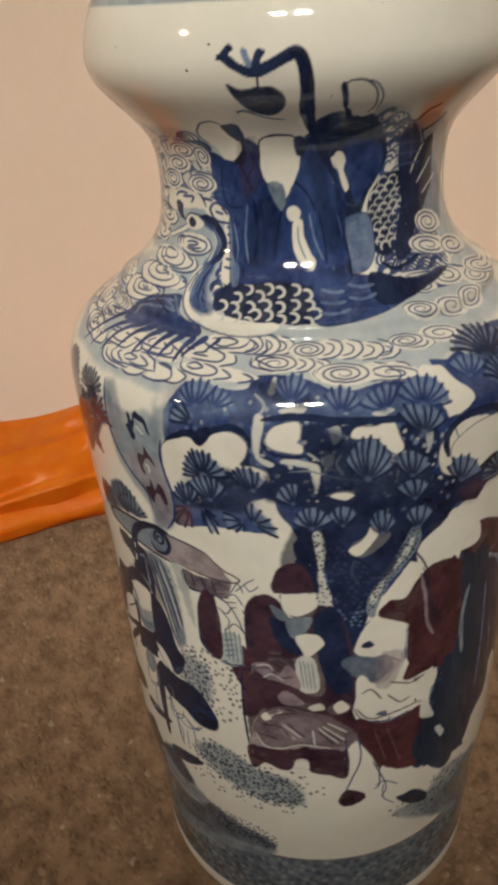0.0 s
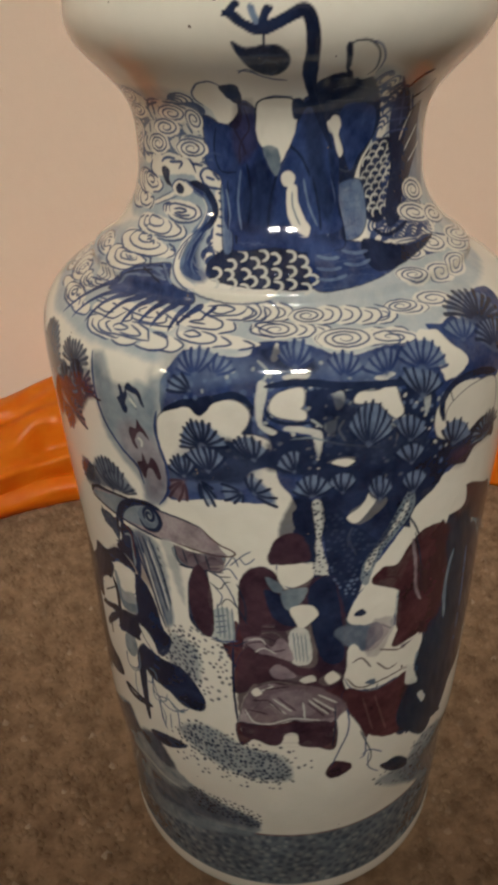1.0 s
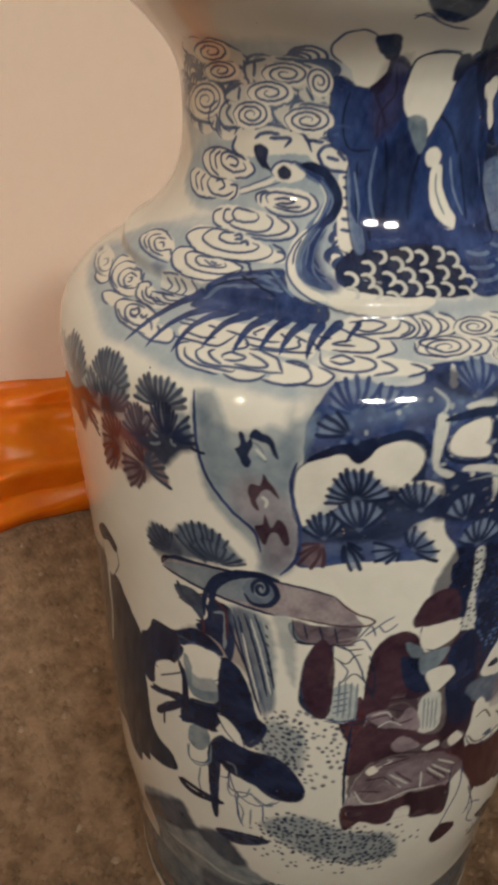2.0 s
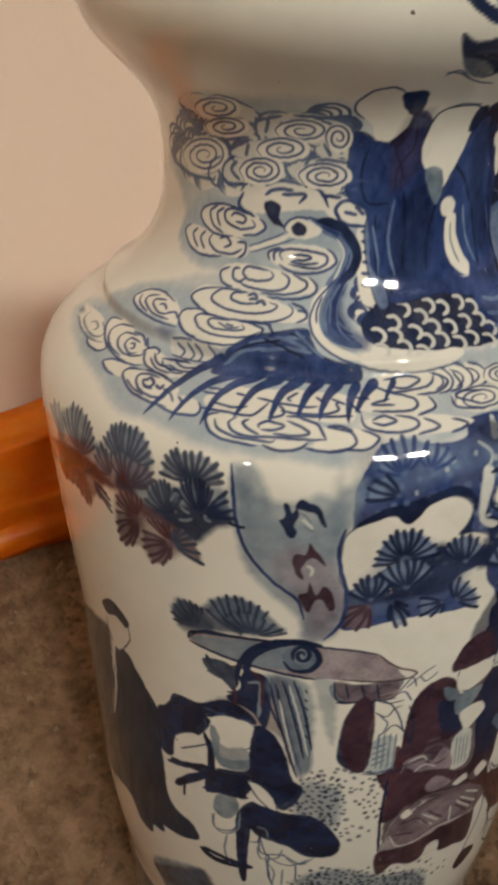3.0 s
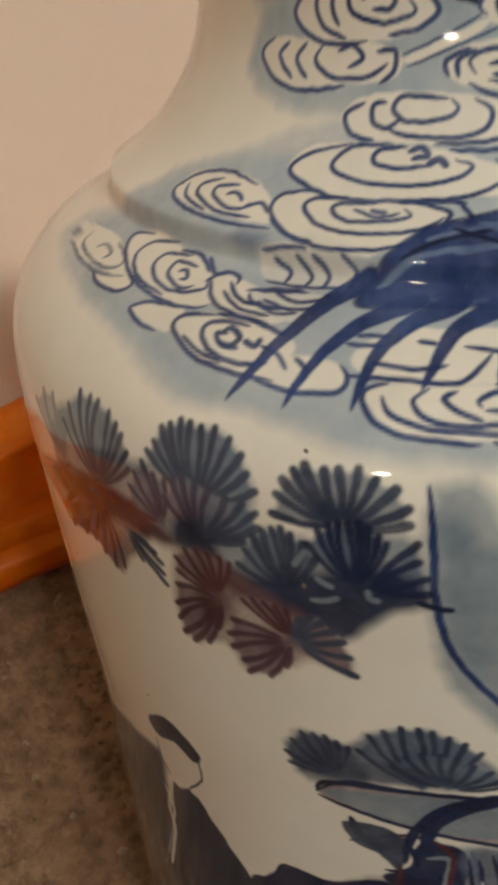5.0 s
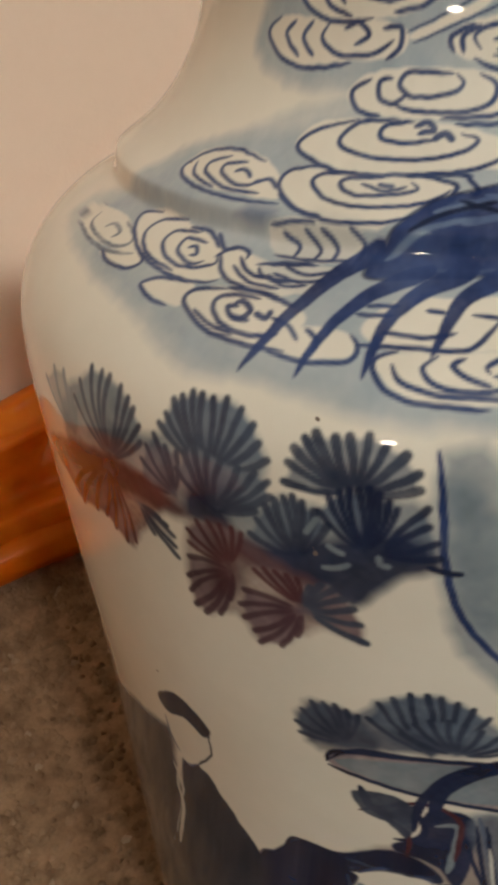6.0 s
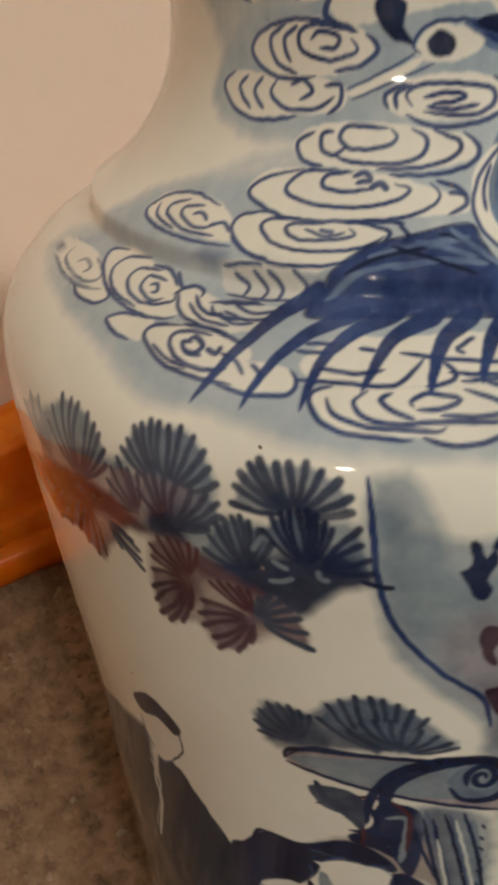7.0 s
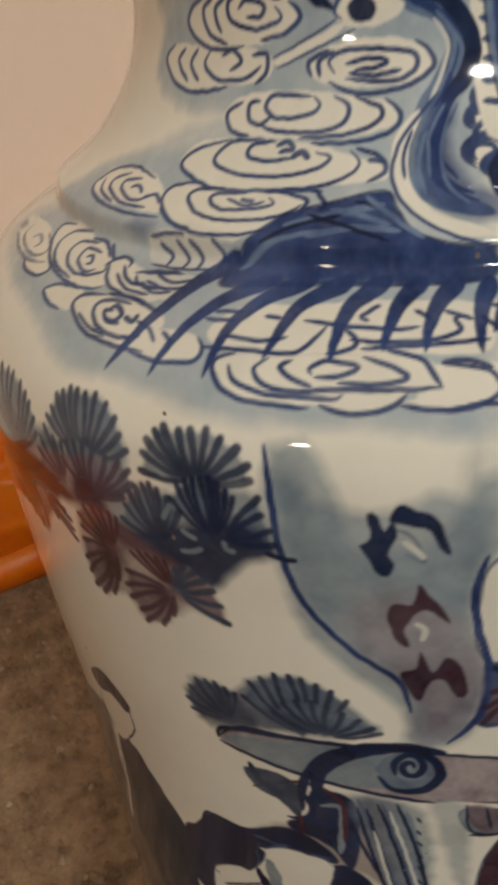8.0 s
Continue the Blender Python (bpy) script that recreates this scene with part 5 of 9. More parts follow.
patch("mark", "white", (-80.3, 172.5), (-77, 180.6), (-72, 174.3), (-69, 169.4), (-73.1, 168.1))
stroke("navy", 3.2, (-82.9, 161), (-82.7, 136.6), (-81.3, 118.5))
stroke("navy", 3.4, (-100, 129.4), (-92.9, 126.1), (-78.1, 129.2))
stroke("navy", 1.2, (-52.6, 233.4), (-49.3, 228.8), (-44.8, 233.2), (-41.1, 229.1), (-36.8, 233.7), (-32.3, 231.1))
stroke("navy", 1.2, (-51.6, 226), (-43.3, 226.5), (-33.8, 228.8))
stroke("pale", 0.5, (-15.1, 227.3), (-11.5, 220))
stroke("pale", 0.5, (-13, 226.1), (-9.8, 219.3))
patch("mark", "white", (-11.8, 233.7), (1.1, 234.3), (2.8, 229), (0.8, 222.1), (-3.5, 220.4), (-9, 223.2), (-11.3, 228.8))
patch("robe", "maroon", (-30.5, 141), (-20.3, 142), (-6, 145.5), (9.4, 140.2), (15.1, 141.8), (15.1, 123.9), (6.8, 126.6), (2.3, 131.8), (-1.2, 130), (-3, 136.4), (-9.3, 137.2), (-10.7, 129.8), (-16.3, 128.9), (-22.5, 132), (-28.9, 127))
patch("mark", "slate", (16, 191), (21.9, 196.8), (31.8, 195.4), (34.8, 186.9), (27, 181.1), (24.2, 177.3), (20.2, 184.3))
patch("mark", "maroon", (11, 108), (15.4, 114.9), (24.1, 109.4), (18.9, 103.2), (13.1, 103.3))
patch("mark", "navy", (40.5, 100.4), (53.5, 98), (60.7, 86.5), (49.7, 89.9))
# pines and robes round the east side
stroke("navy", 3.0, (51.1, 286.8), (49.5, 295.1), (55.4, 300.7), (68.1, 300.9), (79.8, 297.1))
# pine crown over the front
specks("navy", 46, 1.3, (0.9, 261.8), (4.7, 262.7), (6.6, 253.7), (5.5, 244.4), (8.5, 230.6), (8.7, 224.5), (3.2, 227.2), (1.1, 235.7), (2.8, 246.8))
# figures below, as plain shapes
stroke("line", 0.9, (-110.3, 188.1), (-103.8, 187), (-96.1, 192.3))
stroke("line", 0.9, (-94, 154.9), (-92.8, 147), (-85.7, 149.3), (-82.9, 157.6))
stroke("line", 0.9, (-75.1, 150.7), (-74.5, 140.3), (-66.3, 141.1), (-59.7, 137.1), (-54.3, 141.3))
stroke("line", 0.9, (-72.8, 139.1), (-70.3, 120.9))
stroke("line", 0.9, (-80.3, 153.4), (-76, 156.5), (-75.5, 147.1), (-79.4, 145.3))
stroke("maroon", 1.1, (-93.2, 230.4), (-82.4, 236.9), (-75.3, 233.3), (-74.9, 219.6))
stroke("maroon", 1.0, (-89.7, 230.8), (-84.1, 226.6), (-83.9, 218.2))
stroke("line", 0.8, (-74.9, 150.4), (-72.1, 139.2), (-64, 135.1), (-56.4, 140.2))
stroke("line", 0.8, (-71.4, 139.6), (-71.7, 127.6), (-69.1, 119.2))
stroke("line", 0.8, (-61, 137), (-61, 125.8))
patch("mark", "pale", (-6.2, 201.3), (0.3, 203.4), (2.5, 186), (2.1, 178.1), (-5.5, 179.9), (-7.2, 187.3))
stroke("navy", 1.2, (-30.4, 186.8), (-31.1, 165.1), (-30, 141.8))
patch("mark", "white", (17.1, 169.2), (20.9, 172.9), (16.8, 182.4), (22.1, 184.2), (27.6, 176.5), (33.4, 175.9), (56, 178.1), (61.3, 168.4), (55.4, 167), (53.3, 158.4), (41.9, 157.9), (29.5, 157), (20, 161.7))
patch("mark", "pale", (62.8, 137.2), (71.3, 132.8), (73.5, 124.4), (65.8, 129.9))
stroke("line", 1.0, (14.7, 154.3), (19.9, 147.6), (21.3, 134.4), (17, 120.9), (13.5, 111))
stroke("line", 1.0, (30.7, 125.6), (30.9, 114.2), (28.1, 112))
stroke("line", 0.9, (29, 114.1), (33.6, 115.8), (40.8, 110.5))
stroke("line", 0.8, (32.9, 113.9), (33.7, 103.6), (40.2, 96.4))
stroke("navy", 0.9, (41.2, 246.9), (46.8, 236.7), (49.7, 226.6))
# pines and robes round the east side
specks("navy", 60, 1.7, (43, 92), (64.5, 99.2), (110.9, 82.4), (109.2, 83.4), (101, 54.9), (61.5, 70.9))
# closer arcs among the side clouds
wash("haze", 0.4, 3.0, (-123.3, 342.1), (-112.1, 343.7), (-101.7, 342.2), (-102.7, 337.7), (-104.8, 332.6), (-112.1, 330.6), (-117.9, 333.2))
# left clouds, curl by curl
stroke("line", 1.0, (-106.3, 382.9), (-120, 383.4), (-130.5, 381.7), (-134.6, 379.1), (-131.3, 376.5), (-123.2, 374.7), (-111.9, 375.1))
stroke("line", 1.0, (-122.2, 382.8), (-127.5, 380.5), (-125.1, 377.1), (-117.9, 375.4))
stroke("line", 1.0, (-118.4, 382.4), (-122.9, 380.3), (-120.2, 377.1))
stroke("line", 1.0, (-100.2, 381.6), (-112, 382.7), (-117.7, 381.4), (-116.5, 378.9), (-108.2, 377.5), (-100.2, 378.8), (-102, 380.5))
stroke("line", 1.0, (-114, 380.5), (-111.1, 381.6), (-105.5, 380.9), (-106.5, 379.3), (-111.2, 379.3))
stroke("line", 1.0, (-97.7, 381.2), (-94.3, 379.2), (-98.4, 376.8), (-106.3, 376))
stroke("line", 1.0, (-141.4, 375.3), (-145.3, 372.9), (-138.7, 369.3), (-128.7, 367.9), (-116.2, 369))
stroke("line", 1.0, (-135.5, 374.8), (-138.5, 372.7), (-132.7, 369.6))
stroke("line", 1.0, (-129.6, 374.8), (-132.2, 372.4), (-127.8, 369.8))
stroke("line", 1.0, (-124.3, 374.5), (-126, 372.4), (-120.3, 370.1), (-110.8, 370.3), (-105.7, 372.2))
stroke("line", 1.0, (-119.7, 373.7), (-115.7, 374.6), (-112.4, 372.9), (-116.1, 371.6))
stroke("line", 1.0, (-108.8, 373.8), (-104.2, 373.9), (-103.8, 371.3), (-106.9, 369.5))
stroke("line", 1.0, (-90.3, 370.5), (-91.4, 372.6), (-86, 374.2))
stroke("line", 1.0, (-88, 370.5), (-88.7, 372.6), (-84.5, 374))
stroke("line", 1.0, (-85.5, 369.6), (-77.9, 367.8), (-66.4, 368.4), (-59.3, 371.1), (-60.8, 373.6), (-63.7, 374.9))
stroke("line", 1.0, (-84.2, 370.9), (-85.9, 372.6), (-81.4, 374.1), (-71, 373.9), (-63.7, 372.9), (-64.3, 370.5), (-70.8, 369.4), (-81.1, 370))
stroke("line", 1.0, (-81.3, 372.1), (-75.3, 372.8), (-70.9, 372.3), (-73, 371.5), (-78.9, 371.2))
stroke("line", 1.0, (-80.4, 370.8), (-73.7, 370.3), (-67.2, 371))
stroke("line", 1.0, (-109.6, 366.8), (-114, 364.8), (-111.2, 362), (-105.6, 361.3))
stroke("line", 1.0, (-104.3, 366.9), (-107.3, 366.4), (-106.8, 364.1), (-103.1, 363.2), (-100.2, 364.7))
stroke("line", 1.0, (-89.8, 367.5), (-99.5, 367.9), (-102.3, 366), (-98.5, 364.3), (-90.7, 364.7), (-87.3, 366.2), (-89, 367.5))
stroke("line", 1.0, (-103.1, 363.2), (-97.8, 362.2), (-85.7, 362.2), (-80.3, 363.9), (-79.9, 366.1), (-83.7, 367.5))
stroke("line", 1.0, (-78.5, 367.4), (-72, 365.6), (-72.5, 363.4), (-80, 361.7), (-91.4, 361.2))
stroke("line", 1.0, (-70.6, 366.9), (-67, 364.6), (-69, 362), (-77, 360.5), (-88.2, 360.3))
stroke("line", 1.0, (-110.4, 360.6), (-120.4, 358.5), (-123.8, 355.6), (-118.6, 353.4), (-109, 351.8), (-91.6, 352.4), (-81.3, 353.8), (-75.9, 356.6), (-78.2, 359))
stroke("line", 1.0, (-100.5, 360.8), (-110.2, 360.1), (-113.7, 356.9), (-107.5, 355), (-95.2, 354.6), (-85.8, 356.1), (-82.8, 358), (-86.5, 358.9))
stroke("line", 1.0, (-97.3, 360.6), (-103.4, 359.9), (-104.1, 358), (-99.1, 357.2), (-91.9, 357.9))
stroke("line", 1.0, (-76.9, 359.4), (-71.4, 358), (-70, 355.6), (-73.7, 353.8))
stroke("line", 1.0, (-74, 357.5), (-70.1, 357))
stroke("line", 1.0, (-115.6, 352.7), (-122.6, 351.2), (-123.4, 348.2), (-117.6, 344.7), (-109.3, 343), (-99.4, 343.3), (-92.5, 345.1))
stroke("line", 1.0, (-107.4, 352.1), (-114.8, 351.2), (-115.8, 349.3), (-109.8, 346.4), (-99.3, 346.2), (-91, 347.6), (-87.1, 349.8))
stroke("line", 1.0, (-101, 351.5), (-108.2, 350.9), (-109.7, 349.5), (-105.7, 348.1), (-97.8, 348.6), (-93.6, 349.7), (-95, 350.8))
stroke("line", 1.0, (-101.8, 350.2), (-98.2, 349.9))
stroke("line", 1.0, (-93.1, 352.1), (-86.2, 350.7), (-87, 348.9))
stroke("line", 1.0, (-84.2, 352.1), (-81.8, 349.9), (-82.8, 349))
stroke("line", 1.0, (-96.5, 351.8), (-89.8, 352.4), (-83.1, 352.3))
stroke("line", 1.0, (-130.3, 352.1), (-140.6, 353.5), (-150.4, 351.7), (-154.2, 347.5), (-147.1, 345.1), (-133.3, 344.3), (-121, 344.8))
stroke("line", 1.0, (-141, 352.1), (-146.3, 350.3), (-145.8, 348.2), (-136.7, 346), (-127.1, 346.2))
stroke("line", 1.0, (-135, 351.6), (-141.2, 350.4), (-140, 348.4), (-133.4, 347), (-128.6, 348.1))
stroke("line", 1.0, (-137.2, 349.3), (-134.5, 350.1), (-131.6, 348.8))
stroke("line", 1.0, (-130.1, 348), (-126.3, 349.1), (-123.7, 347.6))
stroke("thin", 0.9, (-176.1, 335.3), (-181.1, 330.6), (-170.9, 328.7), (-158.5, 328.4), (-149.6, 330.2))
stroke("thin", 0.9, (-174.6, 333.5), (-172.7, 330.7), (-160.9, 329.6), (-154.1, 330.9), (-154.6, 333.4), (-161.5, 335))
stroke("thin", 0.9, (-166.6, 332.1), (-164.5, 333.5), (-159.8, 332.7), (-160.8, 331))
stroke("line", 1.05, (-159.4, 328.1), (-154.7, 326.9), (-147.8, 327.4), (-145.6, 329.5), (-148.5, 331.2))
stroke("line", 1.0, (-152.9, 339.7), (-159.4, 338.2), (-157.8, 335.3), (-149.7, 331.5), (-139.2, 329.3), (-130.2, 329.2), (-125.8, 330.5))
stroke("line", 1.0, (-143.6, 339.9), (-151, 338.4), (-152.3, 334.7), (-145.9, 331.2), (-136.7, 329.9))
stroke("line", 1.0, (-137.5, 338.5), (-144.8, 337), (-144.1, 333.5), (-136.3, 331.2), (-129.2, 333), (-129.8, 335.4))
stroke("line", 1.0, (-134.1, 336.8), (-139.7, 336.7), (-139.6, 333.9), (-134.3, 332.2), (-131.6, 333.3))
stroke("line", 1.0, (-137.8, 334.9), (-136, 335.5), (-134.4, 334.2), (-135.9, 333.6))
stroke("line", 1.0, (-141.5, 338.9), (-135.4, 338.9), (-130.7, 336.4))
stroke("line", 1.0, (-133.3, 339.3), (-129.4, 336.6), (-126.4, 337.1))
stroke("line", 1.0, (-130, 334.8), (-127.1, 337.2), (-123.6, 337), (-123.1, 335.5))
stroke("line", 1.0, (-129.2, 335.5), (-125.6, 331.8), (-119.6, 330.3), (-112.8, 330))
stroke("line", 1.0, (-124.6, 335.8), (-120.9, 333.2), (-114.3, 332.8), (-110.7, 333.3))
stroke("line", 0.8, (-119.4, 334.5), (-117.9, 333.2), (-114, 332.3))
stroke("line", 0.8, (-120.2, 334.9), (-115.1, 336.2), (-109.2, 336.7))
stroke("line", 1.0, (-131.3, 329), (-138, 328.1), (-141.4, 325.9), (-137.3, 324.3), (-132.6, 323.9))
stroke("line", 0.8, (-120.8, 341.5), (-113.9, 342.5), (-111.3, 342.3))
stroke("line", 0.8, (-113.3, 341.6), (-109.4, 339.5), (-110, 337.4))
stroke("line", 0.8, (-104.5, 342.4), (-101.2, 340.8), (-101.9, 338.3))
stroke("line", 0.8, (-118.1, 337.4), (-111.1, 337.3), (-102.9, 338.2))
stroke("line", 0.8, (-118, 335.3), (-108.5, 336.6))
stroke("line", 0.8, (-116.9, 333.4), (-112.8, 332), (-108.8, 332.6))
stroke("line", 1.1, (-122.6, 329.4), (-128.6, 328.2), (-129.7, 325.7), (-125.9, 323.5), (-122, 322), (-115.8, 321.5), (-108.1, 321.6))
stroke("line", 1.1, (-115.5, 329), (-120.9, 328.8), (-123.6, 327), (-121, 324.1), (-115.5, 322.9), (-110, 323.9))
stroke("line", 1.1, (-118.7, 327), (-120.7, 326.6), (-118.7, 325.1), (-115.6, 325.2))
stroke("line", 1.1, (-122.8, 329.7), (-116, 330), (-109.1, 328.7))
stroke("line", 1.0, (-110.7, 321.2), (-104.2, 320.6), (-97.8, 321.9), (-97.1, 324.1), (-98.7, 325.6))
stroke("line", 1.0, (-105.9, 325.5), (-103.5, 324.1), (-103.8, 322.3))
stroke("line", 1.0, (-97.8, 330.5), (-92.5, 331))
stroke("line", 1.0, (-98.8, 328.9), (-93, 329.3))
stroke("line", 1.0, (-94.1, 326.6), (-88, 326.3), (-83.4, 327.2))
stroke("line", 1.0, (-97.4, 324.2), (-89.5, 324.6), (-82, 324.8), (-78.7, 327.5), (-77.2, 329.4))
stroke("line", 1.0, (-88.2, 330.6), (-85.1, 330.4))
stroke("line", 1.0, (-81.1, 330.2), (-73.5, 329.6), (-66.2, 329.2), (-62.6, 329.6))
stroke("line", 1.0, (-73.3, 327.3), (-66.2, 327.1), (-60.1, 327.6), (-56.4, 328.9), (-57.1, 330.8), (-55.2, 331.2))
stroke("line", 1.0, (-71.4, 326), (-66.2, 326.4), (-61, 326.7), (-52.2, 327.3))
stroke("line", 1.0, (-76.6, 324.9), (-73.1, 325.9), (-72.4, 327.3), (-74.3, 329.1))
stroke("line", 1.0, (-69, 333.4), (-71.8, 331.5), (-70.6, 330.5))
stroke("line", 1.0, (-58.7, 332.3), (-54.4, 330.6))
stroke("line", 1.0, (-63.4, 332.4), (-60.7, 330.9))
stroke("line", 1.05, (-91.2, 323.9), (-94.3, 322.5), (-93.5, 319.8), (-90.6, 317.8), (-86, 317), (-78.2, 316.9))
stroke("line", 1.05, (-91.7, 322), (-90.2, 319.8), (-85.3, 318.5), (-79.2, 318.4), (-75.1, 318.4), (-73.5, 319.1))
stroke("line", 1.05, (-85.5, 323.8), (-87.4, 321.9), (-85.6, 319.9), (-81, 319.1), (-74.3, 319.8), (-66.2, 320), (-59.7, 320.3))
stroke("line", 1.05, (-81.8, 323.7), (-83.4, 322.5), (-80.9, 320.8), (-78.2, 320.1))
stroke("line", 1.05, (-78.4, 321.8), (-78.9, 322.6), (-76.5, 323.9), (-72.1, 323.5), (-72, 322.7), (-74.5, 321.7), (-77.9, 321.4))
stroke("line", 1.05, (-74.4, 320.7), (-67.8, 320.8), (-64.5, 321.8), (-66.2, 323), (-70.9, 324.7))
stroke("line", 1.05, (-67.9, 326), (-62.8, 324.7), (-61.2, 323), (-59.7, 320.5))
stroke("line", 1.05, (-76.6, 317.4), (-72.5, 316.5), (-67.7, 317.1), (-64.5, 319.3))
stroke("line", 1.05, (-59.5, 324), (-55.3, 324.1), (-52.5, 322.9))
stroke("line", 1.05, (-65.3, 317.9), (-60.6, 317.2), (-55.9, 317.6), (-53.1, 318.4))
# clouds at the front of the shoulder
stroke("line", 1.05, (-41.7, 338.3), (-33.8, 339.3), (-29.3, 337.9), (-34.8, 335.4), (-40.1, 336.5))
stroke("line", 1.05, (-45.6, 336.7), (-38.7, 334.4), (-27.1, 335.7), (-23.9, 338.8))
stroke("line", 1.05, (-23.6, 339.7), (-19.7, 336.6), (-24, 333.6), (-31.7, 333.1))
stroke("line", 1.05, (-16.5, 338.9), (-15.7, 334.3), (-20.4, 332.8))
stroke("line", 1.05, (-51.3, 332.9), (-47, 332.3))
stroke("line", 1.05, (-40.9, 332.3), (-46.3, 330.7), (-39.5, 330.4))
stroke("line", 1.05, (-42.3, 334.9), (-33, 331.9), (-34.7, 328.6), (-46.5, 328.6))
stroke("line", 1.05, (-28.3, 332.3), (-27.2, 328.8), (-33.4, 326.8))
stroke("line", 1.05, (-53.1, 331.2), (-49.9, 328))
stroke("line", 1.05, (-9.8, 331.6), (-16.1, 332.6), (-19.3, 331), (-12.8, 328.2))
stroke("line", 1.05, (-21, 331.5), (-20.2, 328), (-11.7, 326.3))
stroke("line", 1.05, (-46.8, 326), (-43.4, 327.2), (-40, 325.7), (-43.7, 324.6), (-46.8, 325.4))
stroke("line", 1.05, (-49.9, 327.5), (-48.5, 324), (-40.8, 322.4), (-34.1, 323.6), (-34.5, 326), (-40.1, 327.3))
stroke("line", 1.05, (-31.9, 326), (-27.6, 323.2), (-34.5, 321.6))
stroke("line", 1.05, (-23.5, 325.1), (-18.9, 322.9), (-24.7, 321.1))
stroke("line", 0.95, (-59.5, 323.7), (-53.3, 322.7), (-51.5, 319.8), (-54.8, 317.8), (-60.7, 317.2))
stroke("line", 0.95, (-50.1, 323.5), (-45.3, 321.1), (-48.8, 318.2), (-56.3, 317.9))
# pine crown over the front
specks("navy", 60, 1.4, (22.6, 221.3), (23.6, 230.7), (29.2, 240.9), (34.2, 249.6), (39.3, 260.2), (41.2, 252.1), (35.3, 241.4), (30.4, 234.7), (26.5, 225.1))
# figures below, as plain shapes
stroke("line", 0.9, (-93.3, 207.7), (-87.3, 212.3), (-79.4, 210.9), (-76.1, 201.7), (-81.1, 196.4))
stroke("line", 0.9, (-79, 180.5), (-73.2, 173.9), (-68.6, 167))
stroke("line", 0.8, (-38.6, 227.4), (-33.8, 223.8), (-30.2, 217), (-27.6, 208.8))
stroke("line", 0.7, (-37, 219.1), (-33.8, 213.7), (-36.2, 207.6))
stroke("line", 0.8, (-34.8, 226.4), (-30.3, 229.2), (-26.9, 224.1))
stroke("line", 0.7, (-37.6, 202.2), (-32.7, 204.1))
stroke("line", 0.7, (-37.6, 199.2), (-32.7, 201.2))
stroke("line", 0.7, (-37.6, 196.3), (-32.7, 198.3))
stroke("line", 0.7, (-37.6, 193.4), (-32.7, 195.4))
stroke("line", 1.0, (-40.4, 190.5), (-34.9, 189.2), (-28.2, 190.7))
stroke("line", 0.7, (-29.7, 230.9), (-25.5, 235.6), (-21.2, 239.5))
stroke("line", 0.7, (-31.7, 229.6), (-28.3, 235.3), (-26.2, 230.7))
stroke("line", 0.7, (-25.5, 235.6), (-23.4, 232.5), (-19.7, 235.9))
stroke("line", 0.8, (-11.8, 233.7), (-11.1, 228.2), (-8.7, 222.6), (-3.5, 220.1), (1.1, 222.1))
patch("mark", "white", (-8, 210.7), (-3, 213.6), (5.4, 208.3), (4.8, 203.8), (0.9, 201.6), (-2.8, 203.9))
patch("mark", "mist", (-14.4, 176.2), (-10, 178.5), (-4.7, 173.6), (3, 171.1), (1.3, 168.3), (-8.2, 170.2), (-13.4, 172.5))
patch("mark", "pale", (6.1, 169.2), (11.7, 172.8), (16.4, 170.7), (14.8, 166.1), (8.8, 165.3))
# ground, dots and hills
specks("navy", 90, 1.7, (-64.9, 179.9), (-57.4, 189), (-46.1, 183.6), (-46.5, 160.9), (-54.3, 155.5), (-62.5, 163.2))
specks("navy", 80, 1.8, (-58.7, 188.5), (-44, 194.3), (-31.5, 185.2), (-30.2, 163.6), (-37.3, 152.1), (-47.2, 151.3), (-54.8, 155.3))
specks("navy", 190, 1.7, (-64, 123.5), (-45, 133.9), (-27.4, 127.2), (-9.8, 122.5), (-5.9, 104.4), (-27.1, 102.1), (-45.4, 109.3))
specks("navy", 130, 1.7, (-68.9, 112.5), (-58.4, 132.9), (-39.9, 136.2), (-24.9, 130), (-5, 125.9), (6, 116.2), (-3.8, 104.9), (-8.7, 97.3), (-34.9, 97.6), (-59.8, 102))
specks("navy", 70, 1.6, (36.3, 89.2), (54, 95.8), (71.2, 104.9), (96.1, 93.4), (90.8, 84.5), (92.3, 56.2), (52.6, 75.2))
# hill by the foot
specks("navy", 110, 1.8, (-60.8, 81.3), (-45.4, 83.2), (-30.3, 79.8), (-21.2, 71.8), (-23.7, 61.8), (-40.9, 64.8), (-59.5, 67.9))
# left clouds, curl by curl
wash("line", 0.6, 2.0, (-129.9, 342.3), (-122.5, 343.9), (-120, 342.5), (-124.5, 340.9))
# clouds high on the neck
stroke("line", 1.3, (-138.3, 408.8), (-135.4, 405.4), (-125.7, 405.4))
stroke("line", 1.3, (-96.9, 411.6), (-108.4, 414.6), (-122.3, 411.9), (-122.6, 407.3), (-103.8, 407.8))
stroke("line", 1.3, (-115.5, 410.3), (-109.9, 411.2), (-113.3, 408.6), (-118.4, 408.4))
stroke("line", 1.3, (-101.7, 406), (-113.4, 406.3), (-120.3, 403.1), (-115.7, 401.3), (-102.8, 402.6))
stroke("line", 1.3, (-115.1, 404.1), (-108.2, 404.3))
stroke("line", 1.3, (-85.1, 409.7), (-97.1, 407.4), (-98.4, 403))
stroke("line", 1.3, (-91.5, 408.5), (-94, 404.1))
stroke("line", 1.3, (-85.4, 408), (-88.7, 404.3))
stroke("line", 1.3, (-71, 408.5), (-80.4, 408.7), (-84.5, 405.9), (-78.5, 403.5), (-68.6, 404.6), (-65.9, 407.1))
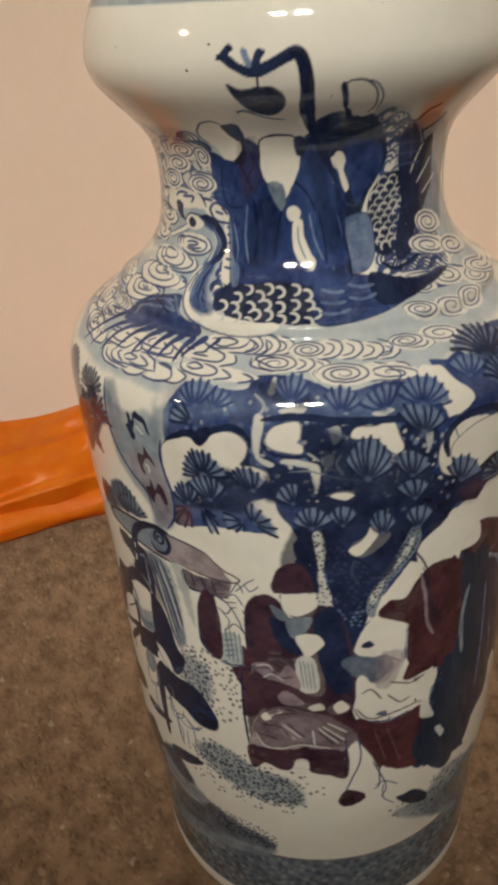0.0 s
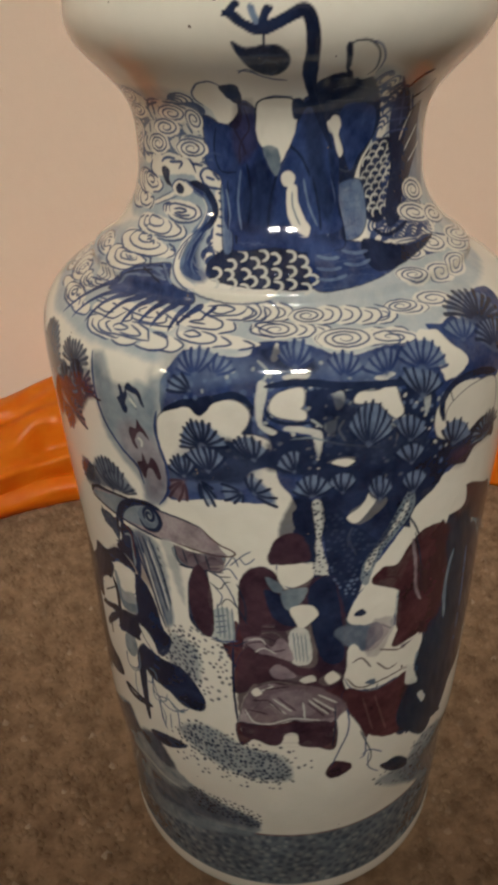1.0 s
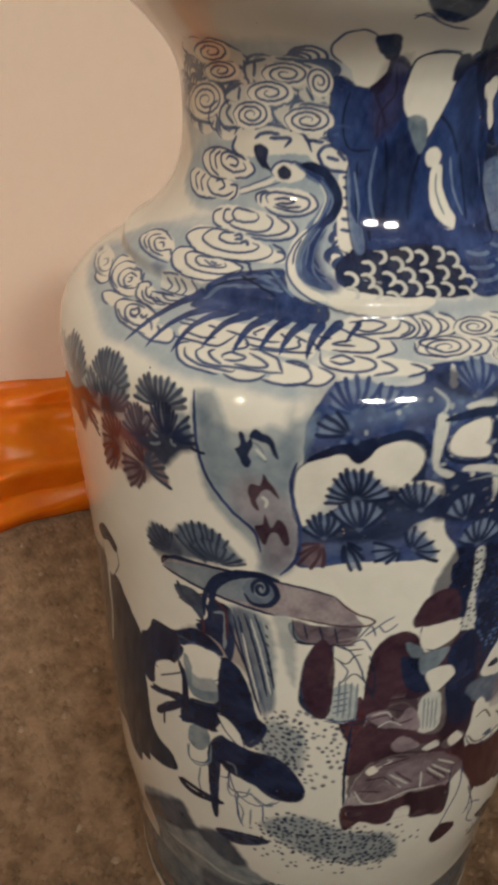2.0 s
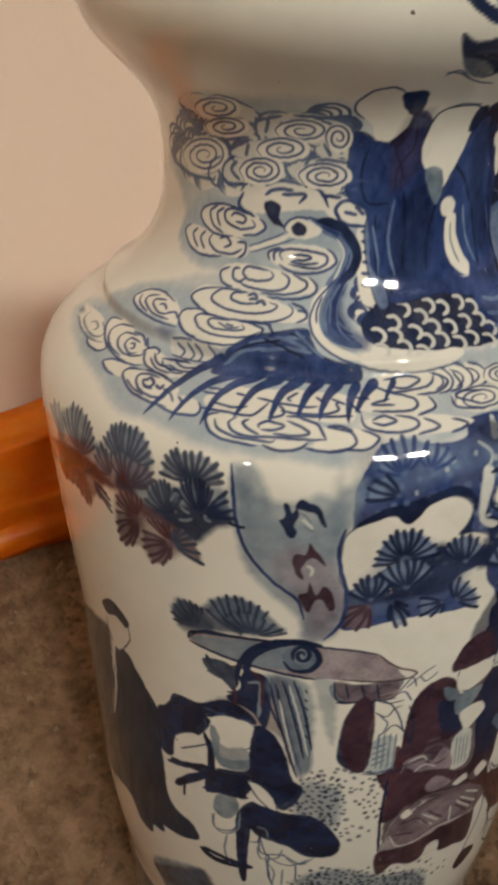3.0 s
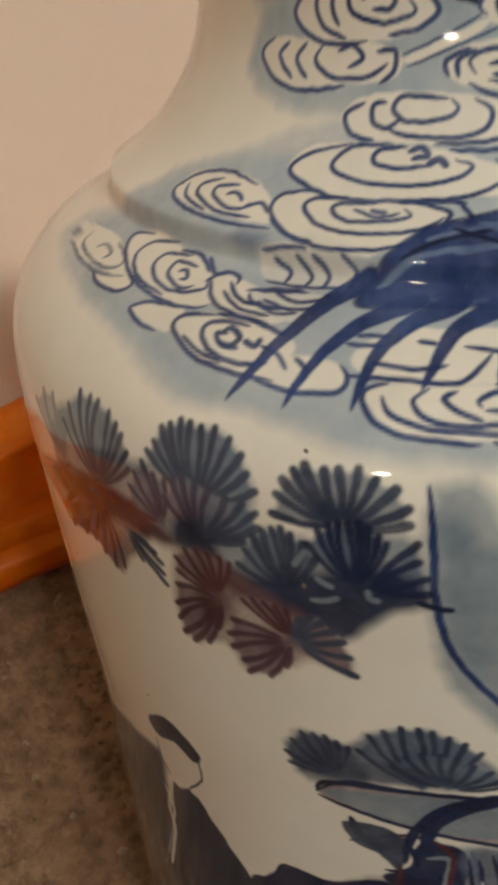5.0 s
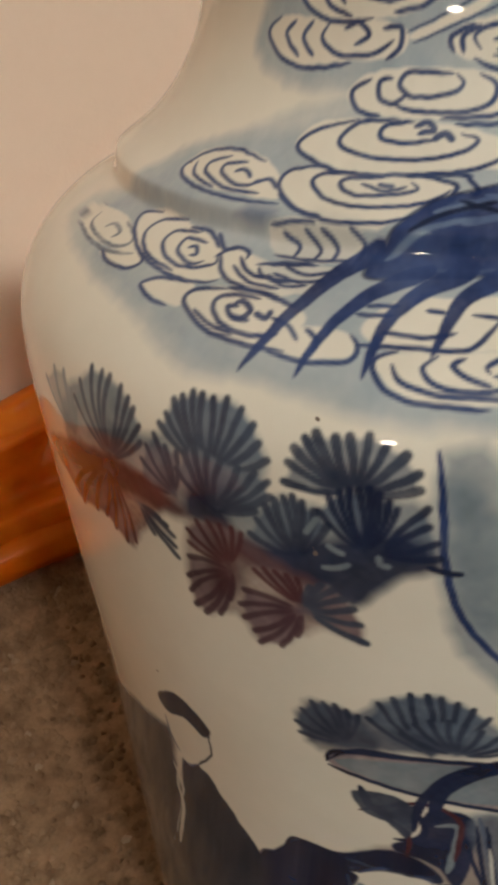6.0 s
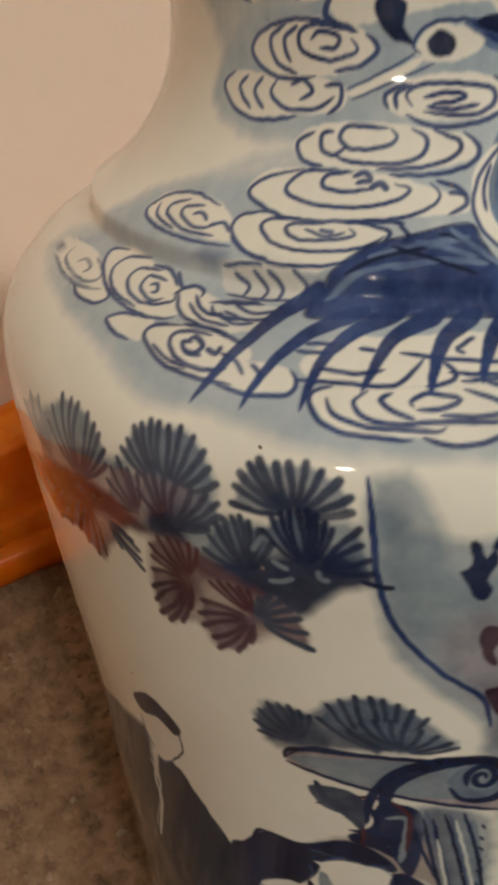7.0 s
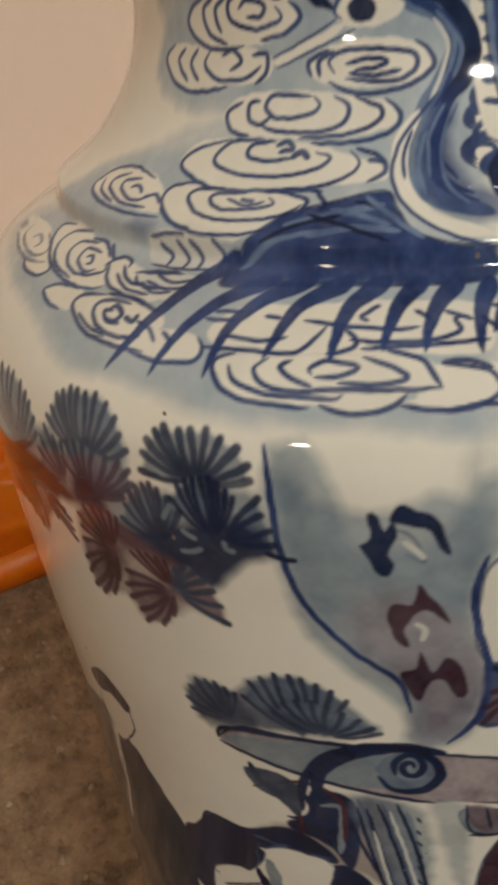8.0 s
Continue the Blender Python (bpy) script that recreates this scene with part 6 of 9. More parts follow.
stroke("line", 1.3, (-80.2, 410.2), (-61.8, 409.3), (-54.3, 404.9), (-57.4, 401.2))
stroke("line", 1.3, (-72.1, 409.8), (-63.5, 407), (-64.7, 403.6))
stroke("line", 1.3, (-79.5, 406.6), (-73.4, 406.4))
stroke("line", 1.3, (-145.5, 398.2), (-160, 392.8), (-148.6, 389.2), (-125.3, 389.5))
stroke("line", 1.3, (-138.6, 397.2), (-145.1, 392.7), (-131.3, 390.9), (-119.1, 394.3), (-122, 397.9))
stroke("line", 1.3, (-134.7, 395.3), (-128.4, 395), (-132.2, 393.2))
stroke("line", 1.3, (-151.3, 395.7), (-154.3, 391), (-140.7, 388.9))
stroke("line", 1.3, (-117.2, 395.5), (-122.3, 392.5), (-116, 389.5), (-104.4, 390))
stroke("line", 1.3, (-110.4, 395.7), (-114, 393.2), (-109.2, 390.7))
stroke("line", 1.3, (-88.1, 396.4), (-101, 396.7), (-107.3, 394.4), (-101.3, 391.9), (-90.4, 393))
stroke("line", 1.3, (-101.1, 394.4), (-93.5, 394.6))
stroke("line", 1.3, (-104.1, 395.4), (-106.8, 393))
stroke("line", 1.3, (-78.7, 397.8), (-85.4, 395.8), (-82.6, 392.6))
stroke("line", 1.3, (-74.8, 397.7), (-76, 394.4))
stroke("line", 1.3, (-55.7, 397.4), (-68.4, 397.9), (-72.1, 394.8), (-65.4, 392.5), (-55.2, 393.7))
stroke("line", 1.3, (-68.2, 394.9), (-62.5, 394.6))
stroke("line", 1.3, (-60.6, 396.1), (-57.8, 394.4))
stroke("line", 1.3, (-112.1, 395.3), (-114.2, 398.3), (-103, 401.7))
stroke("line", 1.3, (-103.3, 400.8), (-105.4, 397.3))
stroke("line", 1.3, (-81.1, 402.7), (-73.5, 399.9), (-74.8, 397.4))
stroke("line", 1.3, (-91.8, 401.4), (-83.8, 400.7), (-81.3, 397.9))
stroke("line", 1.3, (-97.6, 400), (-89.3, 399.6))
stroke("line", 1.3, (-67.4, 402.4), (-64.4, 399.1))
stroke("line", 1.3, (-61.3, 402.9), (-59.5, 399.7))
stroke("line", 1.3, (-67.7, 388.9), (-58.5, 388.5))
stroke("line", 1.3, (-42.9, 384.9), (-54.4, 387.8), (-60.8, 385.5), (-56.4, 381.7), (-45.1, 381.1))
stroke("line", 1.3, (-56.7, 384.7), (-50.8, 384.1))
stroke("line", 1.3, (-51.6, 386.2), (-47.4, 384.1))
stroke("line", 1.3, (-107, 387.7), (-109.5, 383.8), (-100.9, 381.7))
stroke("line", 1.3, (-95.3, 390), (-86.7, 392), (-69.9, 390.5), (-64.2, 385.9))
stroke("line", 1.3, (-86.6, 388.3), (-75.6, 388.8), (-78.2, 386.4))
stroke("line", 1.3, (-95.2, 387.8), (-89.5, 389.6), (-81.1, 389.6))
stroke("line", 1.3, (-48.2, 379.7), (-40.7, 379.3))
stroke("line", 1.3, (-48, 377), (-39.9, 376.6))
stroke("line", 1.3, (-47.2, 374.3), (-39.2, 373.9))
stroke("line", 1.3, (-47.1, 371.6), (-39.2, 370.9))
stroke("line", 1.3, (-47.5, 368.6), (-38.8, 368.2))
stroke("line", 1.3, (-47.6, 365.5), (-39, 365.1))
# pine crown over the front
stroke("slate", 0.9, (15.7, 239.6), (15.5, 244.9), (16.8, 248.4), (15.7, 243.6), (19.2, 234.8))
specks("blue", 60, 1.8, (6.7, 256.6), (17.2, 248.3), (27.3, 236.3), (22.7, 226.9), (19.3, 213.9), (13.2, 212.8), (9.6, 230.4))
# figures below, as plain shapes
stroke("pale", 1.0, (-19.8, 166.8), (-11.8, 169.2), (0, 166))
patch("mark", "pale", (-28.5, 138.5), (-23.7, 139.7), (-22.6, 136.3), (-27.5, 135.1))
patch("mark", "white", (8.1, 136.3), (13.9, 137.3), (14.3, 132.2), (10, 132.9))
stroke("line", 0.8, (21, 196), (23.5, 187.6), (23.9, 179.9))
stroke("line", 0.8, (26.9, 195), (27.3, 187.7), (26.4, 182))
# closer arcs among the side clouds
stroke("line", 0.9, (-110, 341.9), (-106.2, 340), (-106.4, 337.6))
stroke("line", 0.9, (-117.9, 341), (-114, 339.5), (-114, 337.4))
stroke("line", 0.9, (-116.1, 334), (-110.6, 333.1), (-106.2, 334.1))
stroke("line", 0.9, (-124.8, 333.9), (-119.8, 331.6), (-113.3, 331.3))
stroke("line", 0.9, (-114.7, 335.6), (-109.8, 334.6), (-105.5, 335.7))
stroke("line", 0.8, (-105.1, 336), (-102.5, 337.2), (-101.7, 339.3))
stroke("line", 0.9, (-126.7, 324.8), (-122.7, 323.3), (-117.4, 322.5))
stroke("line", 0.9, (-112, 326.3), (-108.7, 325.5), (-106.5, 323.6))
stroke("line", 0.9, (-122.4, 346.7), (-117.5, 344.5), (-110.8, 343.5))
stroke("line", 0.8, (-105.3, 350.1), (-100.2, 349.1), (-95.9, 350))
stroke("line", 0.9, (-151.2, 349.7), (-148.8, 347.1), (-139.8, 345.6))
# figures below, as plain shapes
stroke("line", 0.7, (-8, 210.7), (-3, 213.6), (5.4, 208.3))
stroke("line", 0.6, (-6, 208.8), (-0.4, 207))
stroke("line", 0.7, (-4.2, 197.6), (1.2, 198))
stroke("line", 0.7, (-4, 194.1), (1.7, 194.4))
stroke("line", 0.7, (-3.8, 190.5), (1.9, 190.8))
stroke("line", 0.7, (-3.6, 186.9), (1.9, 187.3))
stroke("line", 0.7, (-3.4, 183.3), (1.7, 183.7))
stroke("pale", 0.9, (-25.1, 191), (-19.5, 194.8), (-14.5, 190.7))
stroke("pale", 0.9, (-19.1, 196), (-13, 197.1), (-8.4, 192.8))
stroke("pale", 0.8, (-17.5, 200.1), (-12, 200))
stroke("maroon", 1.0, (-24.7, 193.4), (-19.2, 198.3), (-12, 199.4))
stroke("pale", 1.0, (-26.2, 147.1), (-16.5, 157.7), (-9, 147.9))
stroke("pale", 0.9, (-23.7, 143.2), (-15.9, 153.7), (-9.7, 145.9))
stroke("pale", 0.9, (-7, 146.4), (-3.8, 158.7), (0, 166))
stroke("pale", 1.0, (0.1, 165.3), (0.8, 146.2))
stroke("pale", 0.9, (3, 157.5), (14.2, 145.6))
stroke("pale", 0.8, (2.7, 161.6), (12.5, 152.3))
stroke("pale", 0.9, (-19.2, 143.4), (-9.6, 143.8), (-3.6, 146.6))
stroke("navy", 0.9, (-22.9, 150.1), (-16.1, 159.7), (-9.9, 150.7))
stroke("navy", 0.7, (-9.7, 162.7), (-6, 155), (-7.1, 148.4))
stroke("navy", 0.7, (4.7, 154.5), (9.2, 149.3), (12.9, 147.4))
stroke("line", 0.9, (18.8, 201.4), (20.2, 210.8), (25.4, 217.6), (33.1, 219.3), (40.3, 215.9))
stroke("line", 0.8, (40.5, 215), (42.2, 207.3), (38, 203.3), (40.5, 192.7), (38.3, 179.8))
stroke("line", 0.8, (30.3, 177.2), (34.2, 165.9), (30.6, 161.8))
stroke("line", 0.8, (27.1, 176.1), (23.5, 168.7))
stroke("line", 0.8, (17.1, 169.2), (21.2, 160.9), (30.2, 156.7), (42.7, 157.1), (54.1, 158.6))
stroke("line", 0.9, (33.4, 175.9), (44.8, 175.8), (57, 177.6))
# cloud hearts
stroke("line", 1.2, (-97, 360), (-93.8, 360.4), (-92.6, 359.3), (-95.9, 358.8))
stroke("line", 1.4, (-92.2, 357.9), (-90, 358.8), (-88.2, 357.9))
stroke("line", 1.3, (-119.8, 327), (-118.7, 328), (-116.3, 327), (-117.2, 325.3), (-119.5, 325.4))
stroke("line", 1.3, (-115.2, 326.5), (-113.1, 326.1), (-112.5, 327.4))
# dark scaled shapes
patch("mark", "navy", (61.1, 405.3), (64.6, 414), (91.7, 394), (85.4, 379.1), (69.1, 371.1), (68.8, 384.7))
# pines and robes round the east side
wash("maroon", 0.5, 4, (57.4, 269.2), (72.8, 272.6), (79.6, 280), (85, 275.6), (87.5, 267.2), (72.4, 265.8), (64.6, 261.3))
# dark fills between the robes
stroke("line", 0.8, (24.8, 194.6), (24.6, 187.2), (23.9, 179.9))
stroke("line", 0.8, (29.7, 194.5), (30.2, 186.5), (27.6, 180.9))
# long vanes under the dark bar
patch("robe", "cobalt", (-99.5, 335.5), (-96.8, 341.9), (-90.1, 347.7), (-80.7, 350.4), (-69.8, 352.3), (-66.8, 348.9), (-63.7, 345), (-57.6, 342.6), (-49.3, 341.5), (-50.2, 337.7), (-62.2, 337), (-74.2, 337), (-86.7, 336.5))
# dark scaled shapes
patch("mark", "navy", (-47.6, 355.8), (-37.8, 360.8), (-14.4, 362.3), (7, 361.9), (7.8, 353), (5.7, 344.7), (-14.5, 344.6), (-34.4, 346.3), (-45.7, 348.9))
patch("robe", "cobalt", (6.4, 362), (22.6, 363.1), (42.6, 360.4), (66, 356.9), (90, 356.9), (61.1, 351.3), (40.3, 346.4), (20.3, 343.5), (5.7, 344.7))
patch("mark", "navy", (44.2, 390), (55.2, 395.4), (68.7, 394.2), (77, 383.6), (69, 373.1), (52, 367), (42.8, 371.7), (41.4, 381.2))
# ribbon of mist with dark marks
stroke("cobalt", 1.2, (-84.1, 311.3), (-83, 305.1), (-82, 295), (-79.1, 284.8), (-72.2, 275.6), (-65.1, 269.5), (-62.9, 261.9))
stroke("cobalt", 1.3, (-53.3, 295.8), (-54.6, 288.9), (-53.6, 281.4), (-51.4, 272), (-52.1, 261.9), (-56.9, 254.3))
# figures below, as plain shapes
patch("mark", "white", (-140.3, 227.4), (-132.8, 233), (-127.6, 225.9), (-129.8, 219.6), (-135.5, 213.8), (-138.4, 217.2))
# thin tone over the neck clouds
wash("cobalt", 0.5, 3.0, (56.2, 407.8), (64, 413.9), (80.3, 417.1), (121.1, 400.6), (119, 387.4), (111.2, 372.6), (83.1, 368.6), (60.3, 363.5), (59.2, 381.1), (67.5, 393))
wash("slate", 0.32, 5.0, (-146.6, 407.8), (-107.5, 416.1), (-79.8, 412.4), (-57.4, 410.5), (-51.4, 401.8), (-54.9, 391.5), (-81.2, 390.8), (-117.8, 388.3), (-155.1, 387.6))
# thin tone under the pine fans
wash("blue", 0.5, 4.0, (-49.8, 273.5), (-38.1, 291.7), (-29.2, 289.4), (-20.3, 283.5), (-18.1, 272.5), (-32.7, 267.1), (-48.1, 264.6))
# long vanes under the dark bar
stroke("blue", 1.4, (-89.4, 345.7), (-80.2, 348), (-69.7, 349.9))
stroke("blue", 1.2, (-84.1, 343.9), (-75.2, 345.6), (-66.2, 345))
# dark scaled shapes
stroke("pale", 1.1, (-32.5, 360), (-29.7, 360), (-27.7, 358.8), (-27.9, 357.1), (-30, 356.1))
stroke("pale", 1.1, (-37.4, 356.4), (-34.7, 356.4), (-32.8, 355.2), (-32.9, 353.5), (-34.8, 352.4))
stroke("pale", 1.1, (-44.1, 352.7), (-41.5, 352.8), (-39.5, 351.5), (-39.4, 349.8), (-41.2, 348.6))
stroke("pale", 1.1, (-37.6, 352.4), (-35, 352.5), (-33.1, 351.2), (-33.2, 349.5), (-35, 348.3))
stroke("pale", 1.1, (-29.2, 353.1), (-26.6, 353.1), (-24.8, 351.9), (-25, 350.1), (-27, 349))
stroke("pale", 1.1, (-34.8, 348.9), (-32.3, 348.9), (-30.5, 347.7), (-30.6, 345.9), (-32.4, 344.7))
stroke("pale", 1.1, (-25.2, 357.5), (-22.5, 357.5), (-20.7, 356.2), (-21, 354.5), (-23.1, 353.5))
stroke("pale", 1.1, (-20.9, 354.3), (-18.3, 354.2), (-16.6, 352.9), (-17, 351.2), (-19.1, 350.1))
stroke("pale", 1.1, (-25, 350.3), (-22.5, 350.2), (-20.9, 348.9), (-21.2, 347.1), (-23.1, 346))
stroke("pale", 1.1, (-13.7, 353.5), (-11.1, 353.4), (-9.5, 352.1), (-10, 350.3), (-12.2, 349.3))
stroke("pale", 1.1, (-19, 350.1), (-16.5, 350), (-15, 348.7), (-15.4, 346.9), (-17.4, 345.8))
stroke("pale", 1.1, (-12.5, 348.3), (-10, 348.1), (-8.6, 346.8), (-9.2, 345), (-11.3, 343.9))
stroke("pale", 1.1, (-6, 360.1), (-3.2, 360), (-1.5, 358.7), (-2.1, 357.1), (-4.6, 356.1))
stroke("pale", 1.1, (0.1, 358.1), (3, 357.9), (4.5, 356.5), (3.8, 354.9), (1.3, 353.9))
stroke("pale", 1.1, (-6.2, 354.4), (-3.5, 354.2), (-2, 352.9), (-2.7, 351.2), (-5, 350.2))
stroke("pale", 1.1, (1.1, 354.1), (3.9, 353.9), (5.3, 352.6), (4.4, 350.9), (2, 349.9))
stroke("pale", 1.1, (4.4, 350.8), (7.1, 350.5), (8.4, 349.1), (7.5, 347.4), (5, 346.4))
stroke("pale", 1.1, (0.4, 347.1), (3, 346.9), (4.2, 345.4), (3.3, 343.6), (1, 342.6))
stroke("pale", 1.1, (-6.4, 349.2), (-3.9, 349), (-2.5, 347.6), (-3.2, 345.9), (-5.4, 344.8))
stroke("pale", 1.1, (-20.9, 360.4), (-18.1, 360.3), (-16.3, 359.1), (-16.6, 357.5), (-18.8, 356.4))
stroke("pale", 1.1, (-43.5, 348), (-41, 348.1), (-39.1, 346.9), (-39, 345.1), (-40.7, 343.8))
stroke("pale", 1.1, (-28.3, 346.7), (-25.8, 346.7), (-24.2, 345.4), (-24.5, 343.6), (-26.3, 342.4))
stroke("pale", 1.1, (-14.6, 359.3), (-11.7, 359.2), (-10, 357.9), (-10.5, 356.3), (-12.8, 355.3))
stroke("line", 1.2, (53.9, 419.8), (71.2, 404.7), (73.8, 391.7))
stroke("line", 1.2, (74.1, 410.4), (94.2, 393.8), (87.1, 381.2))
stroke("navy", 1.6, (47.6, 364.9), (56.5, 361.9), (75.7, 364.6))
# figures below, as plain shapes
stroke("navy", 2.2, (-141.1, 232.8), (-131.7, 237.5), (-126.2, 231.2))
stroke("line", 0.7, (-140.5, 226.7), (-140, 220.2), (-137.6, 216.2), (-134.6, 214.5), (-129.3, 220.5), (-127.5, 226.5))
# dark scaled shapes
patch("mark", "navy", (40, 362.3), (65.3, 356.3), (93.9, 356.2), (63.4, 350.9), (41.9, 348.4), (36.1, 354.8))
# fine feather lines on the dark bar
stroke("navy", 0.9, (-93.3, 342.4), (-87, 345.8), (-77.8, 348))
stroke("blue", 1.0, (-80.4, 349), (-74.3, 348), (-68.4, 346.1))
stroke("navy", 0.8, (-75.8, 350.5), (-69.7, 349), (-65.1, 345))
stroke("blue", 0.9, (-73.4, 351.4), (-68.5, 348), (-61.8, 343.5))
stroke("navy", 0.8, (-85.1, 347.9), (-77.5, 346.1), (-68.3, 343.1))
stroke("blue", 1.0, (-96.8, 339), (-90.9, 342.6), (-82, 345))
# dark scaled shapes
stroke("blue", 1.3, (10, 357.9), (15.6, 356.6), (21.7, 356.6))
stroke("blue", 1.3, (8.8, 353.3), (15.5, 352.1), (21.5, 352.5))
stroke("blue", 1.3, (8.3, 348.8), (15.3, 347.9), (23, 349.4))
stroke("blue", 1.3, (24.3, 359), (31.8, 357.4), (39, 357.7))
stroke("blue", 1.3, (23.6, 354), (30.9, 352.8), (38.5, 354.1))
scales("pale", 2.0, 2.0, 0.7, 30, (45.3, 389.1), (54.4, 393.9), (66.9, 393.1), (72.8, 384), (67.1, 374), (53, 368.9), (44.6, 372.3), (43.1, 381.1))
# long vanes under the dark bar
vane("cobalt", 4.032, (-97.9, 340.8), (-104.1, 335.7), (-108.7, 328.7), (-114.2, 317.5))
vane("cobalt", 3.78, (-88.3, 337.9), (-96.6, 333.2), (-102.3, 326.2), (-105.3, 318.2))
vane("cobalt", 4.032, (-81.1, 338.4), (-89.4, 333.7), (-93.9, 327.6), (-95.5, 319.6))
vane("cobalt", 4.032, (-74.5, 338.1), (-82.3, 333.2), (-85, 327.6), (-86.4, 323.5))
vane("cobalt", 4.032, (-68.2, 338), (-73.5, 333.7), (-75.4, 328.2), (-75.9, 323.7))
vane("cobalt", 3.78, (-61.9, 337.9), (-65.7, 333.8), (-67.5, 329), (-68.1, 325.6))
vane("cobalt", 3.78, (-55.7, 337.7), (-59.4, 333.8), (-61.3, 329), (-61.8, 325.5))
vane("cobalt", 3.528, (-50.2, 337.5), (-52.4, 333.5), (-53.5, 328.8), (-53.5, 325.2))
vane("cobalt", 3.8, (-44.5, 338.3), (-48.7, 333.3), (-51.5, 328.3))
vane("cobalt", 2.2, (-37.9, 338.5), (-40.5, 334.8), (-42.8, 331.2))
# robes on the neck, as plain shapes
patch("robe", "cobalt", (-55.4, 404.1), (-56.4, 390.3), (-49.5, 386), (-41.2, 386.2), (-35.9, 392.2), (-29.7, 396), (-22.5, 399.5), (-21.4, 406.5), (-25.8, 411.5), (-30.6, 412), (-33.7, 407.1), (-38.1, 403.4), (-43.9, 403.1), (-50.6, 405.7))
# ribbon of mist with dark marks
stroke("slate", 0.6, (-65.7, 300.1), (-63.5, 299.1), (-61.7, 294.9), (-64.2, 296))
# dark marks on the ribbon
patch("mark", "navy", (-70.6, 297), (-69, 298.7), (-69.6, 302.6), (-68.1, 302.2), (-67.1, 300), (-66, 301.5), (-65.5, 299.6), (-66.4, 295.6), (-65.6, 294.1), (-66.7, 291.7), (-68.3, 292.3), (-69.4, 294.8))
patch("mark", "navy", (-66.4, 301.4), (-65.7, 303.7), (-64.5, 304.2), (-62.8, 303.4), (-60.5, 302.5), (-59, 299.8), (-58.3, 295.9), (-59.7, 297.2), (-61.2, 300.1), (-63.4, 300.9))
patch("mark", "plum", (-66.5, 284.6), (-65.6, 286.5), (-63.2, 286.4), (-62.5, 290.6), (-60.9, 288.3), (-58.8, 285.7), (-57.9, 282.7), (-59.6, 284.3), (-61.2, 285.4), (-63.1, 284.1), (-64.3, 280.7), (-63.4, 277.5), (-65.1, 278.1), (-66.3, 281))
patch("mark", "plum", (-64.8, 271.5), (-62.5, 272.5), (-61.8, 276.5), (-60, 272.1), (-58, 275.4), (-55.8, 273.5), (-54.6, 267.5), (-55.9, 266.1), (-57.8, 269.6), (-59.9, 270), (-61.5, 265), (-63.3, 267.1))
stroke("pale", 1.0, (-64.7, 298.2), (-63, 296.8), (-61.7, 295.4))
stroke("pale", 1.0, (-62.7, 282.6), (-61.3, 281.4), (-61.6, 279))
# pines beside the ribbon, fan by fan
wash("slate", 0.9, 2.0, (-152.7, 301.6), (-143.2, 309.2), (-134.6, 308.7), (-130.6, 303.9), (-126, 305.5), (-122.4, 311.4), (-116.7, 313.2), (-110.4, 310.6), (-107.2, 305.5), (-108, 299.9), (-104.5, 300.9), (-98, 300.7), (-91.4, 303.9), (-85.2, 303.2), (-83, 296.3), (-87.1, 291.5), (-93.1, 284.4), (-98.1, 285.1), (-106.9, 286.5), (-114, 292.7), (-121.6, 291.3), (-130.3, 290.2), (-141.8, 291.7), (-154.5, 290.2))
fan("slate", "slate", 0.7, 1, (-150.6, 293.9), (-160.9, 302), (-156.6, 305.4), (-152.7, 306.3), (-149.7, 303.8), (-148.5, 301.1))
fan("pine", "slate", 0.95, 0.9, (-139, 294.7), (-148.6, 303.2), (-146.6, 306.8), (-143.5, 310.2), (-140.7, 310.5), (-138.5, 310.3), (-135.4, 309.7), (-133.4, 308.4), (-131.9, 307.1), (-130.5, 304.7), (-130.2, 301.9))
fan("pine", "shade", 1, 0.9, (-123.4, 294.4), (-131.2, 294.9), (-130.3, 298.8), (-129, 301.8), (-127.2, 304.3), (-124.9, 303), (-122.6, 302.8))
fan("pine", "shade", 1, 1, (-116.6, 301), (-126.1, 306.5), (-124.9, 308.4), (-123.6, 310.8), (-122.3, 311.8), (-120.6, 312.9), (-118.9, 313), (-116.9, 312.9), (-114.7, 313.3), (-112.1, 312.4), (-109.9, 310.7), (-108.6, 308.2), (-107.1, 306))
fan("pine", "shade", 1, 1, (-116.4, 294.5), (-122.8, 299.8), (-121, 303.4), (-119.2, 305.5), (-116.9, 304.7), (-114.4, 304.3), (-111.6, 303.7), (-108.9, 303.7), (-106.8, 302.8), (-106.4, 300.4), (-109, 297.1))
fan("pine", "shade", 1, 1, (-102.6, 290.3), (-110, 292.6), (-108.9, 295.8), (-107.2, 298.6), (-105.8, 300.2), (-104.5, 300.9), (-103.1, 301.5), (-101.6, 300.9), (-99.8, 299.8), (-98, 297.9))
fan("pine", "shade", 0.8, 1.15, (-94.5, 303.6), (-104.4, 303.5), (-103.9, 306.5), (-103, 308.7), (-101.7, 310.3), (-100.2, 311.3), (-97.5, 311.2), (-95.7, 311.6), (-93.2, 312.2), (-90.8, 311.3), (-88.2, 310.3), (-86.4, 308), (-86, 305.7))
fan("navy", "shade", 1, 0.9, (-92.6, 293.8), (-99.2, 300), (-97.9, 302.6), (-96.4, 303.7), (-95.1, 304.4), (-93.8, 304.5), (-92.4, 304.9), (-91.1, 304.3), (-89.7, 303.5), (-88.6, 302.5))
fan("navy", "shade", 0.9, 0.9, (-90.9, 294.2), (-84.7, 303.1), (-84.4, 300.4), (-83.2, 297.9), (-82.7, 295.3))
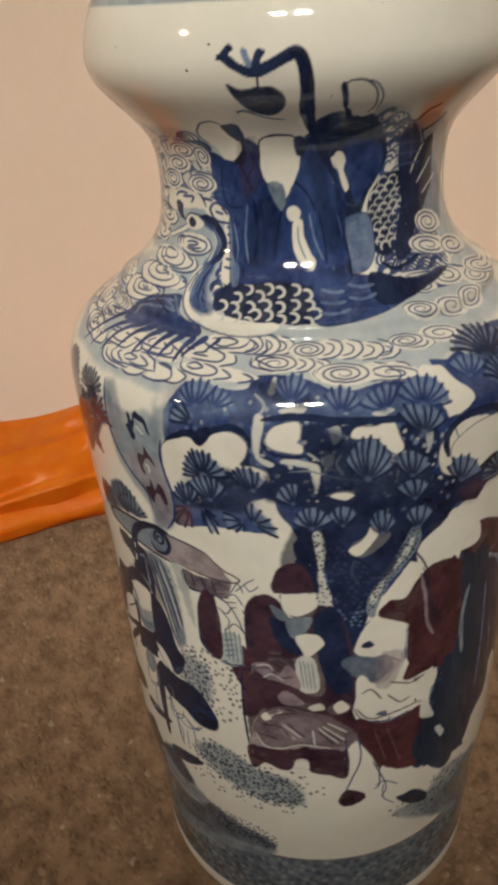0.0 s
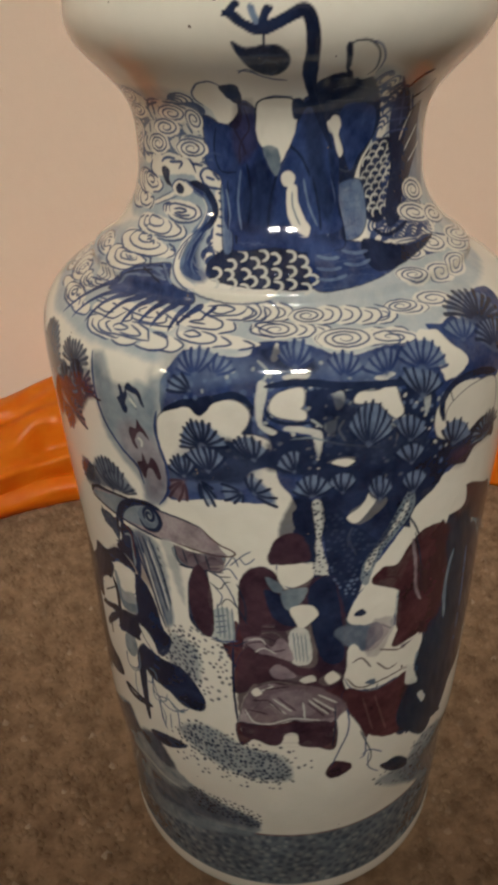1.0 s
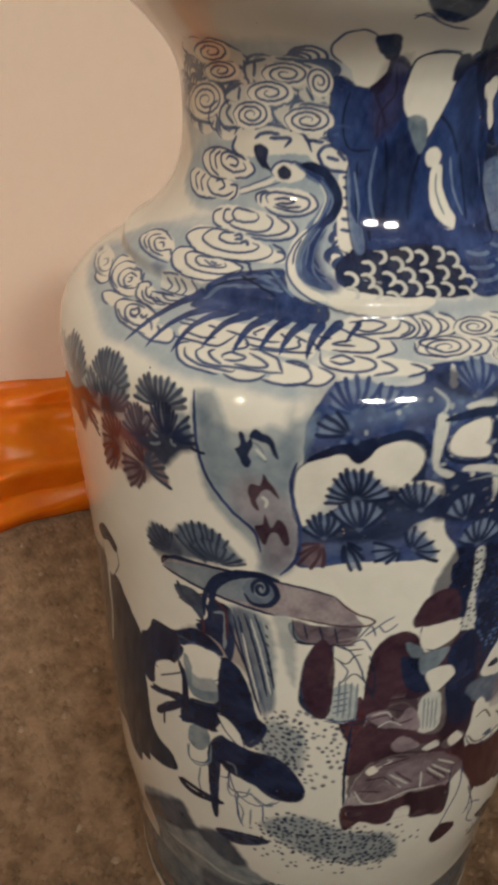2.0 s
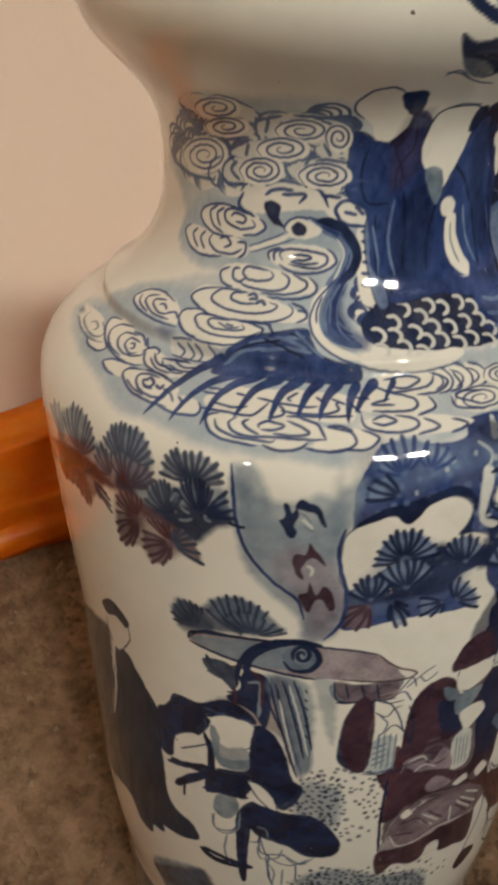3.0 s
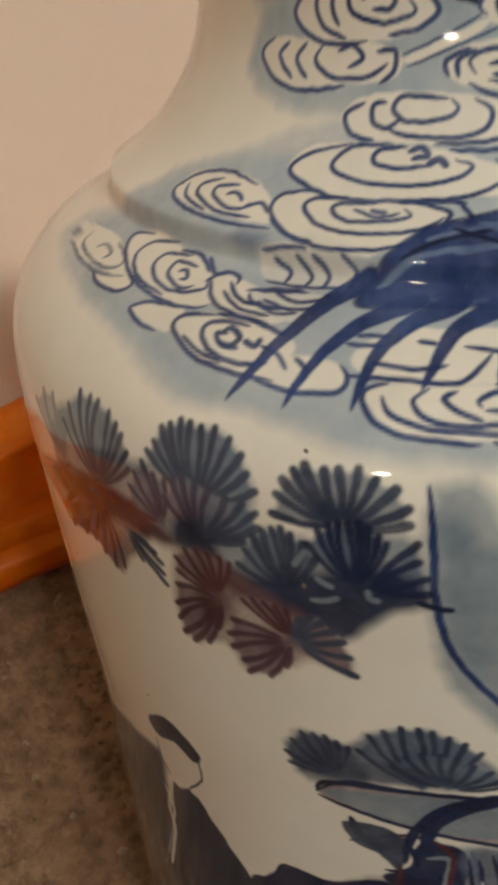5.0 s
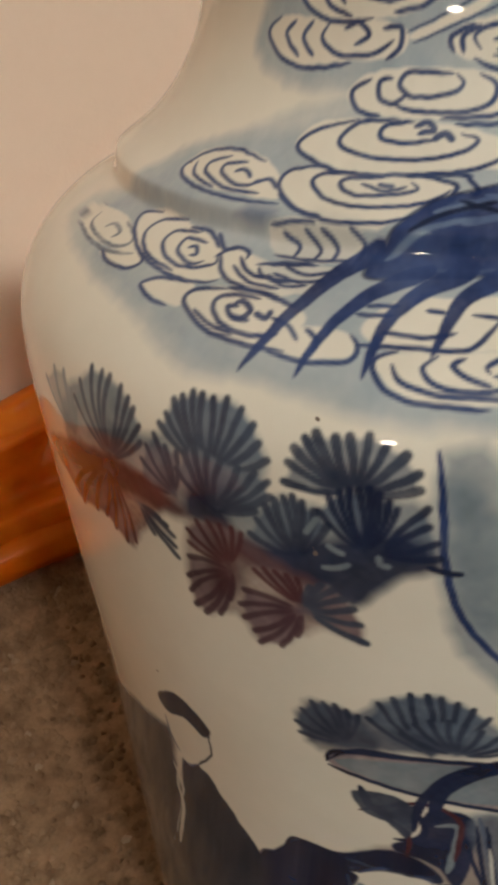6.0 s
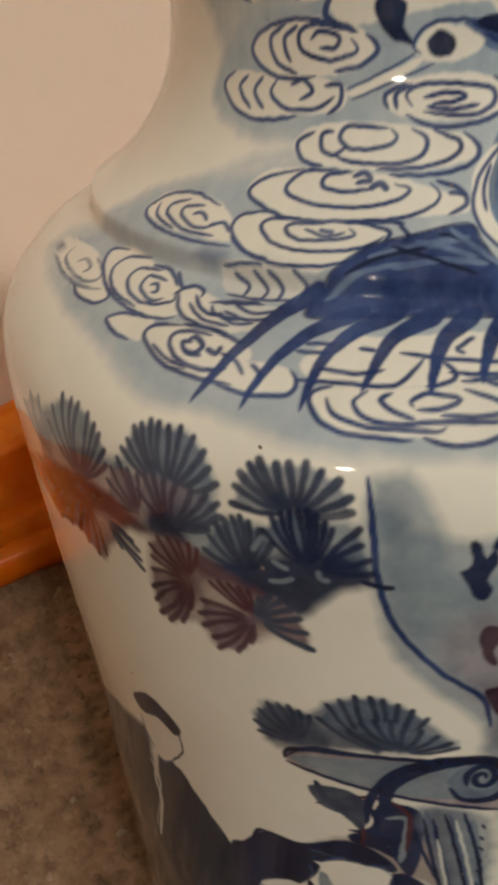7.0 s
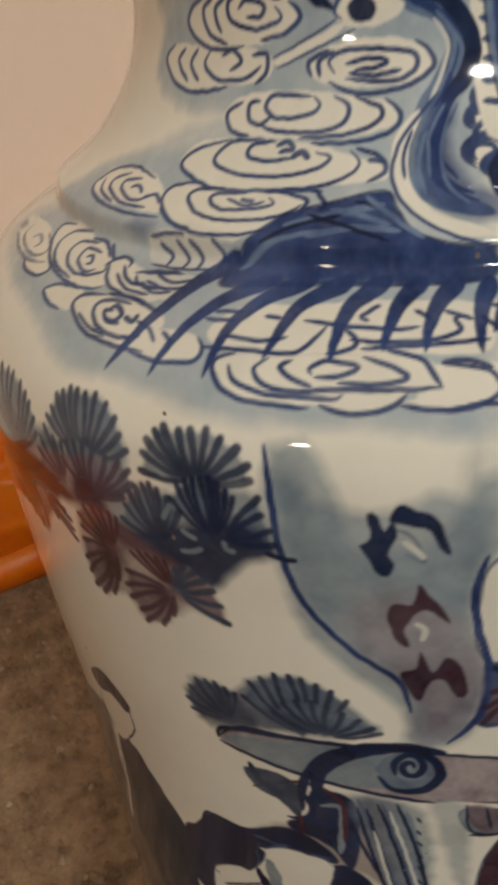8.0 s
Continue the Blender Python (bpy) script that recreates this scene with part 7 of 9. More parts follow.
wash("navy", 0.95, 2.2, (-120.9, 297), (-115.7, 296.3), (-111.2, 291.6), (-104.8, 291.8), (-98, 295.4), (-93.3, 297.1), (-88.1, 298.7), (-83, 296.3), (-82.3, 293), (-86.7, 291.2), (-90.4, 287.6), (-92.9, 283.8), (-94.7, 283.2), (-98.1, 285.6), (-103.2, 286), (-107.8, 286.1), (-112.6, 287.1), (-116.2, 290.7), (-121.6, 291.3))
stroke("navy", 1.1, (-84.2, 293.6), (-82, 293), (-79.6, 293))
stroke("slate", 1.0, (-98.8, 289.9), (-96.4, 290.6), (-94.8, 291.7))
stroke("slate", 1.0, (-90.9, 294.2), (-90.5, 292.8), (-89, 292.6))
stroke("slate", 1.0, (-98, 294.4), (-97, 293.7), (-95.6, 293.3))
stroke("slate", 1.0, (-101.2, 295.5), (-100.2, 297.3), (-99.6, 298.9))
wash("rust", 0.85, 1.6, (-168.6, 285.3), (-150.6, 293.9), (-140.7, 295.7), (-131.9, 295.7), (-125.9, 293.3), (-122.2, 291), (-127.7, 290.3), (-135.4, 278.9), (-139.4, 276.9), (-144.7, 280.2), (-154.1, 278), (-159.8, 280.1))
wash("rust", 0.75, 2.0, (-122.7, 287.3), (-118.7, 292.1), (-113.1, 292.5), (-108.5, 289.9), (-103.2, 287.9), (-98.1, 286.2), (-94.7, 282.7), (-93, 276), (-98.2, 276.9), (-103.3, 273.3), (-110, 269.1), (-113.8, 273.6), (-121, 270.4), (-123.8, 274.9))
wash("maroon", 0.85, 2.5, (-157.6, 289.2), (-142.7, 294.8), (-133.2, 295.7), (-126.9, 294.5), (-121.9, 292.8), (-121.4, 290.5), (-127.8, 289.6), (-134.6, 289.3), (-142.7, 288.8), (-154.1, 286))
fan("maroon", "dusk", 0.9, 0.9, (-139.4, 294.6), (-157.3, 279.6), (-154.4, 277.5), (-148.3, 279.4), (-144.8, 279.9), (-142.1, 278.4), (-139, 277.1), (-136.1, 278.5))
fan("pine", "slate", 0.7, 0.9, (-133, 288.9), (-128.3, 288.2), (-126.7, 287.2), (-125.4, 285.4), (-125.4, 283.2), (-125.2, 281), (-130.3, 283.6))
fan("maroon", "dusk", 0.9, 0.8, (-114.4, 284), (-122.1, 285.8), (-122, 288.5), (-119.9, 291.2), (-117.6, 291.9), (-115.5, 292.1), (-113.3, 292.5), (-111.5, 292))
fan("plum", "dusk", 0.9, 1, (-113.7, 283.7), (-122.6, 282.5), (-123.5, 277.7), (-123.5, 274.4), (-122.7, 271.5), (-120.7, 270.5), (-117.5, 271.9), (-115.1, 276.6))
fan("maroon", "dusk", 0.95, 0.9, (-102, 280.4), (-109.9, 285.5), (-108.1, 286.3), (-106.3, 286.3), (-104.5, 286.3), (-102.8, 286.2))
fan("plum", "dusk", 1, 1, (-102, 279.9), (-112, 280.2), (-113.1, 276.5), (-112.6, 273.6), (-110.8, 271.4), (-110, 269.1), (-106.1, 270.1), (-103.2, 273.6))
fan("pine", "dusk", 0.9, 1.1, (-101.9, 279.9), (-100.8, 285.3), (-98.9, 286.4), (-97.1, 285.9), (-95.4, 284.6), (-94.1, 282.9), (-93.2, 279.8), (-92.3, 276.2))
wash("maroon", 0.6, 3.0, (-117.9, 290), (-113.3, 289.7), (-109.7, 286.6), (-113.2, 280.2), (-117.9, 276.7), (-118.3, 282.8))
wash("shade", 0.85, 1.5, (-103.8, 253.7), (-100.3, 258.9), (-94.1, 259.1), (-89.1, 263.9), (-82.4, 267.1), (-76, 264.6), (-70.8, 259.4), (-67.5, 256.1), (-79.4, 253.4), (-96.3, 248.5), (-102.3, 247.9))
fan("pine", "shade", 1, 0.9, (-95.5, 249.7), (-103.9, 248.8), (-104.4, 251.6), (-103.3, 255.5), (-101.4, 258.4), (-99.3, 259.2), (-97.3, 259.4), (-95.3, 258.9), (-93.4, 258.3))
fan("pine", "shade", 1, 0.9, (-81.1, 251.2), (-91.8, 258.3), (-90.1, 262.6), (-87.9, 264.6), (-85.3, 266.4), (-82.8, 266.9), (-80.6, 266.7), (-78.1, 266), (-75.6, 265), (-73.1, 263.2))
fan("pine", "shade", 0.9, 0.9, (-77.2, 252.3), (-86.1, 256.1), (-84.3, 259.2), (-82, 260.7), (-79.3, 261.4), (-76.6, 260.9), (-73.9, 259.8), (-71.3, 258.6), (-69.1, 256.9), (-67.7, 255.7))
wash("pine", 0.6, 2.0, (-98.6, 251), (-89.5, 256.6), (-81.5, 257), (-75, 254.9), (-86.3, 250.9), (-96.3, 248.3))
wash("pine", 0.7, 2.0, (-104.1, 254.3), (-101.4, 259), (-96.1, 259.3), (-91.9, 256.6), (-89.8, 248.9), (-97.7, 246.1), (-101.8, 246), (-103.6, 249.4))
# robes on the neck, as plain shapes
patch("mark", "navy", (-38.8, 402.7), (-33.1, 408.2), (-27.4, 411.2), (-21.7, 406.1), (-23.1, 399.5), (-30.3, 395.7), (-37.2, 395.1))
patch("robe", "cobalt", (-42.2, 385.2), (-30.3, 395), (-21.8, 398.1), (-8.5, 395.1), (0.5, 397.7), (2.7, 404.6), (3, 412.4), (8.7, 412.3), (15.2, 399.2), (23.9, 384.8), (24.3, 378.2), (27.2, 361.3), (12.8, 359.9), (-10.7, 361.5), (-37.1, 360.6), (-42.5, 373.3))
patch("robe", "navy", (8.1, 417.4), (11.9, 421.7), (19.3, 423.5), (25.4, 420.5), (33.8, 421.3), (46.9, 411), (53.4, 401.5), (48, 394.7), (40.9, 388.7), (36.1, 381.9), (28.9, 381.3), (22.3, 390.5), (14.7, 404.5))
# long leaf and scroll
patch("mark", "pine", (-94.2, 236.2), (-86.4, 237.8), (-82.8, 233.2), (-84, 224.6), (-87.7, 228.5), (-92.5, 230.4))
# robes on the neck, as plain shapes
patch("mark", "navy", (-31.8, 393.4), (-21, 395.2), (-11.4, 391.9), (-10.8, 385.6), (-6.5, 375.5), (1.8, 366), (-6, 364.7), (-16.5, 366.2), (-28.7, 368.3), (-32.9, 380.6))
patch("mark", "navy", (1, 395.2), (3.3, 410.1), (9.3, 411), (15.7, 397.5), (15.8, 385.5), (6, 387.4))
patch("robe", "blue", (-45.5, 383.7), (-34, 393.6), (-36.3, 385.3), (-38.7, 373.4), (-35.9, 360.2), (-41.1, 360), (-46, 374.9))
patch("mark", "cobalt", (24.9, 404.2), (28.4, 409.7), (46.3, 407.2), (50.5, 398.1), (40, 390.7), (34.6, 386.5), (28.5, 395.4))
# flecks left bare in the crown
stroke("mist", 1.0, (-17.6, 317.8), (-14.1, 314.2), (-15.6, 310.8))
stroke("mist", 1.0, (11.4, 296), (9.8, 292.1), (12.3, 287.5))
stroke("mist", 0.9, (25.8, 293.4), (31, 289), (30.9, 283.6))
stroke("mist", 0.9, (0.2, 297.3), (4.1, 293.9))
stroke("mist", 0.8, (-7, 315.8), (-2.4, 316), (0.6, 318.1))
# s-shaped band and ring
stroke("blue", 4.2, (-71.3, 381.6), (-58, 379.1), (-52.4, 374.8), (-54.8, 370.1), (-60.3, 364.4), (-63.1, 359.1), (-61.3, 353.3), (-56.2, 350), (-49.1, 347.6))
# robes on the neck, as plain shapes
patch("robe", "blue", (25, 381.3), (42, 382.6), (45.3, 371.5), (38.7, 364), (27.2, 362.9), (25.7, 370.9))
# long leaf and scroll
stroke("navy", 0.9, (-99.2, 242.9), (-93.4, 248.8), (-80.6, 250.4), (-65.5, 251.7), (-49, 250.2), (-40.2, 247.8))
stroke("maroon", 0.8, (-40.2, 247.8), (-34.7, 242), (-27.3, 237.4), (-33.9, 235.1), (-51.4, 237.1))
stroke("navy", 0.8, (-98.8, 242), (-86.3, 239.9), (-73.7, 238.5), (-61.6, 236.8))
patch("mark", "shade", (-68.6, 245.8), (-65.4, 250.8), (-59.7, 250.6), (-58, 245.4), (-61.8, 240.4), (-66.5, 240.7))
# darker boughs under the fans
wash("navy", 0.85, 2.5, (2.7, 308.2), (13.1, 302), (16.3, 299.6), (23.4, 293.2), (39.7, 286.8), (49.8, 271), (28.7, 266.7), (10.1, 273.5), (3.9, 278.9), (5, 290.4))
wash("navy", 0.8, 2.0, (-13.5, 288.9), (0.5, 288.9), (1.9, 277.1), (-5.3, 274.6), (-12.9, 279.4))
wash("navy", 0.8, 2.0, (-16.9, 321.7), (-10.4, 322.5), (1.8, 317.3), (1.3, 313.5), (-7.6, 314.7), (-13.6, 316.3))
wash("navy", 0.85, 1.5, (6.2, 273.1), (29.2, 264.2), (32.6, 243.5), (23.8, 230.9), (13.6, 220.5), (7, 243.4))
wash("navy", 0.8, 1.5, (-10.5, 248.3), (-6.9, 262.3), (-0.7, 266.3), (2.7, 244.2), (3, 233.8), (-7.6, 236.7))
patch("mark", "white", (7.7, 279.2), (12.1, 280.2), (15.8, 278.8), (12.6, 276.8))
patch("mark", "white", (14, 253.7), (17.9, 256.8), (20.7, 260.1), (22.6, 264.3), (25.3, 260.3), (22.7, 255.5), (18.3, 250.7))
# pine fans of the crown
wash("navy", 0.85, 2.0, (-47.7, 274.5), (-39.4, 283.4), (-27.8, 289.4), (-11.7, 283.5), (-8, 275.4), (-17.4, 277.7), (-23.2, 270.6), (-38, 270.2), (-45.7, 268.6))
fan("navy", "sea", 1, 1.04, (-35.2, 273.5), (-43.4, 280.4), (-41.2, 282.7), (-38.8, 284.6), (-36.6, 285.1), (-34.2, 284.8), (-31.8, 284.1), (-28.8, 281.1))
fan("navy", "sea", 1, 1.04, (-37, 284.8), (-45, 283.3), (-44.9, 285.8), (-44.4, 288.3), (-43.3, 291.6), (-41.7, 293.6), (-40.2, 295), (-38.3, 294.9), (-36.1, 295), (-33.7, 294.4), (-31.4, 291.6), (-29.2, 289.1), (-27.6, 285.8))
fan("navy", "sea", 1, 1.04, (-18.8, 280.1), (-25.9, 286.3), (-25.4, 288.8), (-23.9, 290.1), (-21.8, 290.8), (-19.4, 290.3), (-16.7, 288.8), (-14, 285.4))
fan("navy", "sea", 1, 1.04, (-44.7, 269.9), (-50.5, 273), (-49.6, 276.4), (-48.1, 278.3), (-46.3, 279.5), (-44.2, 279.4), (-42.1, 278.4), (-40, 276))
fan("plum", "dusk", 1, 1.04, (-44.9, 268.6), (-50.6, 267.3), (-51.3, 263.5), (-51.5, 259.7), (-48, 258.5), (-44.6, 259.8))
fan("navy", "sea", 0.8, 1.04, (-39.2, 269.9), (-34.4, 267.1), (-33.4, 263.4), (-33.8, 259.3), (-36.4, 259), (-38.7, 262.3))
fan("navy", "sea", 0.8, 1.04, (-23.2, 266.7), (-30.6, 269.6), (-30.7, 266.3), (-29.6, 262.5), (-26.3, 261.8), (-23.3, 262.6))
fan("navy", "sea", 0.8, 1.04, (-19.6, 266.2), (-22, 272.9), (-19.6, 274.9), (-16.6, 272.5), (-13.7, 268.8), (-11.3, 264.9), (-11.3, 261))
fan("cobalt", "sea", 1, 0.975, (-32.4, 311.8), (-36.1, 317.8), (-32.5, 318.9), (-29.5, 318.4), (-26.9, 317.1), (-25.5, 314.4))
fan("cobalt", "sea", 1, 0.975, (-39, 310.9), (-45.7, 312.8), (-45.6, 316.1), (-44.3, 318.9), (-41.8, 320.4), (-39, 321.3), (-35.8, 321), (-32.4, 319.3))
fan("navy", "sea", 1, 0.975, (-39.7, 305.5), (-48.5, 304.8), (-48.2, 308), (-46.5, 310.1), (-43.6, 311.3))
fan("cobalt", "sea", 1, 0.975, (-4.8, 314.8), (-10.1, 319.5), (-9.4, 322.8), (-7.3, 324.5), (-4.5, 325.6), (-1.5, 324.9), (0.5, 322.1), (1.1, 317.8))
fan("cobalt", "sea", 1, 0.975, (11.6, 310.9), (6.8, 317.1), (9.3, 319.5), (12.3, 320), (15.3, 319.1), (17.2, 316.9), (18.4, 313.9))
fan("cobalt", "sea", 1, 0.975, (26.7, 309.8), (18.5, 313.1), (21.3, 316.1), (24, 317.9), (26.8, 318.9), (30, 319), (32.4, 317.3))
fan("navy", "sea", 1, 0.975, (40.4, 298.8), (31.4, 308.1), (33.5, 310.9), (36.7, 311.4), (40.1, 311.3), (43.4, 309.2), (46.6, 305.9), (48.4, 302.2))
fan("cobalt", "sea", 1, 0.975, (40.2, 309.4), (32.2, 314.9), (34.4, 317.9), (37.5, 319.6), (41, 319.8), (44.5, 319.4), (47.3, 317.8), (49.2, 314.9), (50.7, 311.8), (51.4, 308.2))
fan("cobalt", "sea", 1, 0.975, (61.7, 314.1), (54.9, 321), (59.1, 322.5), (63, 323.1), (66.8, 322.5), (69.9, 320.2), (70.9, 316.7))
fan("cobalt", "sea", 1, 0.975, (80.6, 318.7), (72.1, 325.1), (76.9, 328.2), (83, 328.8), (87.9, 327.6), (91, 325.3))
fan("navy", "sea", 1, 0.975, (20.5, 283.5), (12.8, 292.8), (14, 296.9), (16.2, 299.6), (18.6, 301.6), (21.2, 301.8), (23.8, 300.2), (26.1, 297.1), (28.4, 292.9), (29.2, 288.3))
fan("navy", "sea", 1, 0.975, (36.9, 281.9), (30.4, 289.5), (31.5, 293.3), (34.6, 294), (37.3, 293.2), (40.4, 290.4), (43.5, 285.5))
fan("navy", "sea", 1, 0.975, (38.9, 271.7), (31.1, 278.6), (33.4, 281.1), (37, 281.6), (40.8, 280.3), (44, 277.3))
fan("navy", "sea", 1, 0.975, (58.2, 273.5), (51.1, 282.3), (53.1, 285.4), (56.6, 285.6), (60.4, 284.4), (65, 280.4), (69, 274.3))
fan("navy", "sea", 1, 0.975, (26.9, 258.8), (21.6, 265), (22.5, 269), (24.4, 271.1), (27.1, 270.4), (29.9, 267.4), (31.7, 263.5))
fan("navy", "sea", 1, 0.975, (41.2, 258.1), (35.3, 264.8), (36.5, 268.4), (39.8, 269.2), (43.3, 268.4), (46.7, 264.6))
fan("navy", "sea", 1, 0.975, (12.2, 264.8), (6.9, 269.9), (8.6, 273.6), (11.4, 274.6), (14.8, 273.6), (17.1, 270.1))
fan("navy", "sea", 1, 0.975, (1.3, 264.5), (-5.5, 267.4), (-4.1, 271.6), (-1.8, 273.8), (0.6, 275.1), (3.5, 274.3), (6.1, 271.9), (8.8, 268.3))
fan("navy", "sea", 1, 0.975, (-4.9, 275.4), (-11.3, 278.5), (-9.9, 282.3), (-8, 284.5), (-5.6, 285.3), (-2.9, 284.3))
# figures below, as plain shapes
stroke("navy", 1.3, (-99.2, 242.9), (-96.5, 247.1), (-80.6, 250.4), (-65.5, 251.7))
stroke("navy", 1.2, (-98.8, 242), (-86.3, 239.9), (-73.7, 238.5), (-58.2, 236.7))
# robes on the neck, as plain shapes
stroke("navy", 1.4, (24.3, 379.9), (27.2, 370.8), (27.6, 362.3))
stroke("navy", 1.0, (-38, 385.3), (-37.4, 373.5), (-34, 362.6))
stroke("navy", 1.0, (8.9, 385.6), (10.1, 376.9), (11.5, 364.2))
stroke("blue", 1.0, (18.5, 387.1), (20.6, 380.1), (21.7, 372.9))
# pines and robes round the east side
pine_tuft("navy", (73.2, 317.8), (84.8, 327.8), 200, 13, "blue")
pine_tuft("navy", (77.4, 306.4), (83.9, 316.4), 170, 11, "blue")
# s-shaped band and ring
stroke("cobalt", 1.6, (-69.8, 382.1), (-56.6, 379.7), (-49.5, 374.7), (-51.3, 369.9), (-56.7, 365.1), (-59.1, 359), (-57.6, 353.9), (-51.9, 351.2))
stroke("cobalt", 0.9, (-66.8, 380.7), (-58, 377.8), (-55, 374.2), (-57.2, 369.4))
# long leaf and scroll
stroke("navy", 2.0, (-83, 227.7), (-82, 238), (-77.2, 247.1), (-68.8, 252.1), (-60.8, 251), (-57.6, 245.9), (-60.4, 240.6), (-65.5, 239.8), (-68.3, 243.3))
# figures below, as plain shapes
stroke("navy", 2.8, (-79.9, 232.9), (-79, 241), (-73.8, 248), (-65.5, 252.2), (-57.3, 251.8))
# pines and robes round the east side
pine_tuft("navy", (79.9, 268.4), (78.1, 279.4), 150, 9, "slate")
# streaks along the curved neck band
stroke("cobalt", 0.9, (-63.2, 380.3), (-55.1, 377.3), (-52.8, 373.3), (-55.1, 369.3), (-58.8, 365.2))
stroke("cobalt", 0.9, (-56.6, 366), (-60.3, 360.8), (-60.5, 356.3), (-57.7, 352.4), (-51, 349.7))
stroke("cobalt", 0.7, (-54.5, 367.6), (-57.5, 362.5), (-57.9, 357.6), (-54.5, 353.7))
stroke("pale", 0.6, (-59.4, 377.5), (-55.7, 374.2), (-57.2, 370.2), (-60.1, 366.1))
# s-shaped band and ring
stroke("white", 2.7, (-62.9, 364.6), (-66.5, 360.1), (-66.7, 354.6), (-63.6, 349.6), (-57.1, 345.7), (-49.9, 343.7))
stroke("white", 4.0, (-48.8, 343.5), (-31.1, 341.9), (-11.6, 343.6))
# robes on the neck, as plain shapes
patch("mark", "slate", (-16.3, 394.4), (-9.6, 393.4), (-7.4, 390), (-10.2, 385.5), (-14.3, 389.3))
# s-shaped band and ring
stroke("white", 1.3, (-82.4, 377.5), (-90.9, 375.1), (-101.4, 372.5))
# robes on the neck, as plain shapes
patch("mark", "white", (-20.3, 410.5), (-14.2, 413.6), (-3.4, 413.4), (0.7, 410.9), (-1.3, 407.9), (-1.5, 404.3), (-1, 399.1), (-5.4, 395.1), (-8.2, 391.7), (-12.2, 393.7), (-16.3, 395.1), (-21, 396.1), (-22.8, 399.5), (-21, 404.7))
patch("mark", "white", (-54.7, 415.4), (-50.1, 419), (-43.3, 420.5), (-38.6, 418.6), (-36.6, 414.8), (-32.8, 411.9), (-32.5, 408.2), (-36.3, 404.5), (-40.9, 403.4), (-45.9, 404.3), (-47.7, 407.9), (-51.6, 410.1), (-55.2, 412.4))
patch("mark", "white", (22.5, 430.3), (25.3, 434.2), (31.1, 433.7), (35.8, 428.4), (35.6, 422.1), (29.2, 420.1), (24.9, 424.3))
# long leaf and scroll
patch("mark", "white", (-65, 247), (-63.7, 249.6), (-62, 248.1), (-62.6, 245.3), (-64.3, 245.1))
# streaks along the curved neck band
stroke("cobalt", 0.6, (-64.3, 361.9), (-66, 357.9), (-65.5, 354.1))
stroke("slate", 0.6, (-62.3, 362.7), (-63.9, 359.2), (-64, 355.5))
# s-shaped band and ring
patch("mark", "white", (-84.1, 379.3), (-80.2, 382.2), (-72.5, 381.8), (-66.5, 379.7), (-70.8, 377.6), (-78.3, 377.1), (-82.9, 377.7))
patch("mark", "navy", (-95.5, 385.5), (-90.9, 386.4), (-86.9, 385.1), (-87.6, 382.2), (-84.5, 379.6), (-90.8, 380.5), (-94.6, 383))
# robes on the neck, as plain shapes
patch("mark", "navy", (-1.6, 412.8), (4.6, 409.7), (3.1, 405.3), (-1, 404.7), (-1.4, 408.3))
stroke("white", 1.8, (-1.9, 397.4), (-6.5, 393.4), (-10.4, 388.3))
patch("mark", "white", (-10.9, 385.9), (-6.5, 387.6), (-1.2, 386.2), (-2.3, 383.6), (-7.4, 383.1))
stroke("white", 3.6, (-3.6, 383.4), (-5.2, 377.2), (-2.1, 371), (3.7, 366.1))
patch("mark", "navy", (-38.9, 418.4), (-32.2, 419.7), (-29.1, 417.8), (-30.5, 414.3), (-35.5, 412.7), (-37.9, 414.9))
patch("mark", "white", (18.1, 403.3), (24, 403.9), (25.8, 399), (20.3, 399.3))
stroke("white", 1.8, (21.7, 398.4), (24.9, 394.8), (27.7, 391.3))
# robes on the neck, as plain shapes
stroke("navy", 2.0, (19, 433.9), (20.5, 426.6), (24.8, 418.9))
# s-shaped band and ring
stroke("line", 0.8, (-58, 367.3), (-65.2, 362.1), (-68.3, 357.3), (-67.6, 352.4), (-62.8, 347.3), (-55.4, 343.3), (-49.3, 341.7))
stroke("line", 0.8, (-82.9, 378.2), (-84.8, 379.6), (-81, 382.2), (-72.5, 382.7), (-62.5, 381.6))
stroke("line", 0.5, (-84, 378.4), (-91.7, 376.1), (-102.4, 373.3))
stroke("line", 0.5, (-79.3, 376.9), (-88.4, 374.7), (-100.4, 371.8))
stroke("line", 0.6, (-56.6, 343.4), (-45.1, 341.1), (-29.6, 340), (-13.1, 341.1))
# robes on the neck, as plain shapes
stroke("line", 0.8, (-22.5, 399.5), (-20.7, 404.7), (-20.3, 410.5), (-14.2, 413.8), (-2.9, 413.6))
stroke("line", 0.6, (-6.7, 382.4), (-8.4, 376.9), (-4.7, 370.2), (1.1, 365.3))
stroke("line", 0.9, (-51.7, 409.7), (-55.5, 412.6), (-55, 415.4), (-50.1, 419.2), (-43, 420.7), (-38.3, 418.8))
stroke("line", 0.8, (21.8, 429.8), (25.2, 434.7), (31.5, 434.1), (36.1, 428.4), (35.5, 422.4))
# s-shaped band and ring
patch("mark", "navy", (-81.4, 379.7), (-77.9, 381.6), (-73.9, 380), (-75, 378), (-79.2, 377.9))
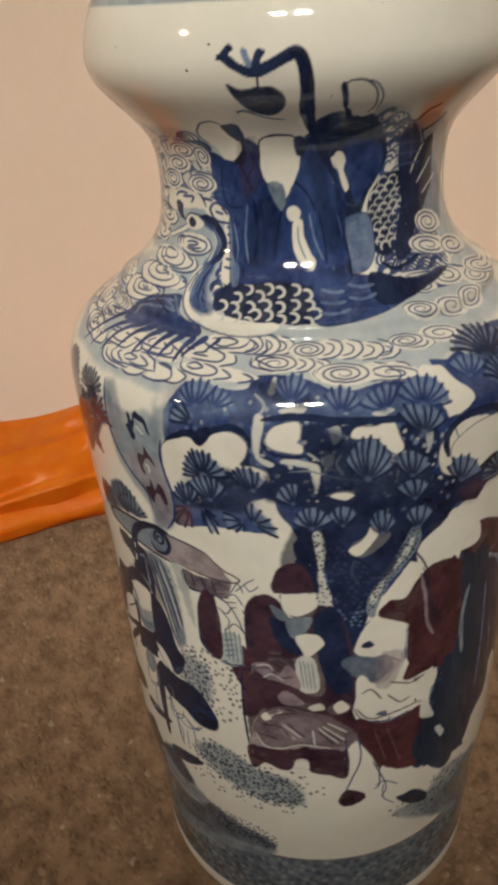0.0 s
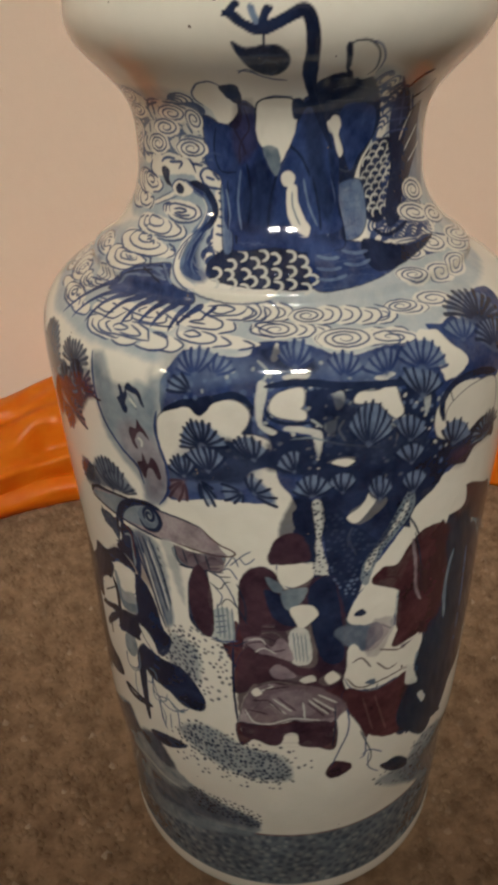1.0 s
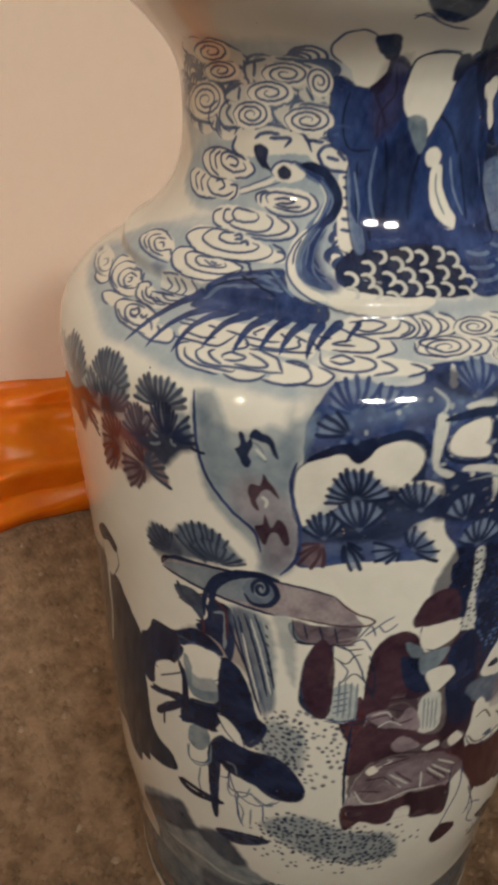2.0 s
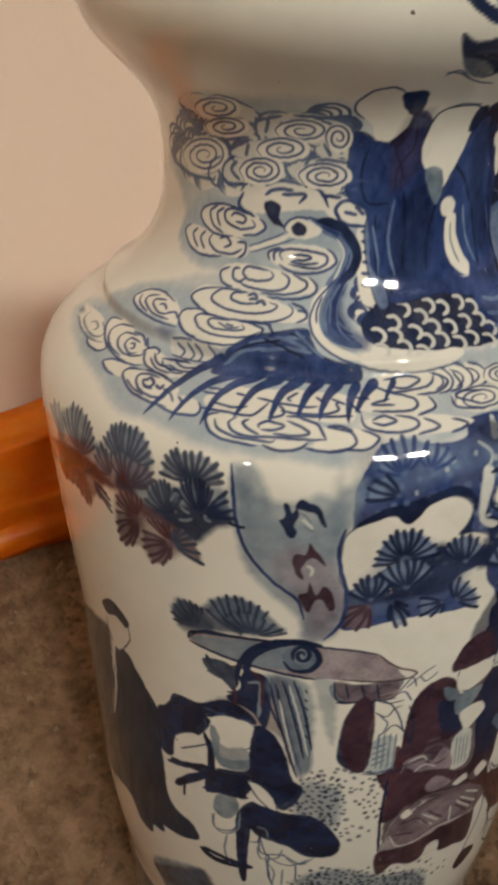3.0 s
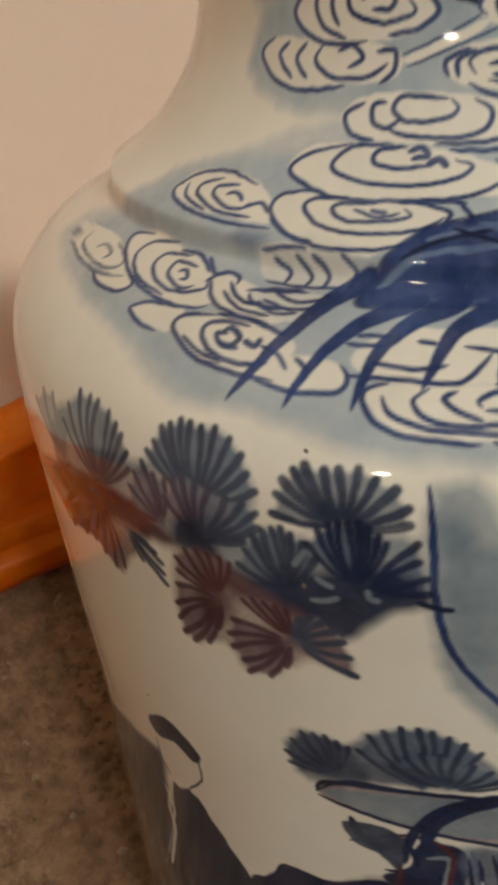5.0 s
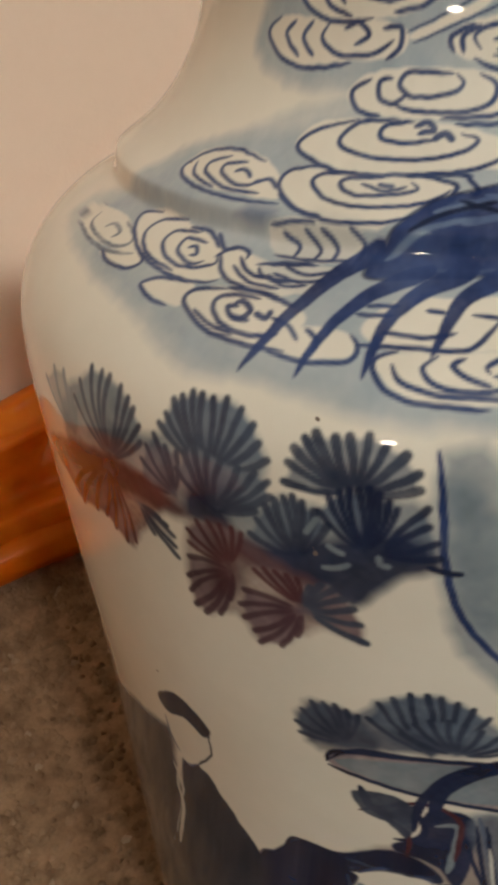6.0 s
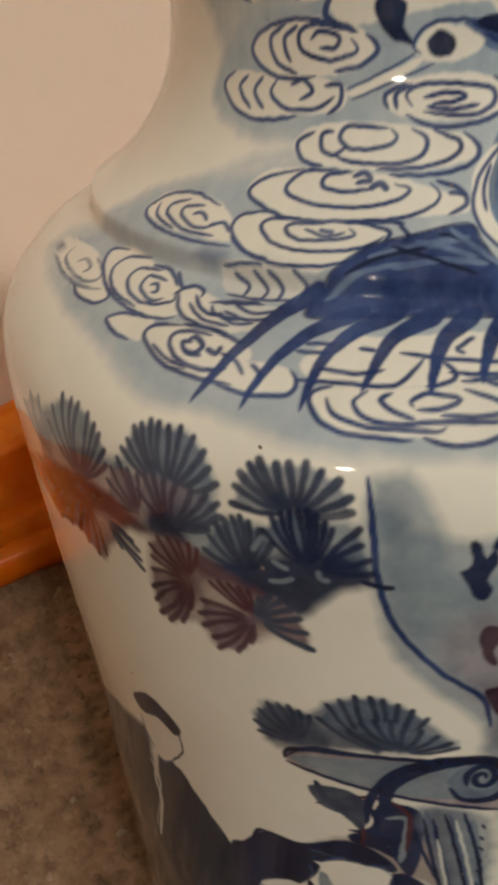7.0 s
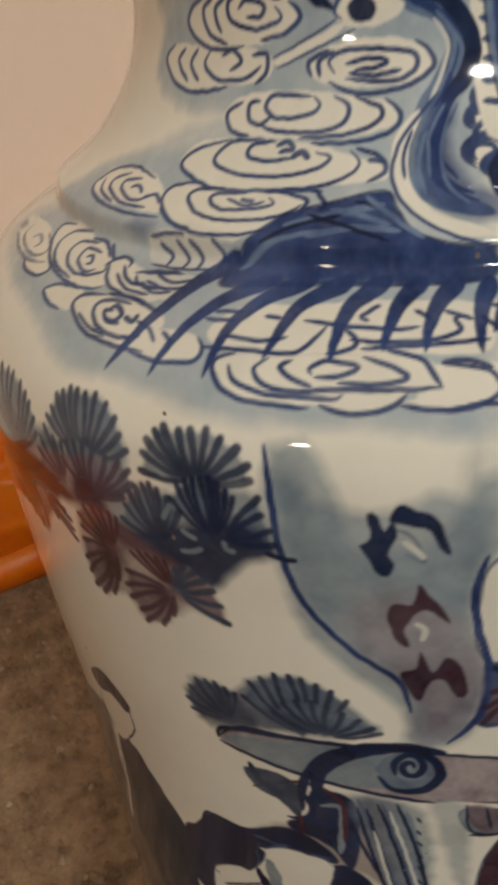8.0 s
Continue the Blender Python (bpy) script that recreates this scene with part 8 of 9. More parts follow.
# crooked staff and gourd on the lip
stroke("navy", 2.6, (-30.4, 443.7), (-26.3, 443.8), (-22.1, 441), (-15.4, 439.4), (-8.4, 441.5), (-1.6, 443.8), (1.3, 441.9), (2.6, 434.1), (2.2, 424), (6.2, 414.8), (10.9, 406.8), (14.8, 398))
stroke("navy", 1.6, (-26.2, 443.3), (-26.7, 445.4), (-24.3, 446.4))
stroke("blue", 1.6, (-16, 440.6), (-18.7, 443.6), (-19.4, 445.7))
stroke("navy", 1.6, (-15, 440.5), (-14.2, 443.7), (-12.3, 445.2))
stroke("navy", 0.8, (-15.1, 439.8), (-15.5, 434.7))
patch("robe", "navy", (-27.9, 436.1), (-22.4, 434.3), (-14.9, 435.1), (-8.8, 434.5), (-5.3, 430.6), (-6.7, 426), (-12.3, 423.4), (-19.6, 425.2), (-24.3, 429.5))
stroke("line", 0.7, (-27.7, 425.7), (-22.3, 425.2), (-14.7, 422.3), (-6.1, 421))
stroke("line", 0.7, (-27.5, 424.6), (-23.3, 426.3), (-18.6, 423.5))
# robes on the neck drawn together, as plain shapes
patch("mark", "cobalt", (-53.8, 395.2), (-51.8, 401.6), (-44.8, 403.4), (-35, 401.5), (-30.5, 405.4), (-29.8, 410.3), (-21.6, 408.1), (-18.4, 402.2), (-20.3, 395.5), (-15.4, 388.6), (-6.1, 387.1), (-3.4, 394.7), (1.7, 400.2), (10.9, 403), (26.5, 392.6), (21.9, 360.8), (-5.7, 361), (-32.1, 365.9), (-42.3, 369.2), (-45.1, 381.2), (-49, 387.1))
patch("mark", "white", (-8.1, 387.2), (-1.4, 387.1), (1.5, 382.6), (-0.8, 379.1), (0.8, 373.1), (7.8, 367.1), (4.8, 364.9), (-3, 367), (-5.6, 373.3), (-7, 380.5))
patch("mark", "white", (-19.7, 397.9), (-6.4, 397), (-3.2, 394.1), (-6.5, 390.4), (-8.4, 387.2), (-11.4, 387.7), (-11.4, 391.9), (-17.7, 394.5))
wash("navy", 0.6, 3.0, (-4.4, 400.5), (6.2, 403.3), (24, 395.9), (25, 363.9), (8.7, 366), (3.2, 379.1))
wash("navy", 0.5, 3.0, (-36.5, 391.5), (-23.3, 394.1), (-12.3, 386.2), (-9.7, 367.7), (-26.8, 365.7), (-34.3, 375.1))
wash("slate", 0.6, 1.5, (-19.2, 394.7), (-12.8, 393.4), (-10.8, 387.7), (-16, 388.7))
stroke("navy", 0.6, (-28.8, 409.3), (-27.2, 401.7), (-33.4, 395.8), (-33.1, 388.2))
stroke("navy", 0.6, (-47.6, 401.6), (-50.1, 394.5), (-46.4, 387.4), (-35.7, 387))
stroke("navy", 0.6, (-36.3, 401.5), (-31.5, 395.8), (-27.7, 389.1))
stroke("navy", 0.6, (-35.4, 385.5), (-36.6, 376.6), (-34.6, 367.5))
stroke("navy", 0.6, (-23, 386.7), (-19.5, 376), (-22, 365.4))
stroke("navy", 0.6, (5.1, 394.2), (14.7, 381.3), (10.6, 367.4))
stroke("navy", 0.6, (-42, 384.1), (-41.4, 375.2), (-40.3, 367.6))
stroke("blue", 0.7, (-43, 381.2), (-40.2, 373.7), (-39.3, 367.6))
stroke("blue", 0.7, (-26.7, 383.8), (-27.1, 374.8), (-26.6, 367.2))
stroke("blue", 0.7, (17.4, 390.3), (24.2, 377.2), (17.8, 364.9))
patch("mark", "navy", (-39, 418.6), (-33.1, 417.2), (-29.2, 416.7), (-28.7, 413.6), (-30.4, 410.5), (-34.9, 412.2))
patch("mark", "cobalt", (-15.5, 387.7), (-8.4, 386.4), (-4.8, 377.5), (-0.9, 369.2), (-3.5, 366), (-11.7, 368.9), (-19.6, 380.7))
patch("mark", "navy", (-2.4, 410), (3.3, 409), (5.7, 402.9), (2, 398.1), (-1.4, 401.3))
# middle robe on the neck, as plain shapes
patch("mark", "cobalt", (-34, 389.9), (-21.5, 394.9), (-11.1, 390.2), (-1.8, 398.7), (5.8, 408.9), (17, 402.3), (21.3, 387), (24.4, 376.2), (27.1, 367.3), (8.6, 365.4), (-36.1, 365.7), (-36.7, 377))
wash("plum", 0.35, 1.5, (-33.8, 410), (-23.9, 413), (-23, 403.3), (-22.8, 395.5), (-33.2, 389.9), (-38.2, 397.3))
wash("navy", 0.7, 2.5, (-21.7, 392.3), (-13.2, 383.9), (-15.2, 369.3), (-32.9, 367.5), (-32, 381.4))
wash("navy", 0.7, 2.0, (4.9, 407.7), (15.4, 401.2), (17.6, 389.3), (24.4, 376.2), (18.1, 370.5), (10.8, 381.2), (6.1, 394.1))
stroke("navy", 0.9, (-11.2, 387.1), (-15.3, 377.6), (-16.5, 368.3))
stroke("navy", 0.9, (-5.4, 396.6), (3.3, 392.1), (8.8, 385.5))
stroke("navy", 0.9, (10.3, 385.5), (14, 374.8), (14, 367))
stroke("navy", 0.9, (-29.4, 390), (-27.1, 379.5), (-28.7, 369))
stroke("blue", 0.8, (-33.4, 387.8), (-35.1, 377.1), (-32.2, 367.8))
stroke("blue", 0.8, (4.8, 384.6), (8.3, 375.1), (12.5, 368.7))
patch("mark", "white", (-21.4, 410.3), (-16.7, 413), (-4.5, 412.8), (0.4, 409.4), (-0.7, 400.8), (-5.2, 394), (-10.4, 389.8), (-12.1, 395.4), (-19.9, 395.8), (-23.1, 401))
stroke("ink", 0.7, (-23.4, 401.5), (-21.7, 410.3), (-16.7, 413), (-4.4, 413.1), (0.1, 410))
patch("mark", "navy", (-2.7, 412.2), (2.6, 412), (2.7, 405.8), (-1.9, 405))
patch("mark", "slate", (-19.2, 395.6), (-10.7, 394.9), (-9, 389.2), (-12, 386), (-16.8, 390.2))
patch("mark", "white", (-8.8, 386), (-4.4, 387.6), (-0.2, 385.8), (-2.1, 382.5), (-7.1, 382.6))
patch("mark", "white", (-4.6, 382.1), (0.4, 382.7), (1.3, 377.4), (5.1, 371.5), (7.9, 367.9), (5.9, 365.3), (0.3, 367.1), (-4.3, 371.3), (-5.5, 377.6))
stroke("slate", 0.6, (-2.2, 380.6), (-1.7, 375.4), (2.2, 369.1))
patch("mark", "white", (17.5, 432.2), (20.1, 435), (26.3, 435.2), (32, 431), (33.7, 425.6), (30.6, 422.4), (22.9, 424.1), (18.9, 428))
stroke("ink", 0.7, (17.4, 434.1), (21.2, 435.6), (26.7, 435.3), (32, 431.7), (34.1, 425.3), (31.5, 421.8))
patch("mark", "navy", (16.7, 434.2), (19, 434.5), (21.3, 427), (19.6, 425.3))
patch("mark", "white", (19.6, 403.9), (23.5, 405.3), (26.6, 402), (26, 398.3), (29.4, 392.7), (26.4, 391.7), (23.2, 397.5))
# crooked staff in front of the robes
stroke("navy", 3.2, (-29.9, 444.5), (-23.5, 441.4), (-16.9, 439.7), (-8.7, 441.9), (0.1, 444.8), (3.6, 439), (4.7, 429.7), (6.1, 418.5), (9.9, 409.5), (16, 401.9), (21.9, 394.3))
stroke("navy", 2.2, (-28.8, 444), (-26.2, 446), (-25.3, 446.7))
stroke("navy", 2, (-16.6, 440.1), (-14.7, 444.4), (-13.8, 445.6))
stroke("blue", 1.8, (-17.8, 441.3), (-19.6, 444.5), (-20.4, 446))
# dark plumes and curls round the east of the neck
patch("mark", "navy", (76.7, 400.5), (82.9, 404.5), (91.8, 405.5), (100.2, 390.4), (92.7, 382.3), (78.9, 373.9), (70.2, 366.4), (58.1, 365.7), (67.4, 384.3), (64.1, 394.5))
stroke("pale", 0.8, (83.3, 403.6), (75, 393.7))
stroke("pale", 0.8, (96.4, 397.6), (82, 389.7))
stroke("pale", 0.8, (104, 390.9), (88.1, 385.2))
patch("mark", "white", (109.7, 371.2), (101.9, 369.6), (91.9, 369.9), (83.8, 372), (79.9, 375.1), (81, 378), (87.5, 379.3), (98.2, 378.1), (108.4, 374.6))
stroke("line", 0.85, (106.7, 370.4), (95.7, 369.9), (86.2, 371.7), (81.8, 374.8), (83.6, 377.5), (91, 378.1), (100.3, 376.1), (104.3, 373.2), (100.1, 371.5), (92.8, 371.7), (87.3, 373.3), (85.8, 375.3), (88.5, 376.6), (93.7, 376.3), (98, 374.9), (98.4, 373.4), (95.5, 372.9), (92, 373.3), (90.2, 374.2), (90.4, 374.9), (92.1, 375.1))
patch("mark", "white", (107.5, 361.8), (98.5, 361.1), (86.2, 362.5), (75.8, 365.1), (70.5, 368.1), (72.2, 370.5), (81.1, 371.1), (94.8, 369), (106.5, 365))
stroke("line", 0.85, (104, 361.4), (91.3, 362), (79.4, 364.5), (73.4, 367.5), (75.1, 369.7), (83.8, 369.9), (94.9, 367.7), (100.7, 364.7), (97.3, 363.3), (89.2, 363.8), (81.9, 365.4), (78.8, 367.3), (80.6, 368.4), (86.1, 368.2), (91.5, 366.9), (93.5, 365.6), (91.5, 365), (87.9, 365.4), (85.2, 366.1), (84.7, 366.7))
patch("mark", "white", (130.7, 357), (118.6, 357.1), (107.3, 358.6), (99.8, 361.1), (97.5, 364.1), (101.5, 366.4), (111.8, 366.6), (126.5, 363.6), (135.8, 359.2))
stroke("line", 0.85, (125.4, 357), (111.5, 358.2), (102.4, 360.8), (100.1, 363.8), (105.2, 365.6), (115.6, 364.8), (124.9, 361.9), (124.6, 359.6), (117.2, 359.3), (109.8, 360.4), (106, 362.1), (106.8, 363.5), (111.1, 363.8), (115.9, 362.8), (117.7, 361.7), (116, 361.2), (113.4, 361.4))
patch("mark", "white", (145.6, 338.8), (131.1, 341.3), (117.9, 345.1), (109.2, 349.2), (107.2, 352.8), (113.3, 354.7), (127.9, 352.8), (146.5, 346.2), (154, 339.5))
stroke("line", 0.85, (139.2, 339.9), (123.1, 343.8), (112.2, 348.3), (109.8, 352.1), (116.9, 353.4), (131.5, 350.6), (143.5, 344.9), (142, 342.1), (131.7, 343.3), (121.4, 346.1), (115.8, 349.2), (116.6, 351.2), (123.3, 351), (131.8, 348.6), (135.8, 345.9), (133.1, 345.1), (127.5, 346), (122.9, 347.6), (121.6, 348.9), (123.4, 349.3), (126.4, 348.7))
stroke("line", 0.9, (50.2, 411.9), (55.4, 414.4), (67.7, 414.6))
stroke("line", 0.9, (53.2, 407.2), (59.3, 409.4), (73.3, 409.4))
stroke("line", 0.9, (55.4, 403.2), (62.4, 405.1), (77.9, 404.8))
stroke("line", 0.9, (57, 399.5), (64.7, 401.2), (81.3, 400.7))
stroke("line", 0.9, (58, 395.9), (66.3, 397.4), (83.6, 396.8))
stroke("navy", 1.6, (65.1, 413.7), (69.8, 418.8), (76.4, 420.9))
stroke("navy", 1.4, (76.8, 408.6), (86.8, 412), (88.3, 415.7))
# darker back of the curved neck band
stroke("navy", 2.6, (-68, 382.3), (-59.7, 381.3), (-52.8, 377.9), (-49.5, 373.3), (-51.9, 369.2), (-56.8, 366))
wash("cobalt", 0.75, 2.0, (-51.1, 368.7), (-57.6, 366.5), (-61.5, 362.7), (-63.4, 356.6), (-61.6, 351.5), (-55, 347), (-46.5, 346.3), (-45.5, 350.1), (-52.3, 353.7), (-55.7, 359.5), (-54.5, 364.5))
stroke("blue", 0.6, (-56.8, 365.5), (-60.4, 360.6), (-60.3, 354.4))
stroke("blue", 0.6, (-53.7, 365.4), (-57.4, 360.1), (-56.9, 353.3), (-52.7, 349.4))
stroke("blue", 0.6, (-60.8, 361.7), (-62.8, 356.6), (-61.2, 351.3))
stroke("blue", 0.7, (-58.7, 378.5), (-54.3, 374.8), (-55.1, 370.2))
stroke("blue", 0.7, (-56.1, 377.1), (-52.5, 373.4), (-54.3, 369.3))
# curls high on the neck
patch("mark", "white", (-102.6, 411.3), (-106.7, 408.5), (-115.4, 406.7), (-125.5, 406.3), (-131.3, 407.8), (-128.6, 410.7), (-119.8, 413.4), (-110.4, 414.6), (-104, 413.7))
stroke("line", 0.85, (-128.5, 406.9), (-129.5, 409.5), (-121.5, 412.5), (-112, 413.8), (-106.2, 412.9), (-106, 410.7), (-111.2, 408.6), (-118.7, 407.7), (-123.9, 408.4), (-123.1, 410.2), (-118, 411.9), (-112.7, 412.3), (-110, 411.6), (-110.8, 410.3), (-114, 409.4), (-117.4, 409.2), (-118.8, 409.7), (-117.8, 410.4), (-115.9, 410.9))
patch("mark", "white", (-64.7, 406), (-67.5, 403.7), (-75, 402.3), (-83.8, 402.4), (-89.5, 403.9), (-89.1, 406.4), (-83, 408.6), (-74.6, 409.3), (-67.6, 408.3))
stroke("line", 0.85, (-86.7, 403), (-89.1, 405.3), (-84.4, 407.7), (-76.3, 408.8), (-69.6, 407.9), (-67.6, 405.8), (-71, 404), (-77.6, 403.2), (-83.3, 403.9), (-84.8, 405.4), (-81.7, 407), (-76.6, 407.5), (-72.6, 407), (-71.6, 405.8), (-73.8, 404.7), (-77.3, 404.4), (-80, 404.8), (-80.5, 405.6), (-79, 406.2), (-76.9, 406.3), (-75.7, 406.1))
patch("mark", "white", (-55.4, 404.1), (-56.4, 401.5), (-59.9, 400.1), (-64, 400.5), (-66.9, 402.5), (-67, 405.4), (-64.5, 407.7), (-60.7, 408.2), (-57.1, 406.8))
stroke("line", 0.85, (-65.4, 401.3), (-66.8, 404.3), (-64.7, 406.9), (-60.9, 407.5), (-57.8, 405.9), (-57.1, 403.4), (-59.2, 401.7), (-62.3, 401.7), (-64.3, 403.1), (-64.1, 404.8), (-62.4, 405.8), (-60.4, 405.6), (-59.3, 404.5), (-59.7, 403.4), (-60.9, 403.1), (-62, 403.4), (-62.2, 404))
patch("mark", "white", (-115.7, 396.9), (-119.7, 393.4), (-129.4, 390.8), (-142.1, 390.1), (-151.8, 391.9), (-150.4, 395.6), (-139, 399.4), (-126.6, 401), (-118.2, 399.9))
stroke("line", 0.85, (-146.7, 390.7), (-150.9, 394), (-141.4, 398.2), (-128.5, 400.2), (-120.3, 399.2), (-119, 396.2), (-124.5, 393.2), (-134.1, 391.8), (-142.6, 392.5), (-143.5, 395), (-136.8, 397.6), (-128.6, 398.6), (-123.7, 397.7), (-123.8, 395.7), (-128, 394), (-133.9, 393.4), (-137.8, 394.1), (-137.3, 395.6), (-133.5, 396.7), (-129.7, 397), (-127.9, 396.4), (-128.6, 395.5), (-130.6, 395))
patch("mark", "white", (-73.6, 400.7), (-76.6, 398.5), (-84.3, 397), (-93.5, 396.9), (-99.6, 398.3), (-99.2, 400.7), (-92.7, 402.9), (-83.9, 403.7), (-76.5, 402.8))
stroke("line", 0.85, (-96.5, 397.5), (-99.2, 399.7), (-93.8, 402.1), (-85.1, 403.1), (-78.4, 402.2), (-76.9, 400.3), (-81.1, 398.6), (-88, 398), (-93.3, 398.7), (-93.8, 400.2), (-90, 401.5), (-84.9, 401.8), (-81.7, 401.2), (-81.7, 400.1), (-84.4, 399.3), (-87.6, 399.2), (-89.3, 399.7), (-88.8, 400.3), (-87.2, 400.6))
patch("mark", "white", (-85.8, 394.6), (-88.4, 392), (-95.4, 390.3), (-103.8, 390.2), (-109.6, 391.8), (-109.4, 394.5), (-103.4, 396.9), (-95.1, 397.9), (-88.4, 396.9))
stroke("line", 0.85, (-106.6, 390.8), (-109.3, 393.4), (-104.4, 396.1), (-96.1, 397.3), (-89.8, 396.3), (-88.5, 394), (-92.5, 391.9), (-99.3, 391.2), (-104.5, 392.1), (-105, 394), (-100.9, 395.7), (-95.5, 396), (-92.1, 395.1), (-92.3, 393.7), (-95.4, 392.6), (-99.3, 392.5), (-101.4, 393.2), (-100.9, 394.2), (-98.5, 394.8), (-96.2, 394.8), (-95.3, 394.3), (-96, 393.8))
patch("mark", "white", (-54.1, 394.2), (-56.7, 391.8), (-64.2, 390.5), (-73, 390.6), (-78.9, 392.3), (-78.9, 394.8), (-73.3, 396.9), (-64.8, 397.6), (-57.3, 396.5))
stroke("line", 0.85, (-75.8, 391.3), (-78.8, 393.8), (-74.2, 396.2), (-65.8, 397.1), (-58.7, 395.9), (-57, 393.7), (-61.2, 391.9), (-68.3, 391.5), (-73.8, 392.5), (-74.5, 394.3), (-70.5, 395.7), (-64.9, 395.9), (-61.2, 394.9), (-61.2, 393.5), (-64.4, 392.6), (-68.4, 392.6), (-70.8, 393.4), (-70.3, 394.3), (-67.9, 394.8), (-65.5, 394.7), (-64.5, 394.2), (-65.1, 393.8))
patch("mark", "white", (-101.4, 405.6), (-104.9, 403.5), (-113, 401.9), (-122.5, 401.6), (-128.8, 402.6), (-127.4, 404.7), (-119.6, 406.9), (-110.2, 407.9), (-103.5, 407.4))
stroke("line", 0.85, (-125.6, 401.9), (-127.7, 403.9), (-121, 406.2), (-111.7, 407.4), (-105.5, 406.8), (-104.7, 405.1), (-109.3, 403.4), (-116.5, 402.7), (-121.7, 403.2), (-121.7, 404.5), (-117.2, 405.8), (-111.9, 406.2), (-109, 405.7), (-109.4, 404.8), (-112.4, 404), (-115.6, 403.8), (-117.2, 404.2), (-116.5, 404.7), (-114.7, 405.1))
stroke("line", 0.95, (-112.3, 388.4), (-117.7, 389.4), (-119.7, 392), (-117.1, 395), (-111.6, 396.8))
stroke("line", 0.95, (-121.3, 387.6), (-127.2, 388.6), (-129.4, 391.1), (-126.5, 394.2), (-120.3, 396.2))
stroke("line", 0.95, (-149.7, 389.9), (-161, 390.7), (-165.1, 393.4), (-157.6, 397.3), (-145.1, 400.4))
stroke("line", 0.95, (-57.4, 390.8), (-56.4, 391.8), (-53.7, 392.6), (-49.9, 392.9), (-45.9, 392.6))
# robes round the table, as plain shapes
patch("mark", "plum", (-26.9, 219.6), (-22.9, 228), (-14.1, 230.6), (-10.1, 223.5), (-10.5, 212.5), (-17.2, 205.8), (-18.8, 195), (-26.5, 194.2))
patch("mark", "navy", (-13.8, 235.6), (-12, 242.7), (-6.9, 247.3), (-0.7, 247.5), (3.5, 236.4), (-1.2, 233.8), (-7.4, 235.1))
patch("mark", "navy", (3.1, 225.8), (14, 217.6), (19.4, 204.6), (18.7, 187.3), (17.1, 175.2), (7.7, 178.2), (3.8, 194.6), (4.4, 206.6), (-6.5, 198.7), (-12.2, 199.3), (-9.5, 210.4), (1.1, 212.3))
patch("mark", "white", (-6.1, 196.4), (1.9, 204.2), (5.6, 207.4), (8.2, 204.8), (5.2, 194.3), (4.7, 177.8), (-4.8, 179.7))
stroke("slate", 0.6, (-4.3, 193.2), (-3.1, 180.6))
stroke("slate", 0.6, (-2.5, 192.9), (-1.2, 180.3))
stroke("slate", 0.6, (-0.6, 192.6), (0.7, 179.9))
stroke("slate", 0.6, (1.2, 192.3), (2.6, 179.5))
patch("mark", "white", (-4.9, 211), (1.2, 211.4), (4.3, 207.4), (-0.9, 205.9))
patch("mark", "maroon", (21.1, 160.9), (35, 151.4), (54.2, 150.8), (62.1, 139.4), (49.3, 120.1), (32.9, 125.9), (25.4, 138.6), (19.7, 155))
patch("mark", "navy", (58.4, 182.4), (68.1, 188.4), (91.9, 161.6), (87.9, 127.7), (62.2, 122.6), (48.6, 126.4), (57.8, 150.2))
wash("mauve", 0.55, 2.0, (18.3, 196.3), (33.8, 193.5), (48.8, 172), (40.3, 161.6), (25.9, 174.1))
wash("slate", 0.5, 2.0, (15.1, 201.7), (24.2, 199.9), (30.2, 188.6), (22.3, 186), (16.2, 191.2))
stroke("ink", 0.6, (28.6, 209.1), (38.5, 213.8), (40.2, 214.8))
stroke("ink", 0.6, (19.7, 204.5), (27.8, 202.8), (34.7, 207))
stroke("ink", 0.6, (33.8, 193.5), (40.8, 186.5), (40.6, 177.4))
stroke("ink", 0.6, (19.4, 178), (26.7, 168.7), (39.6, 162.1), (51.6, 160.6))
stroke("ink", 0.6, (30.8, 166.8), (34.1, 160.2), (33.7, 155.5))
stroke("ink", 0.6, (17.8, 190.6), (22.8, 176.7), (20.8, 171.3))
stroke("ink", 0.6, (18, 167.6), (27.8, 157.9), (41.2, 153.8))
stroke("ink", 0.6, (-16.6, 222.5), (-11.9, 214), (-5.2, 210.5))
stroke("ink", 0.6, (-23.4, 191.4), (-18.1, 194.4), (-10.3, 191.1), (-5.4, 184.6))
stroke("ink", 0.6, (-19.7, 182.7), (-14.5, 187), (-6.1, 181.7))
stroke("plum", 0.7, (-17.7, 164.1), (-12.9, 160), (-9.1, 155.4))
stroke("plum", 0.7, (-16.2, 156), (-11.3, 152.3), (-5.1, 148.1))
stroke("plum", 0.7, (-1.4, 162.3), (-0.2, 153.8), (-0.5, 146.1))
stroke("plum", 0.7, (3.5, 161.1), (8, 153.3), (11.3, 147.1))
stroke("plum", 0.7, (-13.4, 168.7), (-4, 166), (8.3, 163))
stroke("plum", 0.7, (-22.3, 164.1), (-20.7, 154.4), (-16.9, 147.6))
stroke("pale", 0.6, (-12.9, 160), (-8.4, 154.3))
stroke("pale", 0.6, (1.2, 160.1), (7, 150.9))
stroke("pale", 0.6, (4.8, 160.8), (10.9, 150.7))
stroke("pale", 0.6, (-5.7, 156.5), (-4.7, 149.7))
stroke("pale", 0.6, (-15.6, 167.2), (-7.4, 163.9))
